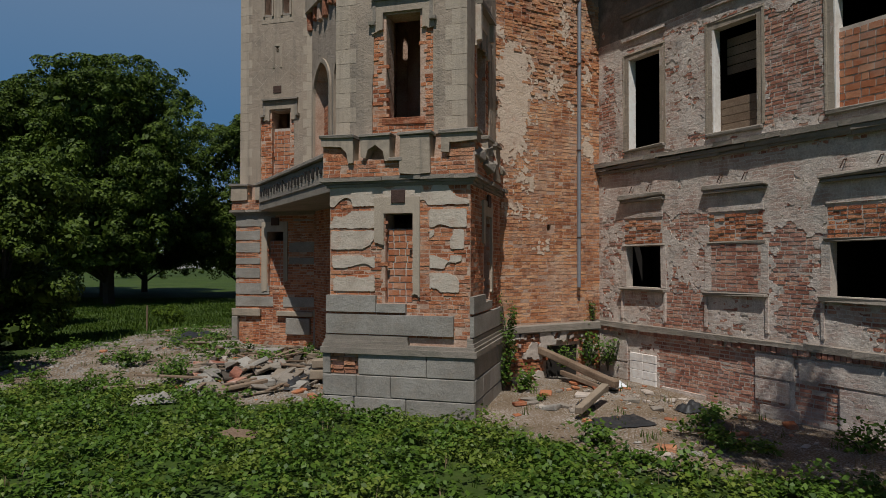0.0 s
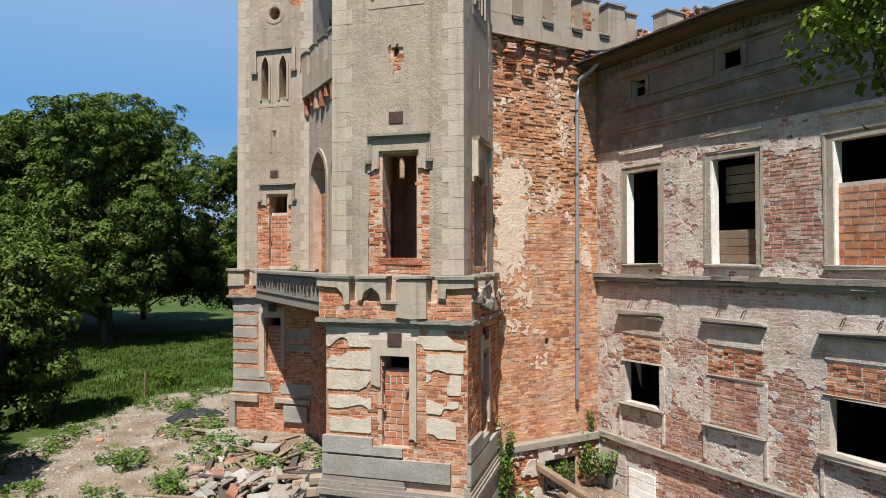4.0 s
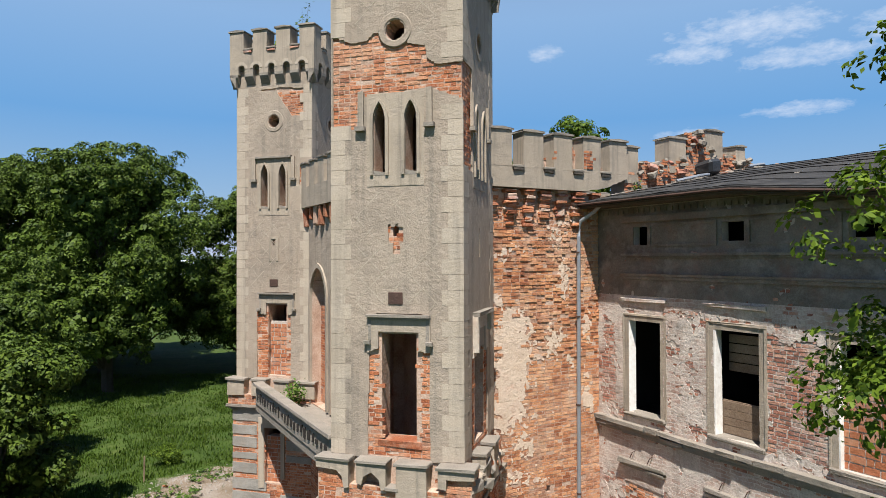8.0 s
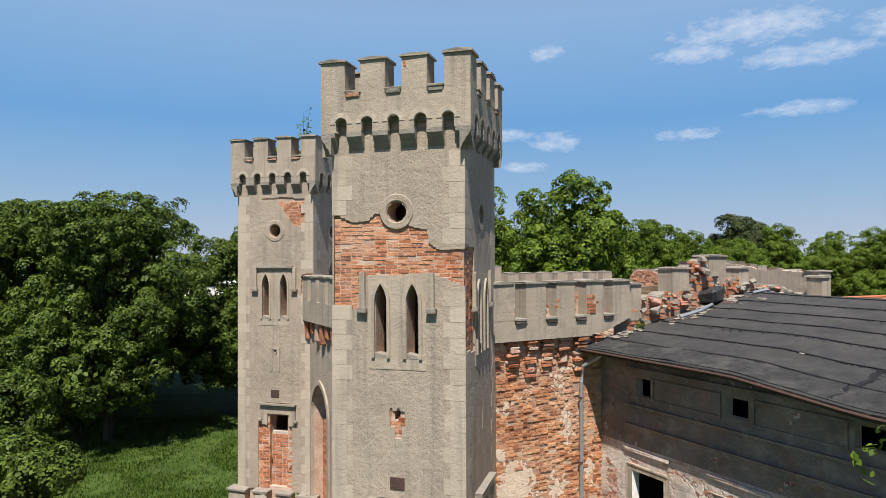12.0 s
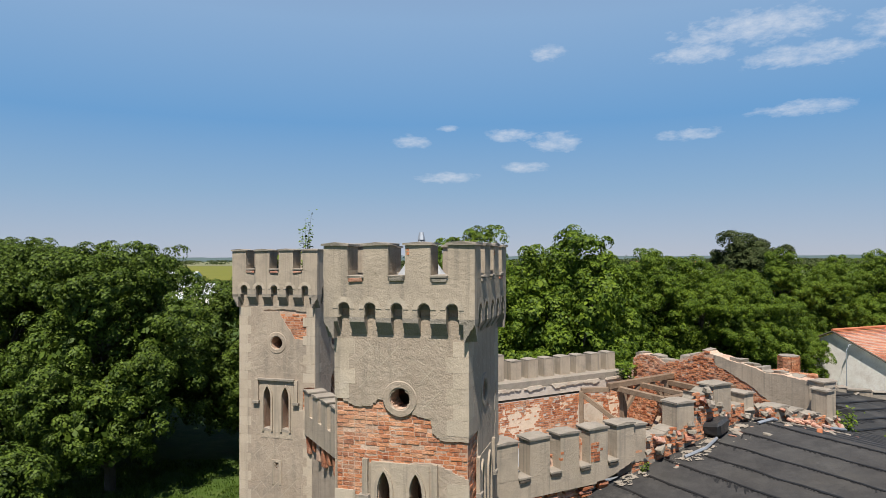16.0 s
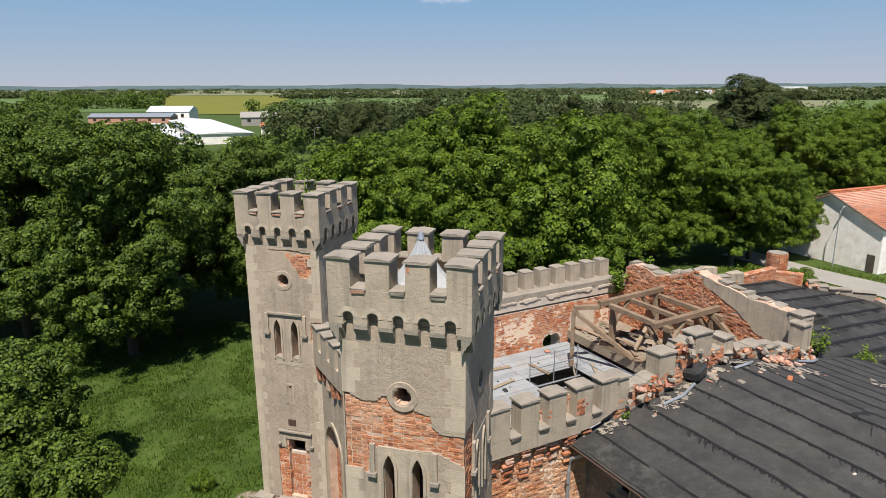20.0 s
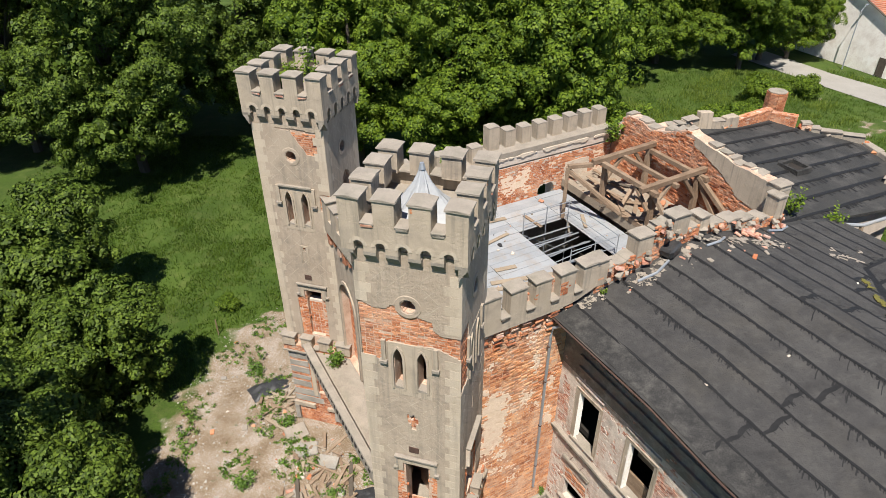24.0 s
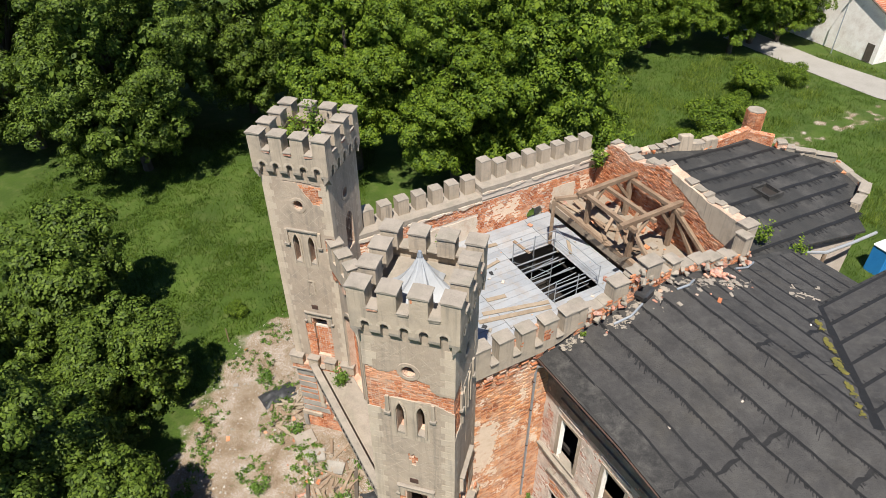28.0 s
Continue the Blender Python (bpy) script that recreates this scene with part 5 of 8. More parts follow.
        bricks(inf, Matrix.Translation((0, 0, 0.02)), x0, x1, 2.38, 3.37, lambda a, b: True, BRICK_DARK, 0.25, 0.083, 0.008, 0.008, 80)
# white blocks closing a cellar window, rustic plaster blocks on the plinth
w = thing("blocked_cellar_window", B @ MW, "cellar window closed with white cement blocks", "window", kind="structure")
for k in range(4):
    for j in range(2):
        part("cement_block", box(bmesh.new(), 1.10 + 0.42 * j, 1.50 + 0.42 * j, 0.0 + 0.2 * k, 0.19 + 0.2 * k, 0.0, 0.05, 0.006, jit=0.005), WALL_WHITE, w)
for x0, x1, z0, z1 in ((4.5, 5.3, 0.75, 1.2), (5.4, 7.0, 0.8, 1.2), (4.5, 5.2, 0.3, 0.7), (6.15, 7.3, 0.0, 0.75), (2.1, 3.3, -0.1, 0.12), (4.6, 5.4, -0.1, 0.2), (0.05, 1.0, 0.1, 0.5), (0.05, 1.0, 0.55, 1.15)):
    part("plinth_block", sheet(x0, x1, z0, z1, 0, 0.055, lambda a, b, q=(x0, x1, z0, z1): min(a - q[0], q[1] - a, b - q[2], q[3] - b) + 0.03 * rag(a * 2, b * 2, 4), (), 0.05), FACADE, wing, "", MW)

# rooms behind: floors and a back wall, shade painted into their near-black colour
rooms = thing("interior", B, "empty rooms behind the facade, painted near black as shade", "interior", kind="structure")
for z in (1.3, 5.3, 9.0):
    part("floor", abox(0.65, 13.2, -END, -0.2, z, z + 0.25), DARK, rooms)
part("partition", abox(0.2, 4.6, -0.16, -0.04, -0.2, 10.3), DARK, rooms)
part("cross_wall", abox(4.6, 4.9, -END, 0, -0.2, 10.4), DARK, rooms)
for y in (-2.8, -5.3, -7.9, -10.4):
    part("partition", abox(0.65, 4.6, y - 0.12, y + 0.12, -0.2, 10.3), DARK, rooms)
# backing sheets added behind the windows to blacken the view in
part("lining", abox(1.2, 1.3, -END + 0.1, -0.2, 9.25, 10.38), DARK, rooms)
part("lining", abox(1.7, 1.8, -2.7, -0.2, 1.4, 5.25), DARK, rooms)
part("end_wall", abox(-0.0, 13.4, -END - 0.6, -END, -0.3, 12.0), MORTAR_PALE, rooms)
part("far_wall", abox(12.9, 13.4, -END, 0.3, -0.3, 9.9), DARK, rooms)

# ---- felt roof of the wing ----
roof = thing("roof_wing", B, "low-pitched black tar-felt roof with seams and tar streaks", "roof", kind="structure")
RIDGE, ZR, FAR, ZF = 5.4, 12.05, 13.6, 10.3


def eave_z(y):
    """The eaves run level from the inner corner, then sag towards the far end."""
    return 10.86 if y > -4.4 else 10.86 - 0.105 * (-4.4 - y) if y > -6.8 else max(10.45, 10.608 - 0.02 * (-6.8 - y))


def roof_z(x, y=-0.3):
    if x < RIDGE:
        return eave_z(y) + (ZR - eave_z(y)) * (x + 0.68) / (RIDGE + 0.68)
    return ZR + (ZF - ZR) * (x - RIDGE) / (FAR - RIDGE)


bm = bmesh.new()
nx, ny = 48, 60
grid = [[None] * (ny + 1) for _ in range(nx + 1)]
for i in range(nx + 1):
    for j in range(ny + 1):
        x, y = -0.74 + (FAR + 0.74) * i / nx, 0.0 - (END + 0.4) * j / ny
        sag = 0.03 * n2(x, y, 0.35, 3) + 0.014 * n2(x, y, 1.4, 4)
        grid[i][j] = bm.verts.new((x, y, roof_z(x, y) + sag))
for i in range(nx):
    for j in range(ny):
        bm.faces.new((grid[i][j], grid[i][j + 1], grid[i + 1][j + 1], grid[i + 1][j]))
r = bmesh.ops.extrude_face_region(bm, geom=bm.faces[:])
for v in [g for g in r["geom"] if isinstance(g, bmesh.types.BMVert)]:
    v.co.z -= 0.10
bmesh.ops.recalc_face_normals(bm, faces=bm.faces)
part("felt_cover", bm, FELT, roof, "worn black tar felt")


def ribbon(bm, pts, width, lift=0.012, up=None):
    """A thin strip that lies along points on the roof."""
    prev = None
    for i, p in enumerate(pts):
        d = (Vector(pts[min(i + 1, len(pts) - 1)]) - Vector(pts[max(0, i - 1)])).normalized()
        s = d.cross(Vector((0, 0, 1))).normalized() * width * 0.5 * (0.75 + 0.5 * random.random())
        q = Vector(p) + Vector((0, 0, lift))
        cur = (bm.verts.new(q - s), bm.verts.new(q + s))
        if prev:
            bm.faces.new((prev[0], prev[1], cur[1], cur[0]))
        prev = cur


def surf(x, y):
    return Vector((x, y, roof_z(x, y) + 0.03 * n2(x, y, 0.35, 3) + 0.014 * n2(x, y, 1.4, 4)))


rng = random.Random(4)
SEAMS = [0.1, 0.95, 1.9, 2.7, 3.55, 4.4, 5.25, 5.95, 6.8, 7.65, 8.5, 9.35, 10.2, 11.05, 11.9, 12.75]
LAPS = [-6.2, -6.3, -6.65, -6.35, -6.75, -9.0, -11.0, -4.2, -5.1, -5.9, -4.4, -3.9, -5.0, -4.6, -5.5, -4.0]   # where one length of felt ends on the next
for k, x0 in enumerate(SEAMS):
    down = -1 if x0 < RIDGE else 1
    bm = bmesh.new()
    ribbon(bm, [surf(x0 + 0.012 * math.sin(j * 0.5 + k), -0.22 - j * 0.16) for j in range(104)], 0.11, 0.016)
    part("felt_seam", bm, TAR, roof)
    bm = bmesh.new()
    # a ragged fringe of short runs below each seam, and here and there long brush strokes
    y = -0.3
    while y > -16.5:
        wet = n2(k * 3.1, y, 0.45, 6)
        ln = rng.uniform(0.03, 0.12) * (1 + 3.2 * max(0, wet) * rng.random() ** 2)
        d = rng.uniform(-0.16, -0.02)
        ribbon(bm, [surf(x0, y), surf(x0 + down * ln * 0.55, y + d * ln * 3), surf(x0 + down * ln, y + d * ln * 7)], rng.uniform(0.02, 0.05), 0.012)
        y -= rng.uniform(0.02, 0.075)
    for j in range(14):
        y = -0.6 - rng.random() * 15
        ln = rng.uniform(0.2, 0.5)
        if n2(k * 3.1, y, 0.45, 6) > 0.05:
            ribbon(bm, [surf(x0, y), surf(x0 + down * ln * 0.5, y - 0.2 * ln), surf(x0 + down * ln, y - 0.5 * ln)], rng.uniform(0.02, 0.04), 0.013)
    tagged(part("tar_drips", bm, TAR, roof, "runs of black tar"), kind="stuff")
    xl = SEAMS[k - 1] if k else -0.62
    for y in (LAPS[k], LAPS[k] - rng.uniform(4.5, 6.5)):
        if y > -16:
            bm = bmesh.new()
            ribbon(bm, [surf(xl + (x0 - xl) * q, y + 0.03 * math.sin(9 * q + k)) for q in (0.0, 0.17, 0.34, 0.5, 0.67, 0.84, 1.0)], 0.15, 0.014)
            for i in range(9):
                q, ln = rng.random(), rng.uniform(0.05, 0.22)
                ribbon(bm, [surf(xl + (x0 - xl) * q, y), surf(xl + (x0 - xl) * q - 0.02, y - ln)], 0.03, 0.013)
            part("felt_joint", bm, TAR, roof)
# the felt lies in strips of uneven age; the lowest is old and wrinkled
for k, xr in enumerate(SEAMS + [FAR]):
    xl = SEAMS[k - 1] if k else -0.66
    cuts = [-0.25] + ([LAPS[k]] if k < len(LAPS) else []) + [-16.9]
    for ya, yb in zip(cuts, cuts[1:]):
        n_ = max(2, int((ya - yb) / 0.3))
        bm = bmesh.new()
        fold = 0.035 if k == 0 else 0.006
        rows_ = [[bm.verts.new(surf(xl + (xr - xl) * u, ya + (yb - ya) * j / n_) + Vector((0, 0, 0.008 + fold * abs(n2(xl + u, ya + (yb - ya) * j / n_, 2.6, k + 3))))) for u in (0.0, 0.2, 0.4, 0.6, 0.8, 1.0)] for j in range(n_ + 1)]
        for p, q in zip(rows_, rows_[1:]):
            for i in range(5):
                bm.faces.new((p[i], q[i], q[i + 1], p[i + 1]))
        part("felt_strip", bm, FELT_STRIP if k else FELT_OLD, roof)


def along_eave(x0, x1, d0, d1):
    """A board that follows the eaves, from d0 to d1 above their line."""
    bm = bmesh.new()
    rows_ = []
    for j in range(36):
        y = -(END + 0.3) * j / 35
        z = eave_z(y)
        rows_.append([bm.verts.new((x, y, z + d)) for x, d in ((x0, d0), (x1, d0), (x1, d1), (x0, d1))])
    for p, q in zip(rows_, rows_[1:]):
        for i in range(4):
            bm.faces.new((p[i], p[(i + 1) % 4], q[(i + 1) % 4], q[i]))
    bm.faces.new(rows_[0][::-1])
    bm.faces.new(rows_[-1])
    bmesh.ops.recalc_face_normals(bm, faces=bm.faces)
    return bm


part("eave_board", along_eave(-0.74, -0.69, -0.13, -0.02), BARK, roof, "dark eaves board")
part("gutter", tube(bmesh.new(), [(-0.77, -0.5 * j, eave_z(-0.5 * j) - 0.075) for j in range(34)], 0.03, 7), IRON, roof, "thin rusty gutter")
part("soffit", along_eave(-0.68, 0.05, -0.16, -0.11), BARK, roof)
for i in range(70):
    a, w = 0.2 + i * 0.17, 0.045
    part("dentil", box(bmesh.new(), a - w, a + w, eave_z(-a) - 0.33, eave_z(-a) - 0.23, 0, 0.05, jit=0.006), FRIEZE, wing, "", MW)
# crossing roof of the farther range, with a mossy valley
far_roof = thing("roof_cross", B, "crossing tar-felt roof with a mossy valley", "roof", kind="structure")
bm = bmesh.new()
vs = [bm.verts.new(p) for p in ((5.9, -3.3, 11.07), (24.0, -3.3, 11.07), (24.0, -8.45, 12.04), (5.45, -8.45, 12.04), (24.0, -14, 10.98), (5.9, -14, 10.98))]
bm.faces.new((vs[0], vs[3], vs[2], vs[1]))
bm.faces.new((vs[3], vs[5], vs[4], vs[2]))
r = bmesh.ops.extrude_face_region(bm, geom=bm.faces[:])
for v in [g for g in r["geom"] if isinstance(g, bmesh.types.BMVert)]:
    v.co.z -= 0.12
bmesh.ops.recalc_face_normals(bm, faces=bm.faces)
part("felt_cover", bm, FELT, far_roof)


def cross_z(y):
    return 11.07 + (-3.3 - y) * 0.1883


def valley_x(y):
    """Where the crossing roof meets the far slope of the wing."""
    return RIDGE + (ZR - cross_z(y)) * (FAR - RIDGE) / (ZR - ZF)


for k in range(6):
    y = -3.5 - k * 0.86
    xa = valley_x(y) + 0.1
    bm = bmesh.new()
    ribbon(bm, [Vector((xa + (23.6 - xa) * i / 12, y, cross_z(y))) for i in range(13)], 0.13, 0.02)
    for i in range(60):
        x, ln = rng.uniform(xa, 20), rng.uniform(0.05, 0.22)
        ribbon(bm, [Vector((x, y, cross_z(y))), Vector((x + 0.04, y + ln, cross_z(y + ln)))], 0.04, 0.016)
    part("felt_seam", bm, TAR, far_roof)
    bm = bmesh.new()
    yb = max(y - 0.84, -8.4)
    xb = valley_x(yb) + 0.1
    bm.faces.new([bm.verts.new((x, yy, cross_z(yy) + 0.008)) for x, yy in ((xa, y), (xb, yb), (23.8, yb), (23.8, y))])
    part("felt_strip", bm, FELT_STRIP, far_roof)
bm = bmesh.new()
ribbon(bm, [Vector((valley_x(y), y, cross_z(y))) for y in (-3.4, -4.2, -5.0, -5.8, -6.6, -7.4, -8.3)], 0.42, 0.03)
part("valley_strip", bm, TAR, far_roof, "tarred valley between the roofs")
for y, w in ((-4.3, 0.22), (-5.2, 0.26), (-6.0, 0.30), (-6.9, 0.24), (-4.8, 0.14), (-7.6, 0.2)):
    bm = sheet(-w * 1.9, w * 1.9, -w * 0.8, w * 0.8, 0, 0.004, lambda a, b, w=w: w - math.hypot(a * 0.55, b * 1.4) - 0.05 + 0.34 * rag(a * 3, b * 3, w), (), 0.04)
    q = valley_x(y) - 0.42
    part("moss_patch", bm, MOSS, far_roof, "", Matrix.Translation((q, y, roof_z(q) + 0.05)) @ pose(0, 0, 0, 0, 12, 0) @ pose(0, 0, 0, 0, 0, 48))
part("range_wall", abox(13.4, 23.6, -13.6, -3.6, -0.3, 10.9), MORTAR_PALE, far_roof, "wall of the farther range")

# ---- broken parapet that follows the wing roof ----
bp = thing("broken_parapet", B, "ruined parapet of brick and grey merlons along the roof edge", "parapet", kind="structure")
MB_ = face_frame(0, -0.12, 0, 0, -1)


RUIN = steps([(0.75, 11.7), (1.6, 12.05), (2.4, 12.1), (3.2, 12.3), (3.25, 12.95), (3.8, 12.95), (3.85, 12.6), (4.8, 12.5), (5.2, 12.4), (5.8, 12.3), (6.6, 12.25), (7.2, 11.95), (8.2, 11.75), (9.4, 11.55)])


def ruin_top(a):
    return RUIN(a) + 0.12 * n2(a, 0, 2.2, 5)


rc = part("parapet_core", sheet(0.8, 9.9, 10.6, 13.2, -0.5, 0, lambda a, b: ruin_top(a) - b + 0.15 * rag(a, b, 8), (), 0.08, back=True), CAP, bp, "ragged brick parapet", MB_)
bricks(rc, Matrix(), 0.8, 9.9, 10.9, 13.2, lambda a, b: b < ruin_top(a) - 0.03 + 0.15 * rag(a, b, 8) and b > roof_z(a) - 0.1, BRICK, limit=200, proud=0.012, rough=0.02, lost=0.08)
for a, w, z1 in ((1.05, 0.5, 12.42), (2.8, 0.66, 12.80), (4.3, 0.72, 13.14), (5.45, 0.42, 12.78), (7.0, 0.62, 12.2), (7.75, 0.5, 12.02), (8.65, 0.4, 11.8), (9.5, 0.42, 12.45)):
    merlon(bp, a, w, z1 - 1.0, z1, -0.5, 0.02, MB_)
bk = random.Random(88)
for i in range(52):
    a = bk.uniform(0.9, 9.8)
    s_ = bk.uniform(0.05, 0.15)
    z = ruin_top(a) - bk.uniform(-0.05, 0.35)
    part("broken_masonry", box(bmesh.new(), -s_, s_, -s_ * 0.6, s_ * 0.6, -s_ * 0.5, s_ * 0.5, s_ * 0.12, jit=s_ * 0.25), bk.choice((CAP, CAP, BRICK_DARK)), bp, "", Matrix.Translation((a, -0.12 - bk.uniform(0.0, 0.3), z)) @ pose(0, 0, 0, bk.uniform(-30, 30), bk.uniform(-30, 30), bk.uniform(0, 180)))

# ---- entrance wall between the towers ----
ent = thing("wall_entrance", B, "entrance wall between the towers with tall pointed arches", "wall", kind="structure")
ME = face_frame(-5.2, 0, 0, -1, 0)          # a = minus local y
arch_f = lambda a, b: max(pointed(a, b, s, 0.75, 4.9, 8.25, 0.95) for s in (-6.75, -4.8, -2.85))
ec = part("wall_core", sheet(-8.0, -1.6, -0.3, 11.15, -0.7, 0, lambda a, b: -max(arch_f(a, b) , min(0.6 - abs(a + 4.8), 3.2 - b, b - 0.4)), (), 0.4, [(-7.6, -2.0, 7.9, 9.3, 0.1)], back=True), MORTAR, ent, "", ME)
bricks(ec, Matrix(), -8.0, -1.6, 0.2, 4.6, lambda a, b: not (abs(a + 4.8) < 0.65 and b < 3.3), BRICK, limit=60)
part("render_coat", sheet(-8.0, -1.6, 4.6, 11.1, 0, 0.035, lambda a, b: -arch_f(a, b) - 0.12, (), 0.12), RENDER, ent, "", ME)
for s in (-6.75, -4.8, -2.85):
    part("arch_moulding", lancet_trim(bmesh.new(), s, 0.75, 4.9, 8.25, 0.95, 0.13, 0.0, 0.09), RENDER_SMOOTH, ent, "", ME)
    inf = part("arch_infill", sheet(s - 0.75, s + 0.75, 4.9, 9.3, -0.45, -0.30, lambda a, b, s=s: min(pointed(a, b, s, 0.76, 4.9, 8.25, 0.95), 8.0 - b), (), 0.15, back=True), MORTAR, ent, "brick infill", ME)
    bricks(inf, Matrix.Translation((0, 0, -0.30)), s - 0.75, s + 0.75, 4.9, 8.0, lambda a, b: True, BRICK, limit=60, proud=0.01)
part("parapet_wall", sheet(-8.0, -1.6, 11.1, 11.75, -0.4, 0.22, None, (), 0.5, back=True), RENDER_SMOOTH, ent, "", ME)
for k in range(8):
    merlon(ent, -7.7 + 0.85 * k, 0.52, 11.75, 12.55, -0.3, 0.22, ME)
for k in range(13):
    part("corbel_brick", box(bmesh.new(), -7.8 + 0.5 * k - 0.12, -7.8 + 0.5 * k + 0.12, 10.5 + 0.2 * (k % 3 == 1), 11.1, -0.05, 0.16, 0.03, jit=0.035), MORTAR if k % 4 == 2 else BRICK, ent, "", ME)

# balcony between the tower bases
bal = thing("balcony", B, "weathered stone balcony with a pierced balustrade", "balcony")
part("slab", abox(-6.75, -5.2, 1.2, 8.5, 4.62, 4.84), CAP, bal)
part("balustrade", abox(-6.78, -6.6, 1.3, 8.4, 4.84, 5.42, bevel=0.02, jit=0.03), CAP, bal)
part("handrail", abox(-6.84, -6.52, 1.2, 8.5, 5.42, 5.54, bevel=0.02, jit=0.012), CAP, bal)
for k in range(22):
    y = 1.5 + 0.31 * k + random.uniform(-0.03, 0.03)
    # near-black blocks on the face paint the shaded holes
    part("piercing", abox(-6.81, -6.77, y, y + random.uniform(0.05, 0.12), 4.98 + random.uniform(0, 0.12), 5.22 + random.uniform(-0.05, 0.08), jit=0.012), DARK, bal)

# ---- roofless part behind the towers ----
hall = thing("wall_hall", B, "roofless hall walls of bare brick with grey merlons", "wall", kind="structure")
MBK = face_frame(0, 9.3, 0, 0, -1)
hb = part("back_wall", sheet(-4.2, 9.7, -0.3, 10.9, -0.7, 0, lambda a, b: -min(pointed(a, b, 6.0, 0.5, 8.5, 9.2, 0.3), 1), (), 0.8, [(5.3, 6.7, 8.5, 9.7, 0.12)], back=True), MORTAR_PALE, hall, "", MBK)
bricks(hb, Matrix(), -4.2, 9.7, 8.9, 10.9, lambda a, b: not (7.0 < a < 8.4 and b < 10.4) and pointed(a, b, 6.0, 0.5, 8.5, 9.2, 0.3) < -0.05 and not (-1 < a < 2.5 and b < 10.3), BRICK, limit=0, proud=0.010, rough=0.012, lost=0.05)
part("plaster_patch", sheet(7.0, 8.4, 8.9, 10.5, 0, 0.03, lambda a, b: min(a - 7.0, 8.4 - a, 10.4 - b) + 0.1 * rag(a, b, 3), (), 0.1), LIME, hall, "pale plaster remnant", MBK)
part("plaster_patch", sheet(-1.2, 2.6, 8.9, 10.6, 0, 0.03, lambda a, b: min(a + 1.0, 2.5 - a, 10.2 - b) + 0.2 * rag(a, b, 3), (), 0.1), LIME, hall, "pale plaster remnant", MBK)
for x0, x1, z0, z1, sd in ((-3.9, -1.4, 9.0, 10.6, 3), (3.0, 5.2, 9.3, 10.8, 5), (5.6, 7.0, 10.2, 10.9, 8), (8.5, 9.6, 9.0, 10.8, 9)):
    part("plaster_patch", sheet(x0, x1, z0, z1, 0, 0.014, lambda a, b, q=(x0, x1, z0, z1), sd=sd: min(a - q[0], q[1] - a, b - q[2], q[3] - b) - 0.25 + 0.7 * rag(a * 1.3, b * 1.3, sd), (), 0.06, wob=0.006), PALE, hall, "thin pale plaster remnant", MBK)
MBO = face_frame(0, 10.2, 0, 0, -1)
for x0, x1, z in ((-4.2, 2.75, 11.05), (2.75, 9.7, 11.5)):
    part("ledge", sheet(x0, x1, z - 0.12, z + 0.16, -0.3, 0.93, lambda a, b, z=z: b - z + 0.10 + 0.12 * rag(a * 1.4, b, 6), (), 0.09, back=True), CAP, hall, "broken render ledge", MBO)
    part("cornice_edge", sheet(x0, x1, z - 0.26, z - 0.06, 0.86, 0.975, lambda a, b, z=z: min(b - z + 0.19 + 0.16 * rag(a * 2.2, b, 26), z - 0.07 - b + 0.05 * rag(a * 3, b, 27)) + 0.12 * n2(a, 0, 1.7, 8), (), 0.05), LIME, hall, "jagged pale edge of a broken cornice", MBO)
part("upper_wall", sheet(2.75, 9.7, 11.0, 11.4, -0.3, 0.92, None, (), 0.5, back=True), MORTAR_PALE, hall, "", MBO)
for k in range(16):
    a = -3.7 + 0.87 * k
    zb, zt = (11.2, 12.0) if a < 2.7 else (11.66, 12.45 + (0.3 if k == 8 else 0))
    merlon(hall, a, 0.54, zb, zt, -0.1, 0.42, MBO, cap=0.04, over=0.006)
# gable wall across
MG = face_frame(9.75, 0, 0, -1, 0)          # a = minus local y


GABLE_TOP = steps([(-9.4, 11.35), (-8.75, 11.35), (-8.7, 12.35), (-8.45, 12.5), (-7.6, 12.5), (-7.0, 12.3), (-6.0, 12.6), (-4.9, 13.12), (-4.6, 12.98), (-3.4, 12.78), (-2.0, 12.6), (-0.2, 12.5)])


def gable(a, b):
    return GABLE_TOP(a) - b + 0.08 * rag(a, b, 5)


def gable_plaster(a, b):
    """Plaster that still hangs on the near half of the gable."""
    return b - steps([(-9.4, 14), (-4.5, 13.0), (-4.45, 12.6), (-3.05, 12.1), (-1.9, 11.35), (-0.2, 11.0)])(a) + 0.12 * rag(a, b, 7)


gw = part("gable_wall", sheet(-9.6, -0.2, 6.0, 13.3, -0.55, 0, gable, (), 0.12, back=True), MORTAR, hall, "", MG)
bricks(gw, Matrix(), -9.4, -0.4, 8.0, 13.1, lambda a, b: gable(a, b) > 0.05 and gable_plaster(a, b) < 0.05, BRICK, limit=0, proud=0.014, rough=0.022, lost=0.07)
part("gable_plaster", sheet(-4.7, -0.2, 10.8, 13.2, 0.0, 0.03, lambda a, b: min(gable_plaster(a, b), gable(a, b)), (), 0.06, wob=0.01), RENDER_SMOOTH, gw, "grey plaster left on the gable")
bm = bmesh.new()
gr = random.Random(17)
a = -8.7
while a < -0.4:
    w = gr.uniform(0.18, 0.6)
    z = GABLE_TOP(a + w / 2)
    if gr.random() > 0.18:
        box(bm, a, a + w - 0.02, z - 0.10, z + gr.uniform(0.0, 0.10), -0.62 + gr.uniform(0, 0.12), -0.12 + gr.uniform(-0.1, 0.1), jit=0.045)
    a += w
part("gable_coping", bm, CAP, hall, "broken coping", MG)
merlon(hall, -0.45, 0.5, 11.2, 12.62, -0.6, 0.05, MG)

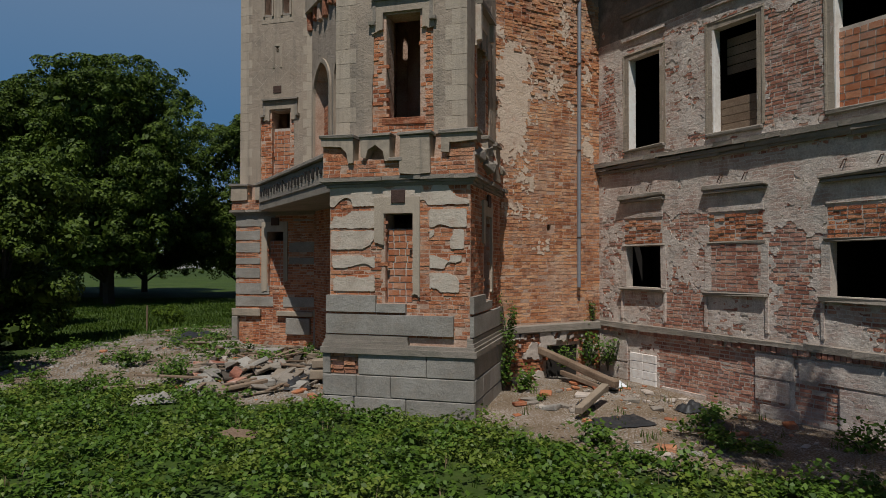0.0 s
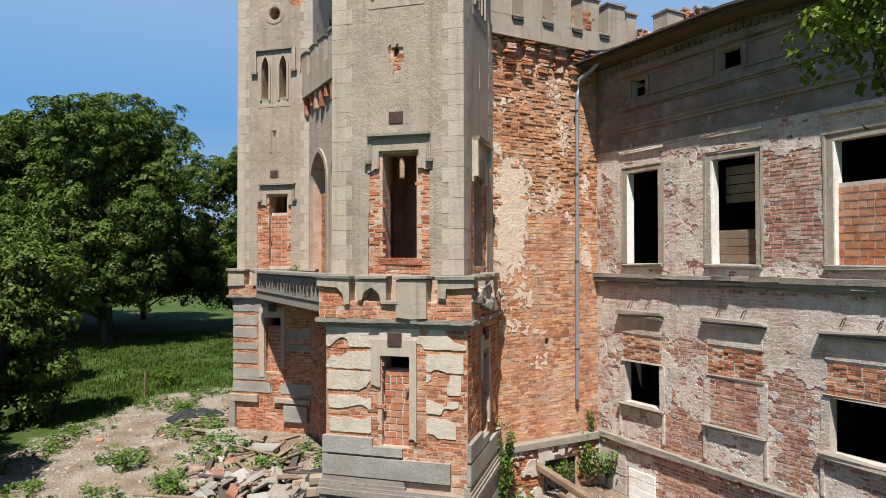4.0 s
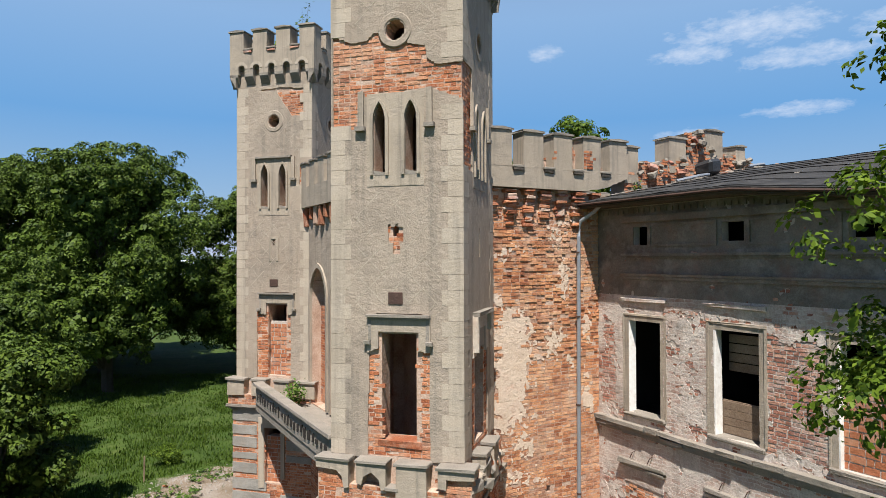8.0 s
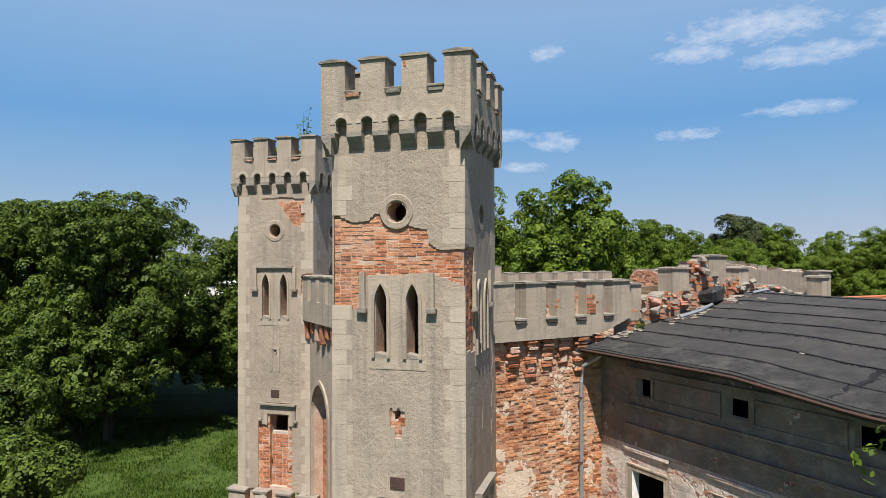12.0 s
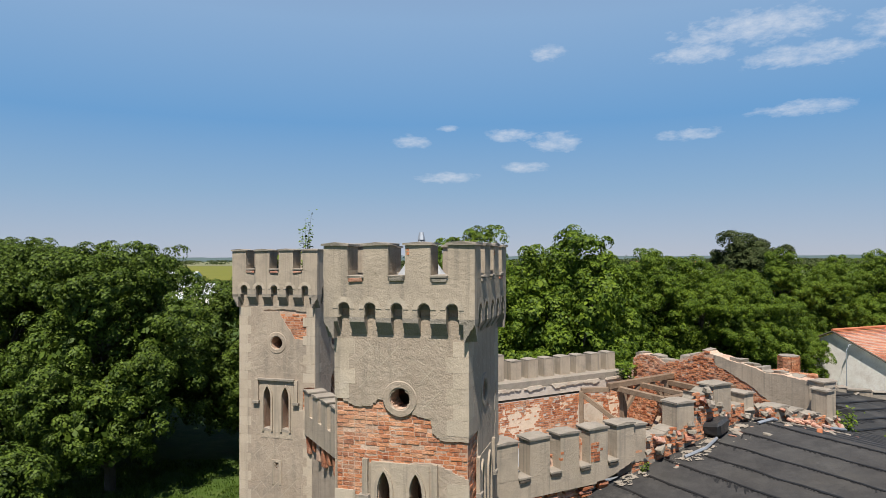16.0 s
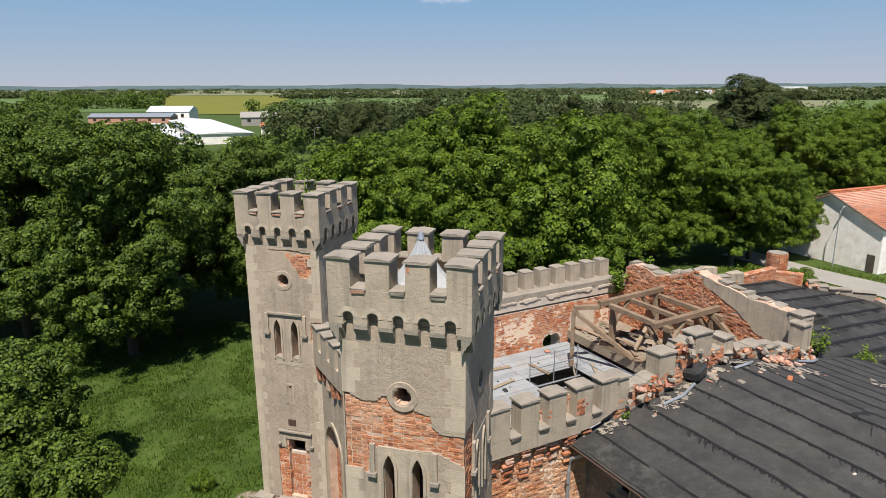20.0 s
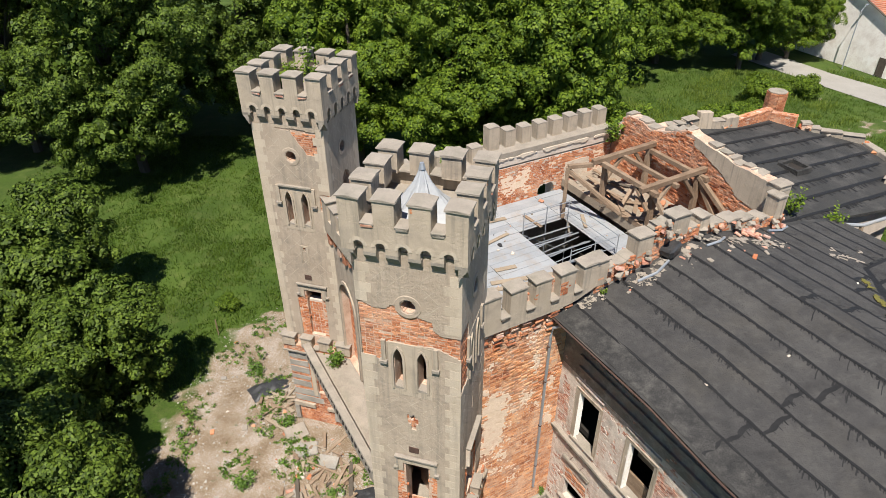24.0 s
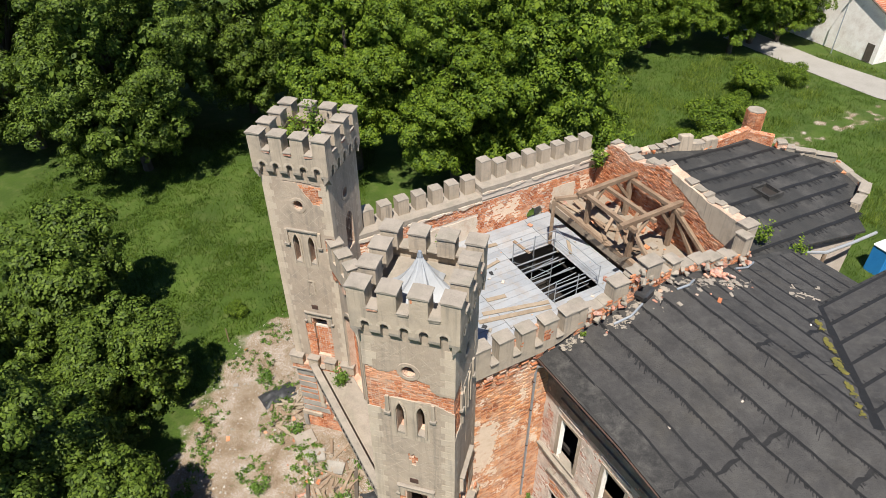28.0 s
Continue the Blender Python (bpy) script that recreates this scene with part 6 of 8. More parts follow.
# scaffold deck of sheeting with a hole
deck = thing("scaffold_deck", B, "deck of pale galvanised sheets and boards with an open hole", "deck")
HOLE = (2.9, 5.3, 3.5, 6.7)
for k in range(22):
    y0 = 0.75 + k * 0.39
    for x0, x1 in ((-3.6, 0.4), (0.42, 2.88), (2.9, 5.3), (5.32, 6.85)):
        if HOLE[0] - 0.1 < x0 and x1 < HOLE[1] + 0.1 and y0 + 0.38 > HOLE[2] and y0 < HOLE[3]:
            continue
        part("sheet_board", abox(x0, x1, y0, y0 + 0.375, 8.97 + random.uniform(0, 0.012), 9.0 + random.uniform(0, 0.015)), SHEET, deck)
# shade in the deck hole comes from this floor's near-black colour
part("hall_floor", abox(-4.5, 9.7, 0.4, 9.3, 5.0, 5.2), DARK, deck, "floor below, painted near black as shade")
for y in (3.6, 4.4, 5.2, 6.0, 6.6):
    part("beam", tube(bmesh.new(), [(2.8, y, 8.75), (5.4, y, 8.75)], 0.04, 6), ZINC, deck)
for x, y in ((2.9, 3.5), (5.3, 3.5), (2.9, 6.7), (5.3, 6.7)):
    part("guard_post", tube(bmesh.new(), [(x, y, 5.2), (x, y, 10.1)], 0.025, 6), ZINC, deck)
for p, q in (((2.9, 3.5), (5.3, 3.5)), ((5.3, 3.5), (5.3, 6.7)), ((2.9, 6.7), (5.3, 6.7))):
    for z in (9.5, 10.0):
        part("guard_rail", tube(bmesh.new(), [(*p, z), (*q, z)], 0.02, 6), ZINC, deck)

for x0, y0, x1, y1 in ((-0.6, 4.0, 2.6, 3.3), (-0.2, 4.35, 2.7, 3.6), (0.4, 5.0, 1.3, 4.85), (-2.5, 6.9, 0.2, 7.6), (1.2, 8.4, 3.0, 8.2), (6.0, 2.0, 7.0, 2.9)):
    d_ = Vector((x1 - x0, y1 - y0, 0))
    part("loose_plank", box(bmesh.new(), 0, d_.length, -0.11, 0.11, 0, 0.035, 0.005), PLANK, deck, "", Matrix.Translation((x0, y0, 9.03)) @ d_.to_track_quat("X", "Z").to_matrix().to_4x4())
rd = random.Random(31)
for k in range(60):
    x, y, s_ = rd.uniform(-3.4, 7.0), rd.uniform(0.9, 9.0), 0.03 + 0.10 * rd.random() ** 3
    if HOLE[0] - 0.2 < x < HOLE[1] + 0.2 and HOLE[2] - 0.2 < y < HOLE[3] + 0.2:
        continue
    part("deck_rubble", box(bmesh.new(), -s_, s_, -s_ * 0.7, s_ * 0.7, 0, s_ * 0.6, s_ * 0.1, jit=s_ * 0.15), rd.choice((BRICK_PALE, CAP, TARP_B, MORTAR_PALE)), deck, "", pose(x, y, 9.02, 0, 0, rd.uniform(0, 360)))

bk_ = random.Random(52)
for x, y, t_, ln in ((1.6, 6.9, 12, 1.6), (3.9, 7.4, 95, 1.2), (5.9, 6.3, 60, 1.1), (-0.9, 2.2, 8, 1.8), (2.1, 1.9, 20, 1.4)):
    part("loose_plank", box(bmesh.new(), -ln / 2, ln / 2, -0.08, 0.08, 0, 0.04, 0.004), bk_.choice((TIMBER, PLANK)), deck, "", pose(x, y, 9.03, 0, 0, t_))
for k in range(40):
    x, y, s_ = bk_.gauss(6.4, 0.35), bk_.uniform(0.9, 3.6), 0.05 + 0.12 * bk_.random() ** 2
    part("deck_rubble", box(bmesh.new(), -s_, s_, -s_ * 0.7, s_ * 0.7, 0, s_ * 0.6, s_ * 0.1, jit=s_ * 0.2), bk_.choice((BRICK, CAP, MORTAR_PALE, BRICK_DARK)), deck, "", pose(x, y, 9.02, 0, 0, bk_.uniform(0, 360)))
for k in range(7):
    y = 3.55 + 0.45 * k
    part("guard_rail", tube(bmesh.new(), [(2.85, y, 8.55 - 0.03 * k), (5.35, y + 0.1, 8.6)], 0.025, 6), ZINC, deck)
for z in (7.4, 8.3):
    for y in (3.5, 6.7):
        part("scaffold_tube", tube(bmesh.new(), [(2.9, y, z), (5.3, y, z)], 0.025, 6), ZINC, deck)
for x, y in ((4.1, 3.5), (4.1, 6.7)):
    part("guard_post", tube(bmesh.new(), [(x, y, 5.2), (x, y, 10.1)], 0.025, 6), ZINC, deck)
part("scaffold_brace", tube(bmesh.new(), [(2.9, 3.5, 7.4), (4.1, 3.5, 9.0)], 0.022, 6), ZINC, deck)
part("scaffold_brace", tube(bmesh.new(), [(2.9, 6.7, 9.0), (5.3, 6.7, 7.4)], 0.022, 6), ZINC, deck)

# timber roof frame
fr = thing("roof_skeleton", B, "skeleton of brown roof timbers standing over the hall", "roof timbers")


def beam(p, q, w=0.2, mat=TIMBER, parent=fr, name="beam"):
    p, q = Vector(p), Vector(q)
    d = q - p
    m = Matrix.Translation(p) @ d.to_track_quat("X", "Z").to_matrix().to_4x4()
    return part(name, box(bmesh.new(), 0, d.length, -w / 2, w / 2, -w / 2, w / 2, 0.012), mat, parent, "", m)


part("attic_floor", abox(6.88, 9.72, 0.5, 9.28, 9.2, 9.58), EARTH, deck, "rubble-covered attic floor")
fl = random.Random(71)
for k in range(110):
    x, y, s_ = fl.uniform(6.95, 9.6), fl.uniform(0.7, 9.1), 0.04 + 0.2 * fl.random() ** 3
    part("floor_rubble", box(bmesh.new(), -s_, s_, -s_ * 0.7, s_ * 0.7, -0.02, s_ * 0.7, s_ * 0.1, jit=s_ * 0.2), fl.choice((BRICK_DARK, CAP, TIMBER, BRICK, EARTH)), deck, "", pose(x, y, 9.58, fl.uniform(-8, 8), fl.uniform(-8, 8), fl.uniform(0, 360)))
for k in range(20):
    x, y, t_ = fl.uniform(6.9, 9.2), fl.uniform(1.0, 8.6), fl.gauss(100, 45)
    ln = fl.uniform(0.7, 2.2)
    part("loose_board", box(bmesh.new(), -ln / 2, ln / 2, -0.09, 0.09, 0, 0.035, 0.004), fl.choice((PLANK, TIMBER, TIMBER, BARK)), deck, "", pose(x, y, 9.66 + 0.2 * fl.random(), fl.uniform(-6, 6), fl.uniform(-9, 9), t_))
for y in (3.65, 6.55):
    beam((6.2, y, 11.75), (10.0, y, 11.85), 0.22, name="purlin")
    for x in (6.98, 9.45):
        beam((x, y, 9.58), (x, y, 11.7), 0.22, name="post")
        beam((x, y, 10.6), (x + (0.9 if x < 8 else -0.9), y, 11.7), 0.14, name="brace")
for x in (6.72, 9.45):
    beam((x, 3.2, 11.6), (x, 6.9, 11.6), 0.2, name="tie_beam")
    beam((x, 3.6, 10.7), (x, 4.5, 11.55), 0.14, name="brace")
beam((7.9, 3.3, 11.65), (7.9, 6.8, 11.65), 0.18, name="tie_beam")
beam((6.3, 6.6, 11.6), (5.2, 6.95, 11.62), 0.18, name="purlin")
beam((5.2, 6.95, 11.6), (5.25, 7.0, 9.05), 0.16, name="post")
beam((5.2, 7.0, 11.5), (6.9, 5.2, 9.7), 0.16, name="rafter")
beam((9.5, 3.8, 11.6), (9.6, 2.2, 9.7), 0.2, name="rafter")
beam((6.9, 3.7, 11.5), (7.3, 2.0, 9.6), 0.16, name="rafter")
beam((9.4, 3.6, 11.6), (9.6, 1.6, 10.2), 0.18, name="rafter")
beam((7.0, 3.0, 9.7), (7.0, 7.2, 9.7), 0.24, name="sill_beam")
for x, y, q in ((7.4, 4.4, 9.72), (7.3, 5.6, 9.72), (8.2, 5.0, 9.8)):
    beam((x, y, q), (x + 1.6, y + 0.9, q + 0.5), 0.16, name="fallen_timber")

# back block: felt roof, parapets, brick pier
back = thing("roof_back", B, "black felt roof of the rear block with a broken skylight", "roof", kind="structure")
EDGE = [(10.4, 0.4), (13.6, 0.4), (18.8, -0.1), (19.8, 1.2), (22.1, 2.2), (22.9, 4.6), (21.5, 6.2), (20.5, 7.1), (19.7, 8.2), (17.0, 8.1), (14.0, 8.8), (10.4, 9.2)]


def back_z(x, y):
    return 10.87 - 0.076 * x + 0.1275 * y


def outline(points, z0, z1f, shrink=0.0):
    cx, cy = sum(p[0] for p in points) / len(points), sum(p[1] for p in points) / len(points)
    q = [(x + (cx - x) * shrink, y + (cy - y) * shrink) for x, y in points]
    bm = bmesh.new()
    lo = [bm.verts.new((x, y, z0 if z0 < 5 else z1f(x, y) - z0 + 10)) for x, y in q]
    hi = [bm.verts.new((x, y, z1f(x, y))) for x, y in q]
    bm.faces.new(hi)
    bm.faces.new(lo[::-1])
    for i in range(len(q)):
        j = (i + 1) % len(q)
        bm.faces.new((lo[i], lo[j], hi[j], hi[i]))
    return bm


part("felt_cover", outline(EDGE, 10.12, back_z), FELT, back)
part("block_wall", outline(EDGE, -0.3, lambda x, y: back_z(x, y) - 0.2, 0.06), MORTAR_PALE, back)
for k in range(8):
    y = 0.9 + k * 0.98
    x1 = 19.4 + 0.9 * min(y, 3.4) if y < 4.8 else 27.0 - 0.93 * y
    bm = bmesh.new()
    ribbon(bm, [Vector((x, y + 0.02 * math.sin(x * 2 + k), back_z(x, y))) for x in [10.6 + (x1 - 10.9) * i / 9 for i in range(10)]], 0.19, 0.02)
    part("felt_seam", bm, TAR, back)
    bm = bmesh.new()
    for i in range(50):
        x = random.uniform(10.7, x1 - 0.4)
        ln = random.uniform(0.1, 0.45)
        ribbon(bm, [Vector((x, y - ln * t, back_z(x, y - ln * t))) for t in (0, 0.5, 1)], random.uniform(0.03, 0.09), 0.016)
    tagged(part("tar_drips", bm, TAR, back, "runs of black tar"), kind="stuff")
bm = bmesh.new()
zs = back_z(16.35, 3.9)
for q in ((15.85, 16.85, 3.35, 3.45), (15.85, 16.85, 4.35, 4.45), (15.85, 15.95, 3.45, 4.35), (16.75, 16.85, 3.45, 4.35)):
    box(bm, *q, zs - 0.05, zs + 0.22, jit=0.015)
part("skylight_frame", bm, FELT_OLD, back, "broken skylight frame")
# flat near-black sheet paints the shaded opening
part("skylight_hole", abox(15.95, 16.75, 3.45, 4.35, zs + 0.02, zs + 0.04), DARK, back, "open skylight hole, its shade painted near black")
bpw = thing("wall_rear", B, "stepped rear parapet of broken render and brick", "parapet", kind="structure")
rb = random.Random(8)


def parapet_run(points, step, hgt, mats, name="parapet_block"):
    """Uneven blocks set end to end along the roof's edge."""
    for (x0, y0), (x1, y1) in zip(points, points[1:]):
        d = math.hypot(x1 - x0, y1 - y0)
        k = max(1, round(d / step))
        ang = math.degrees(math.atan2(y1 - y0, x1 - x0))
        for i in range(k):
            t = (i + 0.5) / k
            x, y = x0 + (x1 - x0) * t, y0 + (y1 - y0) * t
            h = hgt * rb.uniform(0.45, 1.2)
            w = d / k * 0.5
            ob = part(name, box(bmesh.new(), -w, w, -0.2, 0.2, -0.5, h, 0.03, jit=0.05), rb.choice(mats), bpw, "", pose(x, y, back_z(x, y), rb.uniform(-3, 3), rb.uniform(-4, 4), ang + rb.uniform(-5, 5)))
            for q in range(3):
                part("rubble_piece", box(bmesh.new(), -0.12, 0.12, -0.09, 0.09, -0.08, 0.08, 0.02, jit=0.05), rb.choice((CAP, BRICK, MORTAR)), ob, "", pose(rb.uniform(-w, w), rb.uniform(-0.25, 0.25), rb.uniform(-0.05, h * 0.8), rb.uniform(-40, 40), rb.uniform(-40, 40), rb.uniform(0, 180)))
            if rb.random() < 0.6:
                part("coping", box(bmesh.new(), -w + 0.01, w - 0.01, -0.26, 0.26, h - 0.01, h + 0.055, 0.012, jit=0.035), CAP, ob)


parapet_run([(19.9, 1.3), (22.1, 2.2), (22.9, 4.6), (21.5, 6.2)], 1.15, 0.42, (CAP, RENDER_SMOOTH, CAP))
parapet_run([(21.5, 6.2), (20.7, 6.9)], 0.55, 0.3, (CAP, MORTAR))
parapet_run([(17.0, 8.1), (13.9, 8.75)], 0.78, 0.72, (RENDER_SMOOTH, RENDER_SMOOTH, CAP))
parapet_run([(13.9, 8.75), (10.2, 9.3)], 0.5, 0.34, (RENDER_SMOOTH, CAP, MORTAR))
for (x0, y0), (x1, y1) in (((17.0, 8.1), (19.75, 8.25)), ((19.75, 8.25), (20.55, 7.05))):
    d_ = math.hypot(x1 - x0, y1 - y0)
    run = part("brick_run", box(bmesh.new(), 0, d_, -0.18, 0.18, -0.6, 0.50), MORTAR, bpw, "low brick wall, its coping gone", pose(x0, y0, back_z(x0 + 1, y0), 0, 0, math.degrees(math.atan2(y1 - y0, x1 - x0))))
    bricks(run, face_frame(0, -0.18, 0, 0, -1), 0, d_, -0.2, 0.50, lambda a, b: True, BRICK, limit=60, proud=0.012)
    bricks(run, Matrix.Translation((0, 0, 0.50)), 0, d_, -0.18, 0.18, lambda a, b: True, BRICK, 0.25, 0.12, 0.012, 0.015, 40, lost=0.1)
    for k in range(9):
        part("brick_course", box(bmesh.new(), d_ * k / 9, d_ * (k + 1) / 9 - 0.012, -0.2, 0.2, 0.42, 0.48, jit=0.008), BRICK, run)
pier = thing("brick_chimney", B @ pose(21.0, 8.9, 9.3), "short octagonal chimney of red brick with a flat cap", "chimney")
sh = part("shaft", tube(bmesh.new(), [(0, 0, -9.7), (0, 0, 1.0), (0, 0, 1.02), (0, 0, 1.5), (0, 0, 2.2)], [0.34, 0.34, 0.46, 0.46, 0.46], 8), MORTAR, pier)
for s_ in range(8):
    a_ = 2 * math.pi * (s_ + 0.5) / 8
    bricks(sh, face_frame(0.50 * math.cos(a_), 0.50 * math.sin(a_), 0, math.cos(a_), math.sin(a_)), -0.2, 0.2, 0.2, 2.2, lambda a, b: True, BRICK, limit=30, proud=0.02, rough=0.005)
part("cap", tube(bmesh.new(), [(0, 0, 2.18), (0, 0, 2.24), (0, 0, 2.26)], [0.50, 0.52, 0.44], 8), CAP, pier)
part("ring_course", tube(bmesh.new(), [(0, 0, 0.86), (0, 0, 0.92), (0, 0, 1.06), (0, 0, 1.1)], [0.40, 0.53, 0.53, 0.47], 8), BRICK, pier)
# bent gutter at the roof's open corner
gut = thing("hanging_gutter", B, "bent grey gutter hanging off the roof corner", "gutter")
part("channel", tube(bmesh.new(), [(13.7, 0.2, 9.85), (15.4, -0.35, 9.55), (17.2, -0.45, 9.5), (19.2, -0.4, 9.35)], 0.08, 8), SHEET, gut)
part("prop", tube(bmesh.new(), [(15.4, -0.4, -0.2), (15.4, -0.35, 9.5)], 0.09, 6), TIMBER, gut)

# ---- ground: one sheet to the horizon ----
DIRT = [(-9, 31), (-12.0, 28.0), (-13.0, 23.0), (-13.5, 18.5), (-11.5, 15.2), (-6.5, 15.4), (-4.0, 13.6), (-1.0, 13.0), (1.2, 11.6), (2.2, 9.6), (9, 7.6), (9, 20), (-4, 33)]


def poly_dist(x, y, poly):
    """Distance to an outline, above 0 inside."""
    best, inside = 1e9, False
    for (x0, y0), (x1, y1) in zip(poly, poly[1:] + poly[:1]):
        dx, dy = x1 - x0, y1 - y0
        t = max(0, min(1, ((x - x0) * dx + (y - y0) * dy) / (dx * dx + dy * dy)))
        best = min(best, math.hypot(x - x0 - t * dx, y - y0 - t * dy))
        if (y0 > y) != (y1 > y) and x < x0 + dx * (y - y0) / dy:
            inside = not inside
    return best if inside else -best


def ground_z(x, y):
    r = math.hypot(x, y - 15)
    z = 0.06 * n2(x, y, 0.35, 1) + 0.03 * n2(x, y, 1.3, 2)
    z += 0.30 * math.exp(-((x + 5.5) ** 2 + (y - 21.0) ** 2) / 14)        # debris heaped at the entrance
    z += 0.22 * math.exp(-((x - 3.2) ** 2 + (y - 15.4) ** 2) / 3.0)
    if x < -12 or y > 32:
        z -= 0.35 * min(1, max(-12 - x, y - 32, 0) / 8)
    return z if r < 150 else -0.35


def axis(lo, hi, fine_lo, fine_hi, step):
    v, out = fine_lo, []
    while v <= fine_hi:
        out.append(v)
        v += step
    d, v = step, fine_hi
    while v < hi:
        d *= 1.28
        v += d
        out.append(min(v, hi))
    d, v = step, fine_lo
    while v > lo:
        d *= 1.28
        v -= d
        out.append(max(v, lo))
    return sorted(set(round(q, 3) for q in out))


TRACK = [(52, 63), (45, 60.5), (41, 58), (36, 56), (31, 53), (27.5, 47), (26, 40)]


def track_dist(x, y):
    """Distance to the middle of the rutted track behind the ruin."""
    best = 1e9
    for (x0, y0), (x1, y1) in zip(TRACK, TRACK[1:]):
        dx, dy = x1 - x0, y1 - y0
        t = max(0, min(1, ((x - x0) * dx + (y - y0) * dy) / (dx * dx + dy * dy)))
        best = min(best, math.hypot(x - x0 - t * dx, y - y0 - t * dy))
    return min(best, math.hypot(x - 38.6, y - 65.8) + 0.6)


gx, gy = axis(-4600, 4600, -26, 50, 0.45), axis(-1500, 4700, 3, 72, 0.45)
verts, quads, dirt = [], [], []
for y in gy:
    for x in gx:
        verts.append((x, y, ground_z(x, y)))
        d = poly_dist(x, y, DIRT) if -30 < x < 20 and -5 < y < 45 else -9
        if 22 < x < 54 and 36 < y < 72:
            d = max(d, 0.12 - abs(track_dist(x, y) - 0.75) * 0.8 - 0.8 * abs(n2(x, y, 0.7, 12)))
        dirt.append(max(0.0, min(1.0, 0.5 + d * 0.45 + 0.5 * n2(x, y, 0.8, 3) + 0.3 * n2(x, y, 2.2, 4))))
W_ = len(gx)
for j in range(len(gy) - 1):
    for i in range(W_ - 1):
        quads.append((j * W_ + i, j * W_ + i + 1, (j + 1) * W_ + i + 1, (j + 1) * W_ + i))
GROUND = material("grass_ground", [(0.022, 0.040, 0.004), (0.038, 0.068, 0.006), (0.058, 0.094, 0.010)], 0.95, 0.25, 9.0, 0.9, stain=[((0.085, 0.115, 0.022), 0.55, 0.16), ((0.020, 0.038, 0.004), 0.5, 0.35), ((0.13, 0.13, 0.045), 0.35, 1.1)], bump_scale=14)
gn, gl = GROUND.node_tree.nodes, GROUND.node_tree.links
att = gn.new("ShaderNodeAttribute")
att.attribute_name = "bare_earth"
geo_ = gn.new("ShaderNodeNewGeometry")
er = gn.new("ShaderNodeTexNoise")
er.inputs["Scale"].default_value, er.inputs["Detail"].default_value = 0.9, 10
gl.new(geo_.outputs["Position"], er.inputs["Vector"])
es = gn.new("ShaderNodeTexNoise")
es.inputs["Scale"].default_value, es.inputs["Detail"].default_value = 34, 8
gl.new(geo_.outputs["Position"], es.inputs["Vector"])
eramp = gn.new("ShaderNodeValToRGB")
for e_, (p_, c_) in zip((eramp.color_ramp.elements[0], eramp.color_ramp.elements[1], eramp.color_ramp.elements.new(0.5)), ((0.33, (0.095, 0.064, 0.038)), (0.68, (0.285, 0.208, 0.135)), (0.5, (0.192, 0.138, 0.086)))):
    e_.position, e_.color = p_, (*c_, 1)
emix = gn.new("ShaderNodeMath")
emix.operation = "MULTIPLY_ADD"
gl.new(es.outputs["Fac"], emix.inputs[0])
emix.inputs[1].default_value = 0.68
eh = gn.new("ShaderNodeMath")
eh.operation = "MULTIPLY"
eh.inputs[1].default_value = 0.32
gl.new(er.outputs["Fac"], eh.inputs[0])
gl.new(eh.outputs[0], emix.inputs[2])
gl.new(emix.outputs[0], eramp.inputs["Fac"])
edge = gn.new("ShaderNodeMath")
edge.operation = "MULTIPLY_ADD"
gl.new(er.outputs["Fac"], edge.inputs[0])
edge.inputs[1].default_value = 0.9
gl.new(att.outputs["Fac"], edge.inputs[2])
emr = gn.new("ShaderNodeMapRange")
emr.inputs["From Min"].default_value, emr.inputs["From Max"].default_value = 0.86, 1.06
gl.new(edge.outputs[0], emr.inputs["Value"])
gm = gn.new("ShaderNodeMix")
gm.data_type = "RGBA"
old = gn["Principled BSDF"].inputs["Base Color"].links[0].from_socket
gl.new(emr.outputs[0], gm.inputs["Factor"])
gl.new(old, gm.inputs["A"])
gl.new(eramp.outputs["Color"], gm.inputs["B"])
gl.new(gm.outputs["Result"], gn["Principled BSDF"].inputs["Base Color"])
me = mesh_np("ground", verts, quads, GROUND)
me.attributes.new("bare_earth", "FLOAT", "POINT").data.foreach_set("value", np.array(dirt, dtype=np.float32))
me.shade_smooth()
tagged(link("ground", me, GROUND), "grassy ground with bare trampled earth round the ruin", "ground", kind="structure")

# far fields, roads
def patch(name, pts, z, mat, label, cat):
    bm = bmesh.new()
    bm.faces.new([bm.verts.new((x, y, z)) for x, y in pts])
    return tagged(part(name, bm, mat, None), label, cat, kind="structure")


patch("field", [(-235, 520), (-150, 500), (-330, 1500), (-640, 1500)], 0.05, CROP, "flat field of yellow crop", "field")
patch("field", [(-150, 500), (20, 520), (60, 2200), (-330, 2200)], 0.05, CROP_G, "flat green field", "field")
patch("field", [(100, 420), (420, 420), (900, 1400), (150, 1400)], 0.05, CROP_G, "flat green field", "field")
patch("field", [(95, 560), (330, 600), (520, 860), (110, 860)], 0.25, CROP_P, "pale stubble field", "field")
patch("field", [(-330, 560), (-235, 560), (-560, 1300), (-900, 1300)], 0.06, CROP_G, "flat green field", "field")
patch("field", [(-1500, 1550), (1500, 1550), (2500, 3200), (-2500, 3200)], 0.1, CROP_P, "pale distant fields", "field")
patch("road", [(-40, 146), (-35, 146), (-27, 193), (-22.5, 216), (-26.5, 217), (-32, 194)], -0.25, ASPHALT, "grey asphalt road between trees", "road")
patch("road", [(34.5, 80), (38.5, 83), (43.2, 73.0), (47.5, 66.5), (55.5, 58), (66, 48), (61, 44), (50, 56), (44.0, 62.4), (40.8, 68.0)], -0.28, GRAVEL, "pale gravel track", "road")


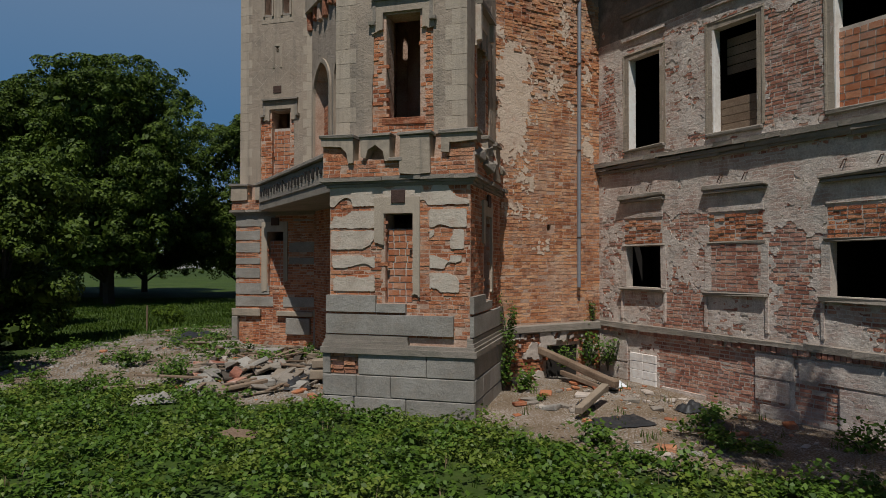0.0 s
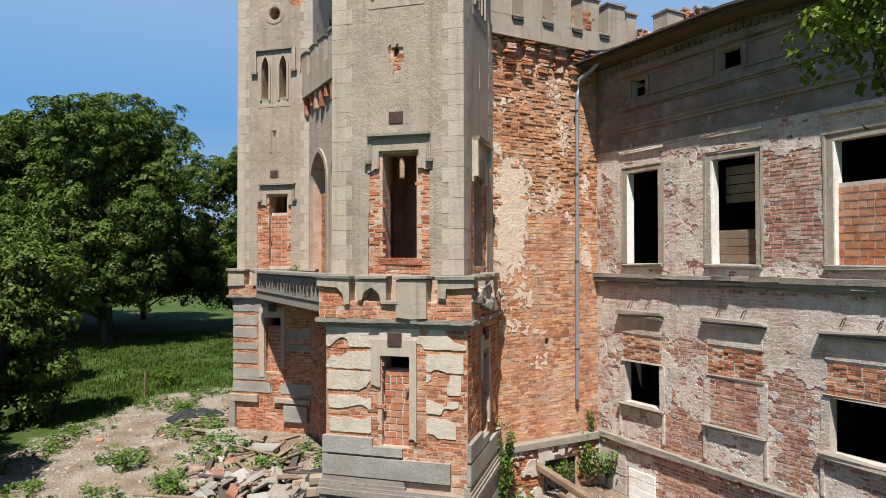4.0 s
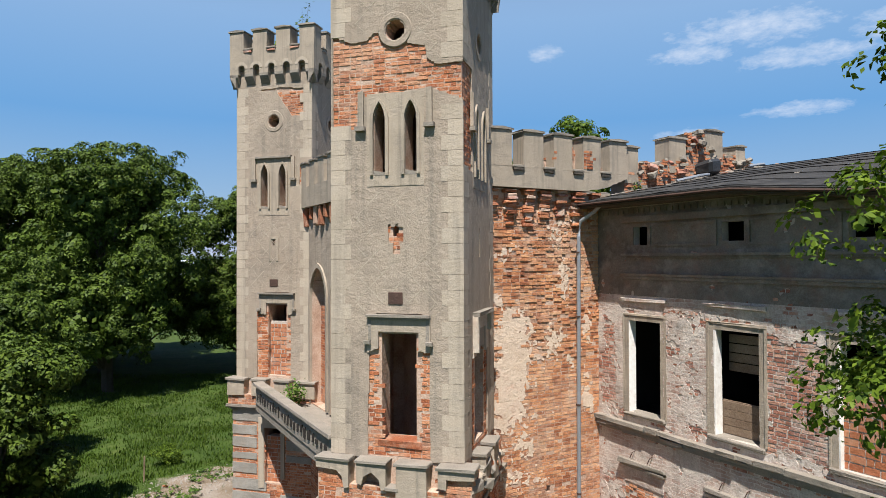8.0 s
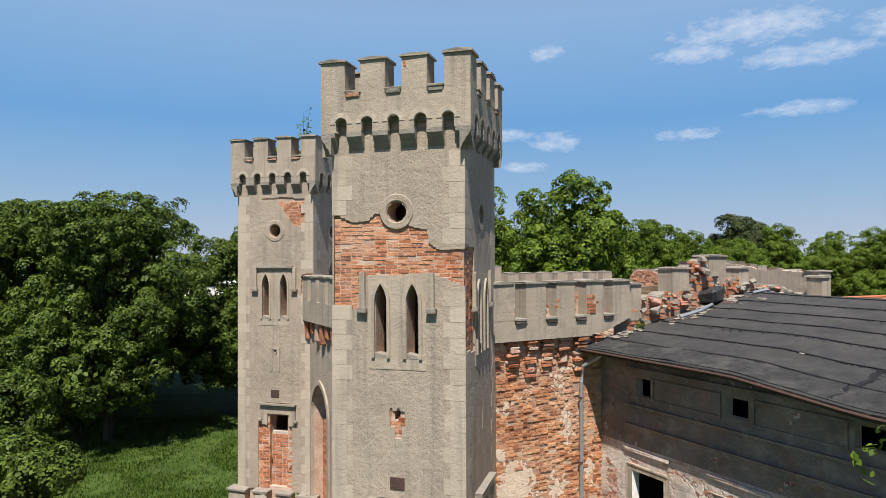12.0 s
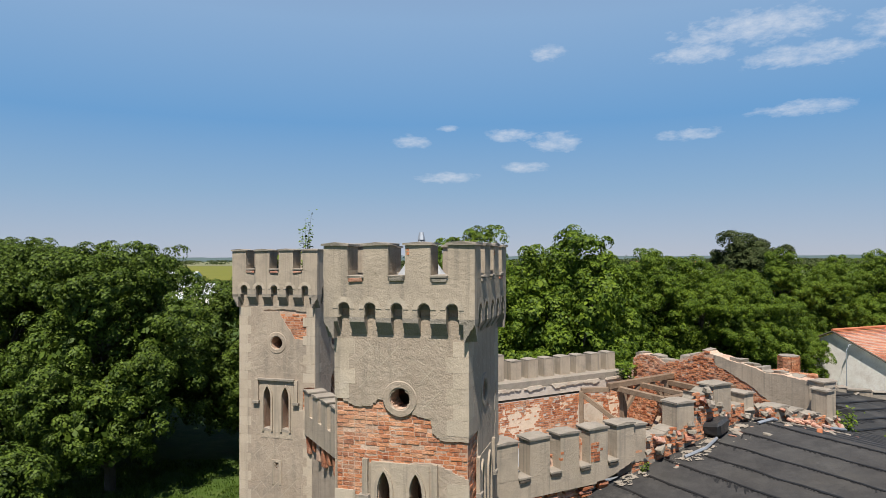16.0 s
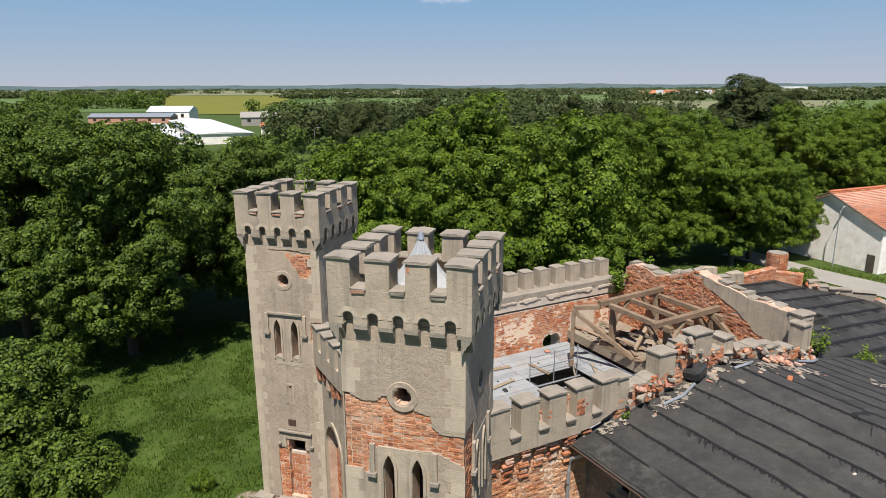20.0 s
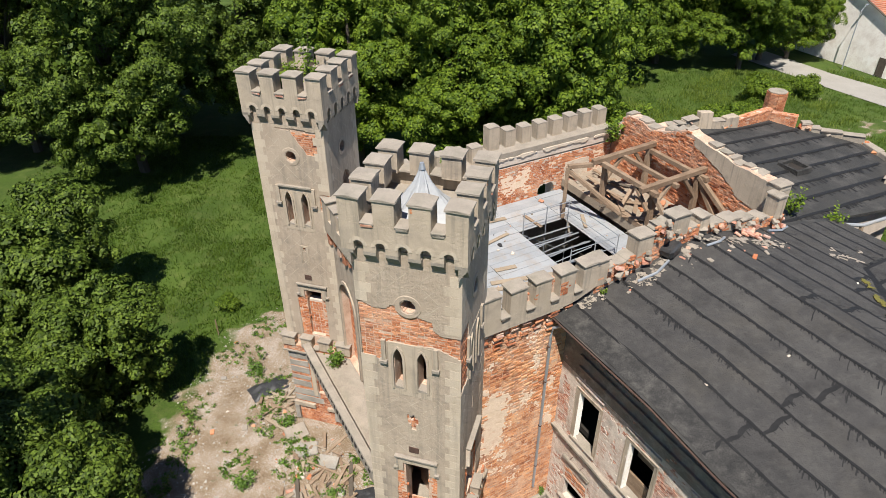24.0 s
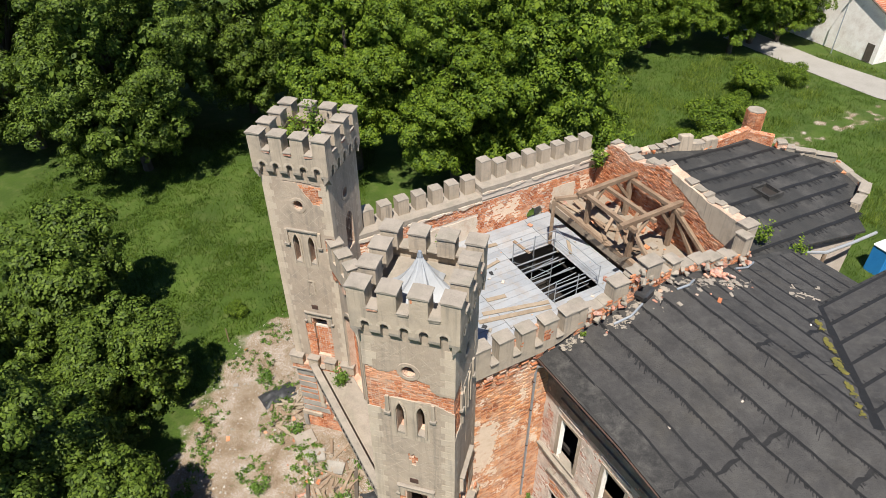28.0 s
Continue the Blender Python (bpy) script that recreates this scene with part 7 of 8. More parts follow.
# ---- trees ----
def crown_points(rng, lobes, n, inner=0.0):
    """Points in the outer shell of a cloud of lobes, with their outward directions."""
    vol = np.array([r[3] ** 2 for r in lobes])
    pick = rng.choice(len(lobes), n, p=vol / vol.sum())
    L = np.array(lobes)[pick]
    d = rng.normal(0, 1, (n, 3))
    d[:, 2] = np.abs(d[:, 2]) * 1.0 - 0.35 * (rng.random(n) < 0.5)
    d /= np.linalg.norm(d, axis=1)[:, None]
    # twigs: many little bunches instead of an even skin
    r = L[:, 3:4] * (1.0 - np.abs(rng.normal(0, 0.16, (n, 1))) - inner * rng.random((n, 1)))
    p = L[:, :3] + d * r * np.array([1, 1, 0.82])
    return p, d


def make_tree(name, seed, height, radius, leaves, size, mat, label, trunk=0.16, low=0.22, lobes_n=26, clump=42, bough=2.8, limb_step=3, fill=0.1):
    rng = np.random.default_rng(seed)
    rr = random.Random(seed)
    tr = thing(name, Matrix(), label, "tree")
    bm = bmesh.new()
    top = height * 0.72
    pts = [(0, 0, -0.5), (0, 0, 0.1), (rr.uniform(-.2, .2), rr.uniform(-.2, .2), height * 0.3), (rr.uniform(-.4, .4), rr.uniform(-.4, .4), top)]
    rad = trunk * height / 7
    tube(bm, pts, [rad * 1.25, rad, rad * 0.75, rad * 0.2], 8)
    part("trunk", bm, BARK, tr)
    lobes = []
    for k in range(lobes_n):
        a = rr.uniform(0, 2 * math.pi)
        h = rr.uniform(low, 0.93)
        spread = math.sin(math.pi * min(1, max(0.02, (h - low * 0.5) / (1.03 - low * 0.5))) ** 0.75) ** 0.6
        q = radius * spread * rr.uniform(0.35, 0.78)
        lr = radius * rr.uniform(0.24, 0.42) * (0.55 + 0.5 * spread)
        lobes.append((q * math.cos(a), q * math.sin(a), min(height * h, height - lr * 0.7), lr))
    for x, y, z, r in lobes[::limb_step]:
        bm = bmesh.new()
        z0 = z * rr.uniform(0.3, 0.55)
        tube(bm, [(0, 0, z0), (x * 0.4, y * 0.4, z0 + (z - z0) * 0.5), (x * 0.9, y * 0.9, z)], [rad * 0.4, rad * 0.26, rad * 0.08], 5)
        part("limb", bm, BARK, tr)
    k = leaves // clump
    p, d = crown_points(rng, lobes, k)
    way = rng.normal(0, 1, (k * clump, 3)) + np.repeat(d, clump, 0) * 0.9 + np.array([0, 0, 0.5])
    way /= np.linalg.norm(way, axis=1)[:, None]
    # boughs: flattened, drooping mounds of leaves with shade between them
    puff = np.repeat(rng.uniform(0.65, 1.3, (k, 1)), clump, 0) * size * bough
    pp = np.repeat(p, clump, 0) + way * puff * (1 - 0.3 * rng.random((k * clump, 1)) ** 2) * np.array([1, 1, 0.85])
    dd = way * 1.2 + np.array([0, 0, 0.25])
    p2, d2 = crown_points(rng, lobes, int(leaves * fill), 0.6)
    p2 = p2 * np.array([0.80, 0.80, 0.92])
    sizes = np.concatenate([np.full(len(pp), size), np.full(len(p2), size * 2.2)])[:, None]
    me = leaf_mesh("crown", np.concatenate([pp, p2]), np.concatenate([dd, d2]), sizes, mat, rng)
    link("crown", me, mat, tr)
    return tr


def put(tree, x, y, turn, s=1.0, sz=None):
    ob = copy_thing(tree, pose(x, y, ground_z(x, y) - 0.05, 0, 0, turn))
    ob.scale = (s, s, sz or s)
    return ob


chestnut = make_tree("broadleaf_tree", 3, 19.0, 8.4, 120000, 0.23, LEAF, "large dark green broadleaf tree with a dense lobed crown", low=0.17, lobes_n=54, clump=120, bough=3.0)
chestnut.matrix_basis = pose(-25.0, 49.0, -0.4, 0, 0, 20)
chestnut.scale = (0.96, 0.96, 0.95)
maple = make_tree("broadleaf_tree", 8, 17.5, 6.4, 85000, 0.21, LEAF_B, "tall bright green maple in a dense row", low=0.14, lobes_n=36, clump=120, bough=3.0)
maple.matrix_basis = pose(-7.0, 49, -0.4, 0, 0, 0)
maple2 = make_tree("broadleaf_tree", 15, 17.0, 6.0, 85000, 0.21, LEAF_B, "tall bright green maple in a dense row", low=0.12, lobes_n=40, clump=120, bough=3.0)
maple2.matrix_basis = pose(8.0, 44.5, -0.4, 0, 0, 0)
maple2.scale = (1.05, 1.05, 1.10)
poplar = make_tree("poplar_tree", 21, 21.0, 4.6, 42000, 0.36, LEAF_G, "tall grey-green poplar above the other trees", low=0.12, lobes_n=46, clump=60, bough=3.0)
poplar.matrix_basis = pose(66, 146, -0.4, 0, 0, 0)
poplar.scale = (1.5, 1.5, 1.1)
young = make_tree("small_tree", 33, 6.8, 3.5, 42000, 0.17, LEAF, "small round-crowned tree with dense green leaves", trunk=0.14, low=0.06, lobes_n=30, clump=90, bough=2.9)
young.matrix_basis = pose(-15.8, 23.4, -0.2, 0, 0, 0)
shrub = make_tree("shrub", 41, 3.0, 2.4, 7000, 0.2, LEAF_B, "leafy green shrub in the grass", trunk=0.08, low=0.1, lobes_n=14)
shrub.matrix_basis = pose(24.5, 54.8, -0.3, 0, 0, 0)
# the last two are added just out of view to shade the lower left
for x, y, t, s in ((-36, 53, 140, 0.95), (-18.5, 60, 70, 0.85), (-42, 66, 200, 1.0), (-31, 68, 300, 0.72), (-54, 60, 20, 1.05), (-47, 48, 250, 0.9), (-30, 58, 10, 0.92), (-19.5, 12.0, 75, 0.74), (-29.0, 15.0, 130, 0.72)):
    put(chestnut, x, y, t, s)
for i, (x, y, t, s) in enumerate(((1.0, 46.5, 60, 0.95), (2.5, 60, 20, 1.16), (10.0, 56.5, 130, 0.95), (17.0, 70.5, 200, 1.0), (24.5, 77, 310, 1.02), (33.5, 75.0, 45, 0.9), (40.5, 78.5, 140, 0.72), (37.0, 78, 95, 0.9), (3, 66, 10, 1.05), (-10, 68, 150, 0.82),
                                  (12, 70, 250, 1.0), (27, 84, 180, 1.05), (50, 97, 270, 1.05), (60, 100, 30, 1.0), (-4, 80, 100, 0.98), (18, 82, 330, 1.0), (38, 98, 210, 1.0), (-16, 76, 340, 0.6), (70, 108, 77, 1.05), (8, 94, 120, 0.95), (28, 104, 240, 0.95))):
    put(maple if i % 2 else maple2, x, y, t, s)
for x, y, t, s in ((-21.5, 29.5, 60, 1.25), (-20.5, 19.5, 160, 1.0), (-26, 24, 300, 1.2), (-17.8, 13.0, 20, 1.15), (-16.6, 17.6, 250, 0.95), (-23, 14, 10, 1.3), (-15.8, 9.0, 80, 1.0), (-14.6, 15.6, 120, 1.0)):
    put(young, x, y, t, s)
for x, y, t, s in ((63, 152, 90, 0.9), (76, 150, 200, 0.95), (38, 150, 20, 0.85), (42, 158, 70, 0.8), (46, 150, 170, 0.75), (30, 160, 120, 0.9), (-14, 140, 40, 0.85), (-4, 150, 210, 0.9), (5, 160, 300, 0.85), (-22, 165, 10, 0.8)):
    put(poplar, x, y, t, s)
for x, y, t, s in ((28, 58, 40, 0.8), (31, 63, 90, 1.0), (21, 52, 200, 0.6), (37, 66, 10, 0.7), (-8.3, 29.8, 0, 0.35), (-12.8, 30.5, 70, 0.3)):
    put(shrub, x, y, t, s)

# near tree whose twigs reach into the view beside the wing
near = make_tree("slender_tree", 52, 12.3, 2.0, 21000, 0.088, LEAF_B, "slender young tree with sparse leafy twigs beside the facade", trunk=0.05, low=0.62, lobes_n=36, clump=22, bough=2.2, limb_step=1, fill=0.02)
near.matrix_basis = pose(5.1, 5.7, -0.1, 0, 0, 0)

# distant woods, joined
def woods(name, spots, mat, label, size=1.1, cards=110, seed=1):
    """Crowns from the ground up: each a lobed column of leaf clumps."""
    rng = np.random.default_rng(seed)
    P, D = [], []
    for x, y, h, r in spots:
        k = cards
        lob = rng.normal(0, 1, (9, 3)) * np.array([r * 0.42, r * 0.42, h * 0.20]) + np.array([0, 0, h * 0.52])
        pick = rng.integers(0, 9, k)
        d = rng.normal(0, 1, (k, 3)) + np.array([0, -0.25, 0.25])
        d /= np.linalg.norm(d, axis=1)[:, None]
        q = lob[pick] + d * np.array([r * 0.52, r * 0.52, h * 0.26]) * (1 - np.abs(rng.normal(0, 0.15, (k, 1))))
        q[:, 2] = np.clip(q[:, 2], 0.3, h)
        P.append(q + np.array([x, y, -0.3]))
        D.append(d + np.array([0, 0, 0.3]))
    me = leaf_mesh(name, np.concatenate(P), np.concatenate(D), size, mat, rng, 0.9)
    return tagged(link(name, me, mat), label, "woods", kind="stuff")


rng = np.random.default_rng(9)
YARD = [(-215, 230), (-95, 205), (-52, 262), (-52, 330), (-150, 520), (-330, 520)]
LANE = [(-60, 135), (-22, 135), (-14, 195), (-14, 225), (-34, 225), (-40, 190)]


def open_land(x, y):
    return poly_dist(x, y, YARD) > 0 or poly_dist(x, y, LANE) > 0


spots = []
while len(spots) < 300:
    y = rng.uniform(205, 330)
    x = y * rng.uniform(-0.285, 0.36)
    if not open_land(x, y):
        spots.append((x, y, rng.uniform(11, 15.5) + 3.2 * (rng.random() < 0.2), rng.uniform(3.2, 5.2)))
woods("grey_woods", spots, LEAF_G, "grey-green woodland behind the park", 0.95, 230, 2)
spots = []
while len(spots) < 190:
    x, y = rng.uniform(-60, 105), rng.uniform(112, 205)
    if not open_land(x, y) and (x > -0.2 * y or rng.random() < 0.4):
        spots.append((x, y, rng.uniform(7, 11.5), rng.uniform(3.0, 4.8)))
woods("mixed_woods", spots, LEAF, "dense mixed woodland behind the park", 0.8, 330, 4)
spots = []
while len(spots) < 200:
    x, y = rng.uniform(62, 260), rng.uniform(92, 300)
    if x > 0.44 * y:
        spots.append((x, y, rng.uniform(10, 15), rng.uniform(4, 6)))
woods("green_woods", spots, LEAF, "dense green woodland beside the park", 0.9, 260, 3)
spots = [(x, y, rng.uniform(3, 6), rng.uniform(3, 4.5)) for x, y in zip(rng.uniform(-170, -52, 60), rng.uniform(150, 232, 60)) if poly_dist(x, y, YARD) < 0 and poly_dist(x, y, LANE) < 0 and not (-84 < x < -60 and 170 < y < 195)]
spots += [(-118, 262, 6, 4), (-112, 256, 5, 4), (-70, 262, 9, 4), (-125, 240, 5, 4), (-62, 290, 13, 4), (-58, 300, 15, 4.5)]
woods("yard_trees", spots, LEAF, "scattered trees round the farmyard", 0.8, 260, 11)
spots = [(x, y, rng.uniform(8, 13), 5.0) for x, y in ((-118, 455), (-112, 470), (-140, 480), (-126, 440), (-100, 440), (-95, 420), (-88, 410))]
spots += [(-rng.uniform(0.425, 0.62) * y, y, rng.uniform(12, 17), rng.uniform(5, 8)) for y in rng.uniform(610, 690, 70)]
spots += [(-rng.uniform(0.57, 0.85) * y, y, rng.uniform(9, 14), rng.uniform(4, 7)) for y in rng.uniform(180, 420, 70)]
woods("far_copse", spots, LEAF, "dark copse beyond the sheds", 1.6, 170, 6)
spots = []
for k, (d, lo, hi, n_) in enumerate(((760, 0.02, 0.16, 40), (900, 0.24, 0.75, 120), (1150, -0.25, 0.12, 120), (1250, -0.8, -0.42, 90), (1500, -0.05, 0.75, 150), (1900, -0.8, 0.3, 170), (2400, -0.3, 0.8, 170), (3000, -0.8, 0.8, 220))):
    spots += [(v * d, d + rng.normal(0, d * 0.015), rng.uniform(7, 13), rng.uniform(7, 13) * (1 + d / 3000)) for v in rng.uniform(lo, hi, n_)]
woods("far_woods", spots, LEAF_G, "thin belts of far woodland on the plain", 3.4, 70, 5)

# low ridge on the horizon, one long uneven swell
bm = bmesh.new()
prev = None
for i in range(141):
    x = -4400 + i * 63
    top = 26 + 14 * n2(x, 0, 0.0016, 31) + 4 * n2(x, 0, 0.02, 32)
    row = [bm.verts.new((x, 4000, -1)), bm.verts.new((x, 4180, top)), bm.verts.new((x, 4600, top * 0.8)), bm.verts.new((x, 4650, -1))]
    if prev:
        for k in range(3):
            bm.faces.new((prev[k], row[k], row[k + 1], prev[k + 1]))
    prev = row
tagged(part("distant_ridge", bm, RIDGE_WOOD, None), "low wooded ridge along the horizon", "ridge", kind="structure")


# sheds on the plain, white house
def shed(x, y, w, d, h, turn, mat=SHED, pitch=0.1, wall=WALL_WHITE, label="long white farm shed with a low roof"):
    s = thing("farm_shed", pose(x, y, -0.3, 0, 0, turn), label, "shed", "farm sheds")
    part("wall", abox(-w / 2, w / 2, -d / 2, d / 2, 0, h), wall, s)
    bm = bmesh.new()
    prism(bm, [(-d / 2 - 0.5, h), (d / 2 + 0.5, h), (0, h + d * pitch)], -w / 2 - 0.5, w / 2 + 0.5, Matrix(((0, 0, 1, 0), (1, 0, 0, 0), (0, 1, 0, 0), (0, 0, 0, 1))))
    part("roof", bm, mat, s)
    k = max(2, int(w / 7))
    for i in range(k):
        q = -w / 2 + (i + 0.5) * w / k
        # panes are near-black slabs, the unlit inside painted on
        part("window", abox(q - 0.9, q + 0.9, -d / 2 - 0.04, -d / 2 + 0.02, h * 0.45, h * 0.8), DARK, s)


shed(-108, 296, 116, 20, 3.8, 117, SHED, 0.04)
shed(-122, 285, 108, 9, 2.6, 117, SHED, 0.05)
shed(-180, 382, 46, 12, 4.0, 2, ZINC, 0.16, BRICK_DARK, "long farm shed with a grey sheet roof")
shed(-166, 404, 25, 14, 6.2, 0, SHED, 0.22)
shed(-72, 300, 22, 14, 3.6, 10, TILE, 0.10)
shed(-100, 365, 24, 14, 4.5, 15, GRAVEL, 0.2, GRAVEL, "heap-roofed grey farm store")
shed(-13.5, 154, 14, 9, 4.0, 30, SHED, 0.16)
shed(7.5, 124, 10, 8, 4.2, 20, ZINC, 0.14)
shed(36.5, 240, 9, 6, 3.2, 10, ZINC, 0.2)
shed(61, 188, 14, 7, 2.6, 4, TILE, 0.1)
town = random.Random(4)
for k in range(26):
    h = thing("village_house", pose(town.uniform(400, 640), town.uniform(1330, 1480), -0.3, 0, 0, town.uniform(-30, 30)), "small far village house with a red roof", "house", "village houses")
    w, d, z = town.uniform(8, 18), town.uniform(8, 11), town.uniform(3.5, 6)
    part("wall", abox(-w / 2, w / 2, -d / 2, d / 2, 0, z), WALL_WHITE, h)
    bm = bmesh.new()
    prism(bm, [(-d / 2 - 0.4, z), (d / 2 + 0.4, z), (0, z + d * 0.42)], -w / 2 - 0.4, w / 2 + 0.4, Matrix(((0, 0, 1, 0), (1, 0, 0, 0), (0, 1, 0, 0), (0, 0, 0, 1))))
    part("roof", bm, TILE if k % 3 else ZINC, h)
shed(1480, 2890, 110, 30, 8, 0, SHED)
lamp = thing("street_lamp", pose(-37.5, 188, -0.3), "thin grey street lamp beside the road", "street lamp")
part("pole", tube(bmesh.new(), [(0, 0, 0), (0, 0, 8.6), (0.5, 0, 9.2), (1.4, 0, 9.4)], [0.10, 0.07, 0.05, 0.04], 8), ZINC, lamp)
part("lamp_head", abox(1.2, 1.9, -0.14, 0.14, 9.32, 9.46, bevel=0.03), ZINC, lamp)

HW = 13.5
hs = thing("white_house", pose(42.7, 83.3, -0.3, 0, 0, -66), "old whitewashed house with an orange tiled roof", "house")
part("wall", abox(0, HW, 0, 24, 0, 5.2), WALL_WHITE, hs)
bm = bmesh.new()
prism(bm, [(0, 5.2), (HW, 5.2), (HW / 2, 8.1)], 0.0, 24, Matrix(((1, 0, 0, 0), (0, 0, 1, 0), (0, 1, 0, 0), (0, 0, 0, 1))))
part("gable", bm, WALL_WHITE, hs)
part("door", abox(HW - 1.4, HW - 0.5, -0.05, 0.03, 0.05, 2.05), BARK, hs)
for i in range(4):
    # near-black slab paints each unlit window
    part("window", abox(HW - 0.03, HW + 0.05, 3 + i * 5, 4.1 + i * 5, 1.2, 2.7), DARK, hs)
part("ridge_cap", tube(bmesh.new(), [(HW / 2, -0.35, 8.45), (HW / 2, 24.3, 8.45)], [0.16, 0.16], 8), TILE, hs)
for s in (0, 1):
    bm = bmesh.new()
    for i in range(26):
        for j in range(40):
            u0, u1 = i / 26, (i + 1) / 26
            k = HW / 2 + 0.4
            x0, x1 = (-0.4 + k * u0, -0.4 + k * u1) if s == 0 else (HW + 0.4 - k * u0, HW + 0.4 - k * u1)
            z0, z1 = 5.05 + 3.25 * u0, 5.05 + 3.25 * u1
            y0, y1 = -0.3 + j * 0.615, -0.3 + (j + 1) * 0.615
            q = [(x0, y0, z0 + 0.14), (x0, y1 - 0.03, z0 + 0.14), (x1, y1 - 0.03, z1 + 0.06), (x1, y0, z1 + 0.06)]
            bm.faces.new([bm.verts.new(p) for p in (q if s else q[::-1])])
    tagged(part("tile_slope", bm, TILE, hs, "orange pantiles"), kind="stuff")
for s in (0, 1):
    bm = bmesh.new()
    tube(bm, [(HW / 2, -0.3, 8.3), (-0.4 if s == 0 else HW + 0.4, -0.3, 5.1)], [0.1, 0.1], 4)
    part("bargeboard", bm, BARK, hs)
yl = thing("yard_lamp", pose(45.2, 74.5, -0.3, 0, 0, 30), "thin grey lamp post before the white house", "street lamp")
part("pole", tube(bmesh.new(), [(0, 0, 0), (0, 0, 6.4), (0.6, 0, 7.0)], [0.07, 0.05, 0.04], 8), ZINC, yl)
part("lamp_head", abox(0.5, 1.0, -0.1, 0.1, 6.95, 7.08, bevel=0.03), ZINC, yl)

# portable toilet
pt_ = thing("portable_toilet", pose(29.3, 34.6, -0.3, 0, 0, 25), "blue plastic portable toilet with a white roof", "toilet cabin")
part("cabin", abox(-0.55, 0.55, -0.55, 0.55, 0.1, 2.1, bevel=0.03), BLUE, pt_)
part("door", abox(-0.40, 0.40, -0.58, -0.54, 0.2, 2.0, bevel=0.01), BLUE, pt_)
part("roof", abox(-0.6, 0.6, -0.6, 0.6, 2.1, 2.3, bevel=0.08), WHITE, pt_)
part("door_sign", abox(-0.15, 0.15, -0.595, -0.582, 1.4, 1.75), WHITE, pt_)

# tarpaulin tent on the main tower
tent = thing("tarpaulin_tent", B @ pose(TM[0], TM[1], 15.92, 0, 0, -45), "silvery white tarpaulin peaked over the tower top", "tarpaulin")
bm = bmesh.new()
k = 24
rings = []
for r, z in ((0.80, 0.02), (0.62, 0.20), (0.40, 0.50), (0.20, 0.86), (0.10, 1.10), (0.05, 1.24)):
    rings.append([bm.verts.new((r * (1 + 0.22 * math.cos(4 * 2 * math.pi * i / k) + 0.13 * (i % 2) - 0.16 * (i % 5 == 2)) * math.cos(2 * math.pi * i / k + 0.25 * z), r * (1 + 0.22 * math.cos(4 * 2 * math.pi * i / k + 3.14) + 0.13 * (i % 2)) * math.sin(2 * math.pi * i / k + 0.25 * z), z + 0.10 * r * (i % 3 == 0) + 0.06 * n2(i, z, 1.0, 3))) for i in range(k)])
for a, b in zip(rings, rings[1:]):
    for i in range(k):
        bm.faces.new((a[i], a[(i + 1) % k], b[(i + 1) % k], b[i]))
bm.faces.new(rings[-1])
part("canvas", bm, TARP_W, tent)
part("finial", tube(bmesh.new(), [(0, 0, 1.22), (0, 0, 1.38)], [0.09, 0.05], 8), ZINC, tent)

# ---- weeds and grass ----
def scatter(rng, n, x0, x1, y0, y1, keep):
    out = []
    while len(out) < n:
        xs_, ys_ = rng.uniform(x0, x1, 4000), rng.uniform(y0, y1, 4000)
        out += [(x, y) for x, y in zip(xs_, ys_) if keep(x, y)]
    return out[:n]


def in_building(x, y, pad=0.0):
    q = B.inverted() @ Vector((x, y, 0))
    if -5.3 - pad < q.x < 22.5 + pad and -pad < q.y < 10 + pad:
        return True
    if -0.15 - pad < q.x < 24 + pad and -18 < q.y < 0.5 and not (q.x > 13.5 and q.y > -3.3):
        return True
    return any(abs(q.x - c[0]) + abs(q.y - c[1]) < 2.25 + pad * 1.4 for c in (TM, TL))


def weed_keep(x, y):
    if in_building(x, y, 0.0):
        return False
    d = poly_dist(x, y, DIRT)
    return d < -0.1 + 0.9 * n2(x, y, 0.6, 6) or (d < 2.5 and n2(x, y, 0.9, 8) > 0.34)


rng = np.random.default_rng(77)
spots = scatter(rng, 6400, -13, 7, 5.5, 19, lambda x, y: weed_keep(x, y) and rng.random() < min(1, 14 / (y + 2)) * (1.0 if n2(x, y, 0.9, 17) > -0.12 else 0.25))
def weed_patch(name, spots, size, mat, label):
    P, D = [], []
    for x, y in spots:
        k = int(rng.integers(9, 17))
        h = rng.uniform(0.07, 0.32) * max(0.35, 0.95 + 1.5 * n2(x, y, 0.9, 2))
        z = ground_z(x, y)
        a = rng.uniform(0, 2 * math.pi, k)
        r = rng.uniform(0.02, 0.16, k)
        P.append(np.stack([x + r * np.cos(a), y + r * np.sin(a), z + h * rng.uniform(0.35, 1.0, k)], 1))
        D.append(np.stack([np.cos(a) * 0.5, np.sin(a) * 0.5, np.full(k, 1.0)], 1))
    tagged(link(name, leaf_mesh(name, np.concatenate(P), np.concatenate(D), size, mat, rng, 0.72), mat), label, "weeds", kind="stuff")


kinds = [n2(x, y, 0.8, 23) + rng.normal(0, 0.2) for x, y in spots]
weed_patch("weeds", [q for q, k in zip(spots, kinds) if k < 0.08], 0.092, WEED, "low leafy weeds covering the ground before the ruin")
weed_patch("pale_weeds", [q for q, k in zip(spots, kinds) if k >= 0.08], 0.078, WEED_Y, "paler yellowish weeds among the green ones")


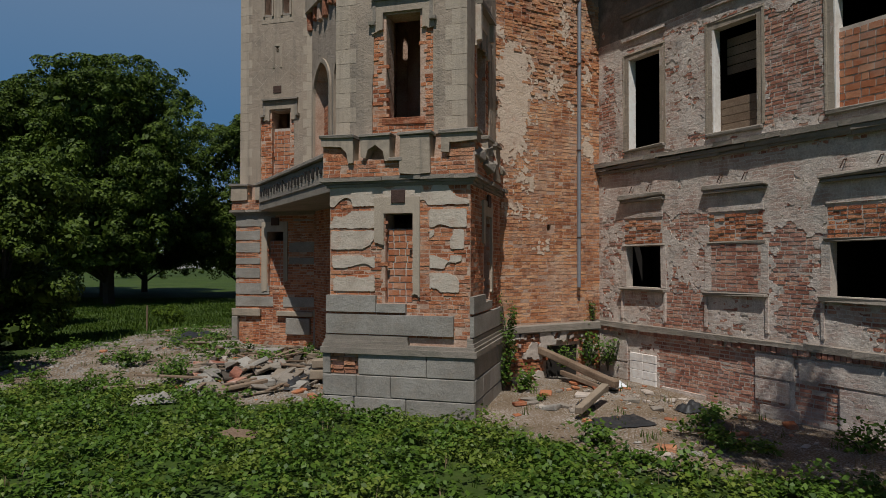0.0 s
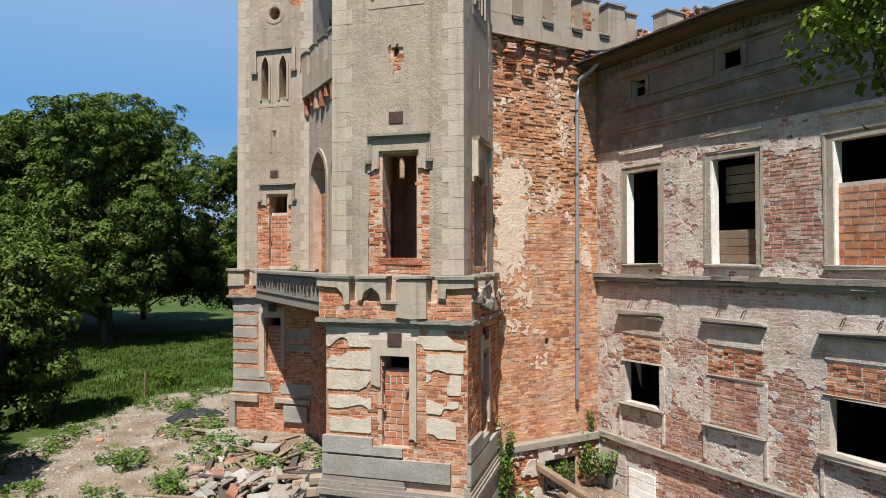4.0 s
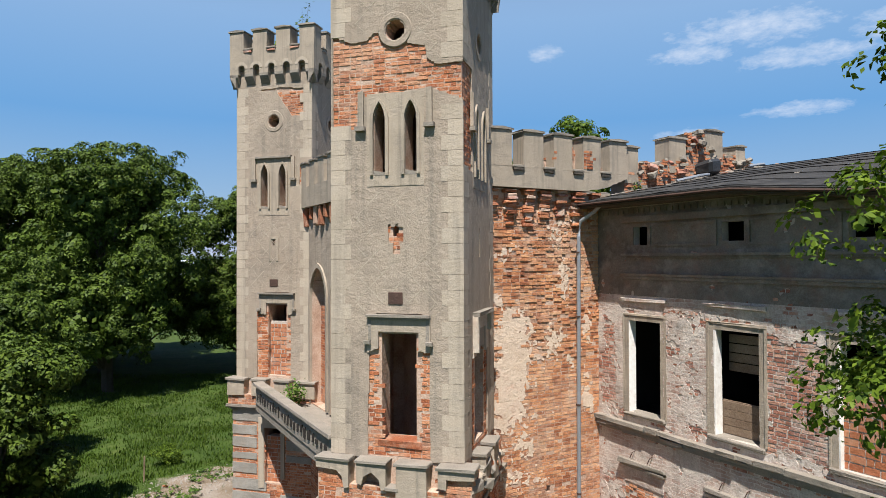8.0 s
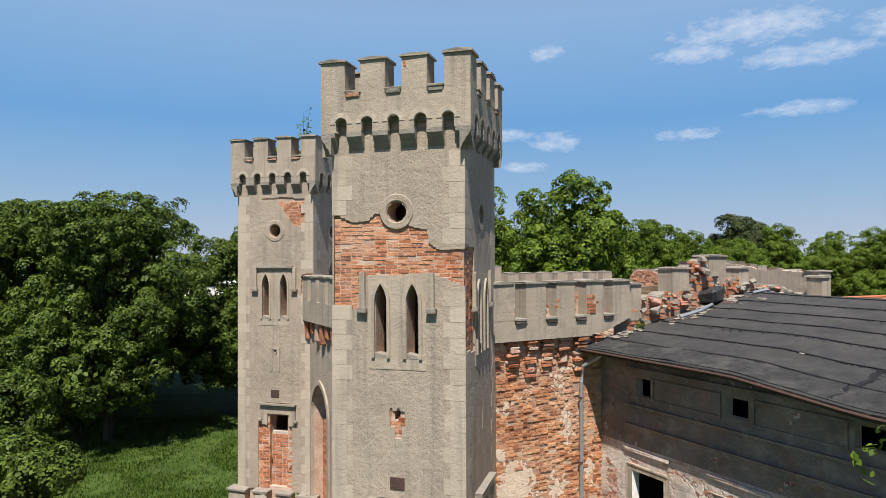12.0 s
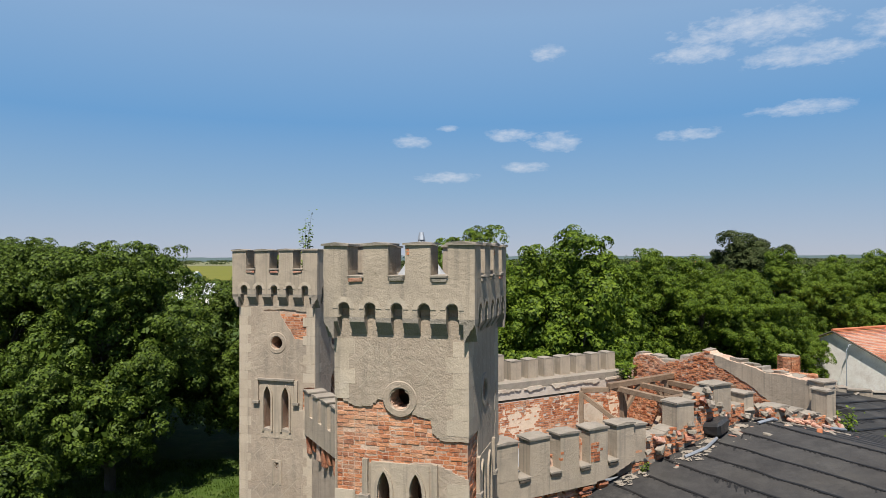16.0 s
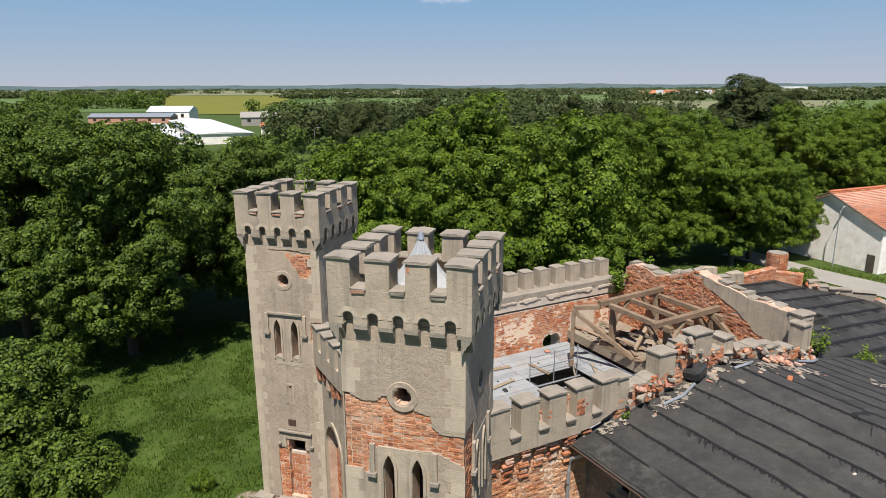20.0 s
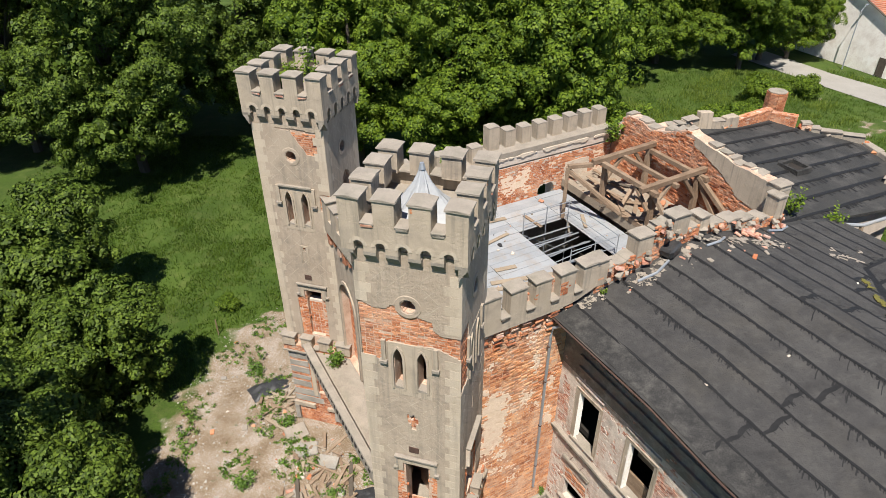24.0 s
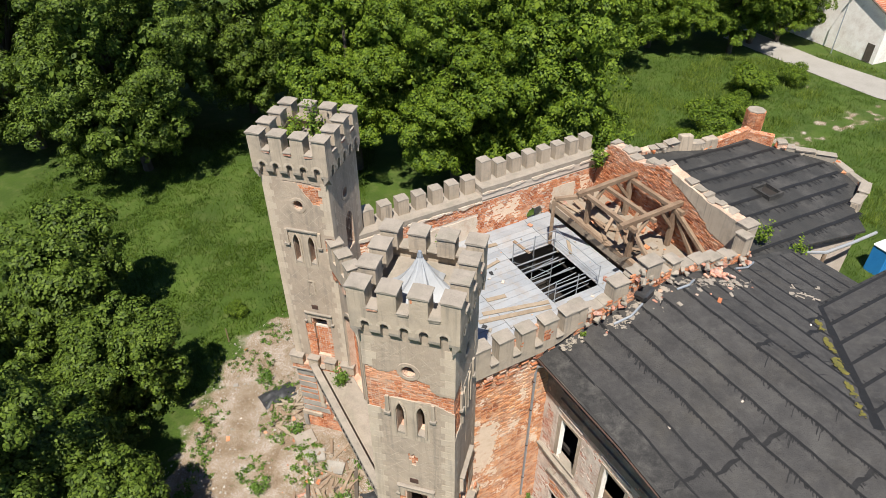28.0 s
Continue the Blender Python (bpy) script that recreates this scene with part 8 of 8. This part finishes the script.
earth = scatter(rng, 620, -14, -3, 14.5, 32, lambda x, y: not in_building(x, y, 0.2) and poly_dist(x, y, DIRT) > 0.0 and n2(x, y, 0.55, 41) > 0.06)
weed_patch("earth_weeds", earth, 0.10, WEED, "patches of low weeds on the bare earth")
P = scatter(rng, 3600, -14, -1, 12.5, 32, lambda x, y: not in_building(x, y, 0.1) and poly_dist(x, y, DIRT) > -0.3)
vs, fs = [], []
for x, y in P:
    s, z = 0.012 + 0.05 * rng.random() ** 4, ground_z(x, y)
    o = len(vs)
    vs += [(x + s * dx * rng.uniform(0.6, 1.3), y + s * dy * rng.uniform(0.6, 1.3), z + dz * s * rng.uniform(0.5, 1.0)) for dx, dy, dz in ((-1, -1, -0.3), (1, -1, -0.3), (1, 1, -0.3), (-1, 1, -0.3), (-0.6, -0.6, 0.9), (0.6, -0.6, 0.9), (0.6, 0.6, 0.9), (-0.6, 0.6, 0.9))]
    fs += [tuple(o + q for q in f) for f in ((4, 5, 6, 7), (0, 1, 5, 4), (1, 2, 6, 5), (2, 3, 7, 6), (3, 0, 4, 7))]
me = bpy.data.meshes.new("gravel_crumbs")
me.from_pydata(vs, [], fs)
tagged(link("gravel_crumbs", me, STONE), "crumbs of brick and mortar strewn on the earth", "gravel", kind="stuff")


def blades(name, spots, lo, hi, width, mat, label, rng, per=5, spread=0.08):
    n = len(spots) * per
    base = np.repeat(np.array([(x, y, ground_z(x, y)) for x, y in spots]), per, 0)
    base[:, :2] += rng.normal(0, spread, (n, 2))
    a = rng.uniform(0, 2 * math.pi, n)
    h = rng.uniform(lo, hi, n)
    lean = rng.uniform(0.1, 0.6, n) * h
    w = width * rng.uniform(0.6, 1.3, n)
    s = np.stack([-np.sin(a) * w, np.cos(a) * w, np.zeros(n)], 1)
    tip = base + np.stack([np.cos(a) * lean, np.sin(a) * lean, h], 1)
    mid = base + np.stack([np.cos(a) * lean * 0.35, np.sin(a) * lean * 0.35, h * 0.6], 1)
    v = np.stack([base - s, base + s, mid + s * 0.8, mid - s * 0.8, tip - s * 0.1, tip + s * 0.1], 1).reshape(-1, 3)
    i = np.arange(n) * 6
    q = np.concatenate([np.stack([i, i + 1, i + 2, i + 3], 1), np.stack([i + 3, i + 2, i + 5, i + 4], 1)])
    return tagged(link(name, mesh_np(name, v, q, mat), mat), label, "grass", kind="stuff")


lawn = scatter(rng, 24000, -34, -6, 24, 56, lambda x, y: not in_building(x, y, 0.1) and poly_dist(x, y, DIRT) < -0.2 and rng.random() < 0.25 + 0.75 * (n2(x, y, 0.35, 5) > -0.05))
blades("lawn_grass", lawn, 0.07, 0.20, 0.022, BLADE, "uneven uncut grass of the lawn", rng, 4, 0.14)
side = scatter(rng, 11000, 14, 46, 26, 74, lambda x, y: not in_building(x, y, 0.3) and poly_dist(x, y, [(34.5, 80), (38.5, 83), (43.2, 73.0), (47.5, 66.5), (55.5, 58), (66, 48), (61, 44), (50, 56), (44.0, 62.4), (40.8, 68.0)]) < -0.3)
side = [q for q in side if track_dist(*q) > 1.3 + 1.2 * n2(q[0], q[1], 0.5, 12)]
blades("meadow_grass", side, 0.10, 0.28, 0.014, BLADE, "tall grass behind the ruin", rng, 8, 0.25)
tall = [q for q in scatter(rng, 9000, 14, 48, 40, 74, lambda x, y: not in_building(x, y, 0.3)) if track_dist(*q) > 1.8 and n2(q[0], q[1], 0.22, 51) > 0.02 and poly_dist(*q, [(34.5, 80), (38.5, 83), (43.2, 73.0), (47.5, 66.5), (55.5, 58), (66, 48), (61, 44), (50, 56), (44.0, 62.4), (40.8, 68.0)]) < -0.3]
blades("tall_meadow_grass", tall, 0.18, 0.5, 0.016, WEED_Y, "tall pale meadow grass in patches", rng, 9, 0.34)
stalks = scatter(rng, 140, -13, 7, 6, 18, lambda x, y: not in_building(x, y, 0.05) and n2(x, y, 0.7, 29) > 0.05)
blades("dry_stalks", stalks, 0.05, 0.30, 0.006, DRY, "dry brown stalks among the weeds", rng, 5, 0.07)
tufts = scatter(rng, 420, -13, 7, 6, 30, lambda x, y: not in_building(x, y, 0.05) and n2(x, y, 0.8, 9) > 0.1)
blades("grass_tufts", tufts, 0.05, 0.18, 0.007, BLADE, "scattered tufts of grass on bare earth", rng, 7, 0.05)


def plant(name, x, y, z, height, spread, count, size, label, seed, m=None, mat=None):
    r = np.random.default_rng(seed)
    ob = thing(name, (m or Matrix()) @ pose(x, y, z), label, "plant")
    bm = bmesh.new()
    tips = []
    for k in range(5):
        a = r.uniform(0, 6.28)
        t = (spread * 0.6 * math.cos(a), spread * 0.6 * math.sin(a), height * r.uniform(0.6, 1.0))
        tube(bm, [(0, 0, -0.05), (t[0] * 0.3, t[1] * 0.3, t[2] * 0.5), t], [0.014, 0.01, 0.004], 4)
        tips.append(t)
    part("stem", bm, BARK, ob)
    t = np.array(tips)[r.integers(0, 5, count)] * r.uniform(0.25, 1.05, (count, 1)) + r.normal(0, spread * 0.22, (count, 3))
    t[:, 2] = np.abs(t[:, 2])
    link("leaves", leaf_mesh("leaves", t, np.tile([0, -0.3, 0.8], (count, 1)), size, mat or WEED, r, 0.7), mat or WEED, ob)
    return ob


# creeper beside the tower base, plants in the corner and on the masonry
for i, (x, y, z, h, s, n_, sz) in enumerate(((-3.35, -0.45, 0.0, 1.3, 0.34, 420, 0.09), (-3.3, -0.55, 0.9, 1.3, 0.26, 320, 0.08), (-3.1, -0.8, 0.0, 0.6, 0.4, 300, 0.09), (-0.55, -0.25, 0.25, 1.2, 0.32, 260, 0.09), (-0.2, -0.5, 0.3, 0.8, 0.35, 240, 0.09), (-1.5, -0.4, 0.45, 0.5, 0.4, 200, 0.08), (-0.35, -0.12, 1.45, 0.7, 0.12, 120, 0.06))):
    plant("climbing_weed", x, y, z, h, s, n_, sz, "green weeds climbing in the corner of the walls", 100 + i, B)
for i, (x, y, z, h, s, n_, sz) in enumerate(((12.6, 1.2, 10.1, 1.2, 0.5, 300, 0.12), (13.4, -0.1, 9.9, 0.8, 0.6, 260, 0.12), (9.35, 8.9, 10.9, 1.2, 0.45, 320, 0.13), (1.05, -0.3, 11.0, 0.45, 0.16, 90, 0.06), (11.6, 9.4, 11.2, 1.3, 0.4, 160, 0.13), (17.5, 9.2, 10.3, 0.6, 0.8, 260, 0.12))):
    plant("wall_weed", x, y, z, h, s, n_, sz, "weeds rooted in the broken masonry", 130 + i, B, LEAF_B)
for i, (x, y) in enumerate(((0.2, -0.3), (-0.5, 0.4), (0.6, 0.5), (-0.1, 0.9), (0.5, -0.8), (-0.7, -0.5))):
    plant("tower_weed", TL[0] + x, TL[1] + y, 15.9, 0.9 if i else 2.5, 0.35, 170, 0.12, "weeds growing on the tower top", 150 + i, B, LEAF_B)
plant("balcony_weed", -5.9, 7.4, 4.84, 0.7, 0.5, 320, 0.10, "grassy weeds on the balcony floor", 170, B)
plant("tower_weed", TM[0] + 1.2, TM[1] + 0.9, 16.4, 0.5, 0.3, 120, 0.09, "weeds growing on the tower top", 171, B)
for i, (x, y, h) in enumerate(((-8.6, 18.2, 0.7), (-6.6, 15.9, 0.8), (-7.5, 21.5, 0.5), (-4.6, 17.6, 0.6), (-9.8, 25.2, 0.5), (-7.0, 17.0, 0.5), (4.9, 12.2, 0.4), (2.4, 10.8, 0.45), (6.7, 10.5, 0.5))):
    plant("nettle_clump", x, y, ground_z(x, y), h * 0.7, 0.5, 300, 0.09, "clump of nettles in the rubble", 190 + i)


# ---- rubble and loose things ----
def stone(x, y, s, seed, mat, name="rubble_stone", label="broken lump of masonry", z=None, flat=0.6):
    r = random.Random(seed)
    bm = bmesh.new()
    box(bm, -s, s, -s * r.uniform(0.5, 0.9), s * r.uniform(0.5, 0.9), 0, s * flat * r.uniform(0.6, 1.2), s * 0.12, jit=s * 0.14)
    zz = ground_z(x, y) if z is None else z
    ob = part(name, bm, mat, None, "", pose(x, y, zz - s * 0.08, r.uniform(-9, 9), r.uniform(-9, 9), r.uniform(0, 360)))
    return tagged(ob, label, "rubble", "rubble")


rr = random.Random(12)
zones = [(-5.6, 18.6, 2.4, 2.6, 70), (3.6, 14.2, 1.9, 1.6, 90), (-6.8, 21.8, 1.6, 1.6, 24), (5.6, 11.4, 1.2, 1.2, 30), (-9.5, 22.0, 3.0, 5.0, 30), (-3.4, 15.2, 1.2, 1.0, 24)]
for cx, cy, sx, sy, cnt in zones:
    k = 0
    while k < cnt:
        x, y = rr.gauss(cx, sx * 0.6), rr.gauss(cy, sy * 0.6)
        if in_building(x, y, 0.12):
            continue
        s = 0.03 + 0.15 * rr.random() ** 4
        mat = rr.choice((CAP, CAP, BRICK, MORTAR_PALE, BRICK, STONE))
        stone(x, y, s, rr.randrange(99999), mat, "fallen_brick" if mat is BRICK else "rubble_stone", "loose red brick in the rubble" if mat is BRICK else "broken lump of pale masonry")
        k += 1
P, D = [], []
peb = scatter(rng, 9000, -13, 8, 8, 30, lambda x, y: not in_building(x, y) and poly_dist(x, y, DIRT) > -0.6 and (rng.random() < 0.3 or n2(x, y, 0.6, 4) > 0.05))
pb = np.array([(x, y, ground_z(x, y) + 0.006) for x, y in peb])
gravel = leaf_mesh("gravel", pb, np.tile([0, 0, 1.0], (len(pb), 1)), 0.04, GRAVEL, rng, 0.9)
tagged(link("gravel", gravel, GRAVEL), "small stones and plaster crumbs on the earth", "gravel", kind="stuff")


def plank(p, q, w, h, mat=PLANK, name="plank", label="loose weathered wooden plank on the rubble", cat="plank", grp="planks"):
    p, q = Vector(p), Vector(q)
    d = q - p
    m = Matrix.Translation(p) @ d.to_track_quat("X", "Z").to_matrix().to_4x4()
    bm = bmesh.new()
    box(bm, 0, d.length, -w / 2, w / 2, -h / 2, h / 2, min(w, h) * 0.12, jit=min(w, h) * 0.06)
    return tagged(part(name, bm, mat, None, "", m), label, cat, grp)


def gp(x, y, up=0.05):
    return (x, y, ground_z(x, y) + up)


plank((2.35, 16.0, 0.85), (3.75, 14.15, 0.34), 0.18, 0.16, TIMBER, "roof_beam", "heavy rotten beam lying in the corner rubble", "beam", "")
plank((2.55, 12.35, 0.20), (3.35, 13.55, 0.42), 0.15, 0.14, PLANK, "sawn_beam", "pale squared beam end lying on the rubble", "beam", "")
plank((2.75, 15.3, 0.42), (3.6, 14.3, 0.2), 0.12, 0.1, TIMBER)
for i in range(90):
    a = rr.uniform(0, 6.28)
    x, y = (rr.gauss(-5.2, 1.2), rr.gauss(18.4, 1.5)) if i < 55 else (rr.gauss(-8.2, 0.5), rr.gauss(22.6, 0.45))
    ln = rr.uniform(0.4, 1.6)
    x2, y2 = x + ln * math.cos(a), y + ln * math.sin(a)
    if in_building(x, y, 0.2) or in_building(x2, y2, 0.2):
        continue
    plank(gp(x, y, rr.uniform(0.03, 0.2)), gp(x2, y2, rr.uniform(0.03, 0.2)), rr.uniform(0.05, 0.16), rr.uniform(0.02, 0.06), rr.choice((PLANK, TIMBER, TIMBER)))
plank(gp(-5.3, 14.6, 0.08), gp(-4.1, 15.3, 0.22), 0.16, 0.08, TIMBER)
for i, (x, y, z) in enumerate(((-2.75, 16.1, 0.25), (-2.7, 16.15, 0.5))):
    plank((x - 0.5, y - 0.1, z), (x + 0.45, y + 0.12, z), 0.28, 0.22, PLANK, "timber_block", "short squared timber block stacked by the tower", "timber", "stacked timber")
for i, (x, y, w, d, t, tl) in enumerate(((-4.3, 15.8, 0.9, 0.55, 20, 14), (-3.4, 15.3, 0.7, 0.5, -30, 8), (-5.0, 16.8, 1.1, 0.6, 65, 10), (-6.3, 19.9, 1.5, 0.9, 10, 3), (-5.2, 19.2, 1.3, 0.8, -12, 4), (-4.6, 17.6, 0.9, 0.6, 40, 12), (-3.7, 17.2, 0.7, 0.5, 80, 9), (-6.9, 20.9, 1.4, 1.0, 30, 2))):
    bm = bmesh.new()
    box(bm, -w * 0.36, w * 0.36, -d * 0.4, d * 0.4, -0.05, 0.05, 0.015, jit=0.04)
    tagged(part("stone_slab", bm, rr.choice((CAP, STONE, STONE)), None, "", pose(x, y, ground_z(x, y) + 0.10, tl, -tl * 0.5, t)), "tilted grey slab in the entrance rubble", "slab", "slabs")

hp = random.Random(404)
for i in range(46):
    x, y = hp.gauss(-4.75, 0.85), hp.gauss(16.3, 1.0)
    if in_building(x, y, 0.25):
        continue
    w, d, up = hp.uniform(0.18, 0.75), hp.uniform(0.14, 0.42), 0.34 * math.exp(-((x + 4.75) ** 2 + (y - 16.3) ** 2) / 1.3)
    bm = bmesh.new()
    box(bm, -w * 0.5, w * 0.5, -d * 0.5, d * 0.5, -0.04, 0.05, 0.015, jit=0.045)
    tagged(part("stone_slab", bm, hp.choice((CAP, STONE, EARTH, BRICK_DARK, STONE)), None, "", pose(x, y, ground_z(x, y) + 0.05 + up, hp.uniform(-24, 24), hp.uniform(-24, 24), hp.uniform(0, 180))), "tilted grey slab in the entrance rubble", "slab", "slabs")
for i in range(34):
    x, y, a_ = hp.gauss(-4.9, 0.8), hp.gauss(16.4, 0.9), hp.uniform(0, 3.14)
    ln, up = hp.uniform(0.6, 1.9), 0.10 + 0.34 * math.exp(-((x + 4.75) ** 2 + (y - 16.3) ** 2) / 1.3)
    x2, y2 = x + ln * math.cos(a_), y + ln * math.sin(a_)
    if not (in_building(x, y, 0.2) or in_building(x2, y2, 0.2)):
        plank(gp(x, y, up), gp(x2, y2, hp.uniform(0.04, 0.3)), hp.uniform(0.07, 0.2), hp.uniform(0.025, 0.06), hp.choice((TIMBER, TIMBER, BARK)))
for i in range(70):
    x, y = (hp.gauss(4.2, 1.5), hp.gauss(12.6, 1.2)) if i % 2 else (hp.gauss(-5.0, 1.3), hp.gauss(16.5, 1.4))
    if not in_building(x, y, 0.1):
        stone(x, y, 0.04 + 0.13 * hp.random() ** 3, hp.randrange(99999), hp.choice((CAP, STONE, BRICK, MORTAR_PALE, EARTH)), label="broken lump of pale masonry")


def tarp(name, x, y, w, d, h, turn, mat, label, seed):
    bm = bmesh.new()
    g = [[None] * 13 for _ in range(13)]
    for i in range(13):
        for j in range(13):
            u, v = i / 12 - 0.5, j / 12 - 0.5
            e = max(abs(u), abs(v)) * 2
            z = h * (1 - e ** 2.2) * (0.6 + 0.5 * n2(u * 5, v * 5, 1, seed)) + 0.05 * n2(u * 14, v * 14, 1, seed + 3)
            g[i][j] = bm.verts.new((u * w * (1 + 0.15 * n2(u * 4, v * 4, 1, seed)), v * d * (1 + 0.2 * n2(v * 4, u * 4, 1, seed + 1)), max(0.0, z)))
    for i in range(12):
        for j in range(12):
            bm.faces.new((g[i][j], g[i + 1][j], g[i + 1][j + 1], g[i][j + 1]))
    ob = part(name, bm, mat, None, "", pose(x, y, ground_z(x, y) + 0.02, 0, 0, turn))
    ob.data.shade_smooth()
    return tagged(ob, label, "tarpaulin")


tarp("black_tarpaulin", -8.9, 23.9, 1.9, 1.1, 0.45, 35, TARP_B, "crumpled black tarpaulin over a heap of laths", 3)
tarp("grey_plastic_sheet", -6.1, 13.9, 0.9, 0.45, 0.28, 20, STONE, "crumpled grey plastic sheet in the weeds", 5)
tarp("dark_felt_scrap", -3.6, 16.1, 0.9, 0.6, 0.35, -30, TARP_B, "torn scrap of black roofing felt", 6)
tarp("dark_felt_scrap", 5.0, 13.2, 0.6, 0.4, 0.25, 30, TARP_B, "torn scrap of black roofing felt", 7)
tarp("dark_felt_scrap", 2.9, 13.3, 0.5, 0.35, 0.2, 80, TARP_B, "torn scrap of black roofing felt", 8)
tarp("dark_felt_scrap", -3.2, 17.6, 1.3, 1.0, 0.2, 10, TARP_B, "torn scrap of black roofing felt", 9)
tarp("dark_felt_scrap", 4.9, 11.9, 0.9, 0.5, 0.18, 60, TARP_B, "torn scrap of black roofing felt", 14)
tarp("dark_felt_scrap", 3.3, 12.2, 1.1, 0.8, 0.12, 20, TARP_B, "torn scrap of black roofing felt", 15)
tarp("dark_felt_scrap", -3.5, 15.6, 1.0, 0.7, 0.3, 100, TARP_B, "torn scrap of black roofing felt", 16)
tarp("white_bag", 3.95, 14.8, 0.35, 0.28, 0.16, 10, WHITE, "crumpled white plastic bag", 11)
tarp("dead_brushwood", -3.6, 11.2, 0.8, 0.45, 0.16, 15, TIMBER, "small mound of dry brown brushwood", 12)
st = thing("fence_post", pose(-12.7, 28.1, ground_z(-12.7, 28.1)), "thin dark post standing in the grass", "post")
part("post", tube(bmesh.new(), [(0, 0, -0.1), (0.02, 0, 1.1)], 0.035, 6), TIMBER, st)

# fallen masonry and scraps on the wing roof
for i, (x, y, w) in enumerate(((2.5, -0.62, 0.42), (4.5, -0.45, 0.30), (3.4, -0.4, 0.22), (6.5, -0.8, 0.4), (0.5, -0.35, 0.3), (7.6, -1.2, 0.45), (5.6, -0.6, 0.25))):
    bm = sheet(-w * 2, w * 2, -w, w, 0, 0.006, lambda a, b, w=w, i=i: 0.32 * w - math.hypot(a * 0.4, b * 0.8) + 0.75 * rag(a * 4, b * 4, i) * (0.4 + w), (), 0.03)
    slope = -11.2 if x < RIDGE else 12
    tagged(part("mortar_dust", bm, CAP, None, "", B @ Matrix.Translation(surf(x, y) + Vector((0, 0, 0.035))) @ pose(0, 0, 0, 0, slope, 0)), "spill of pale mortar dust on the felt roof", "mortar dust", kind="stuff")
for i in range(75):
    a = rr.random()
    x = rr.choice((rr.gauss(7.6, 1.0), rr.gauss(4.0, 1.6), rr.uniform(1.2, 9.6)))
    y = -0.35 - abs(rr.gauss(0, 0.55))
    if not (0.9 < x < 10):
        continue
    s = 0.02 + 0.10 * rr.random() ** 3
    mat = rr.choice((CAP, CAP, MORTAR, BRICK_DARK, CAP, BRICK_DARK))
    stone(0, 0, s, rr.randrange(99999), mat, "roof_rubble", "lump of fallen masonry on the felt roof", 0).matrix_basis = B @ Matrix.Translation(surf(x, y)) @ pose(0, 0, -0.01, rr.uniform(-9, 9), rr.uniform(-9, 9), rr.uniform(0, 360))
def on_roof(name, x, y, up, w, d, h, turn, mat, label, cat):
    bm = bmesh.new()
    box(bm, -w / 2, w / 2, -d / 2, d / 2, 0, h, h * 0.2, jit=h * 0.2)
    return tagged(part(name, bm, mat, None, "", B @ Matrix.Translation(surf(x, y) + Vector((0, 0, up))) @ pose(0, 0, 0, 0, -13, turn)), label, cat)


on_roof("loose_brick", 6.0, -1.9, 0.0, 0.26, 0.13, 0.08, 30, BRICK_NEW, "single orange brick lying on the felt roof", "brick")
on_roof("rubbish_bin", 3.9, -0.25, 0.02, 0.62, 0.5, 0.42, 20, TARP_B, "black plastic tub against the broken parapet", "tub")
for i in range(22):
    on_roof("heap_brick", 7.4 + rr.gauss(0, 0.28), -0.65 + rr.gauss(0, 0.2), max(0, 0.12 - abs(rr.gauss(0, 0.1))), 0.24, 0.12, 0.07, rr.uniform(0, 180), BRICK_DARK, "fallen brick in a heap on the roof edge", "brick")
for i, (x0, x1, y) in enumerate(((2.2, 3.6, -0.62), (5.0, 6.0, -0.75), (8.6, 9.9, -0.5))):
    bm = bmesh.new()
    tube(bm, [surf(x0, y) + Vector((0, 0, 0.07)), surf((x0 + x1) / 2, y - 0.1) + Vector((0, 0, 0.09)), surf(x1, y + 0.12) + Vector((0, 0, 0.07))], 0.045, 7)
    tagged(part("fallen_flashing", bm, ZINC, None, "", B), "bent strip of zinc flashing on the roof edge", "flashing")
bm = bmesh.new()
for i in range(9):
    x, y = 9.6 + rr.gauss(0, 0.5), -2.6 + rr.gauss(0, 0.25)
    ribbon(bm, [surf(x, y), surf(x + 0.15, y + rr.uniform(-0.15, 0.15)), surf(x + 0.3, y + rr.uniform(-0.2, 0.2))], 0.09, 0.03)
tagged(part("torn_felt", bm, CAP, None, "", B), "torn pale patch in the felt", "felt", kind="structure")
for i, (x, y) in enumerate(((3.3, -5.4), (8.4, -4.1), (0.9, -4.8))):
    bm = bmesh.new()
    box(bm, -0.05, 0.05, -0.03, 0.03, 0, 0.02, 0.004)
    tagged(part("plaster_crumb", bm, LIME, None, "", B @ Matrix.Translation(surf(x, y)) @ pose(0, 0, 0.005, 0, 0, 40 * i)), "small white crumb on the roof", "crumb", "roof crumbs")
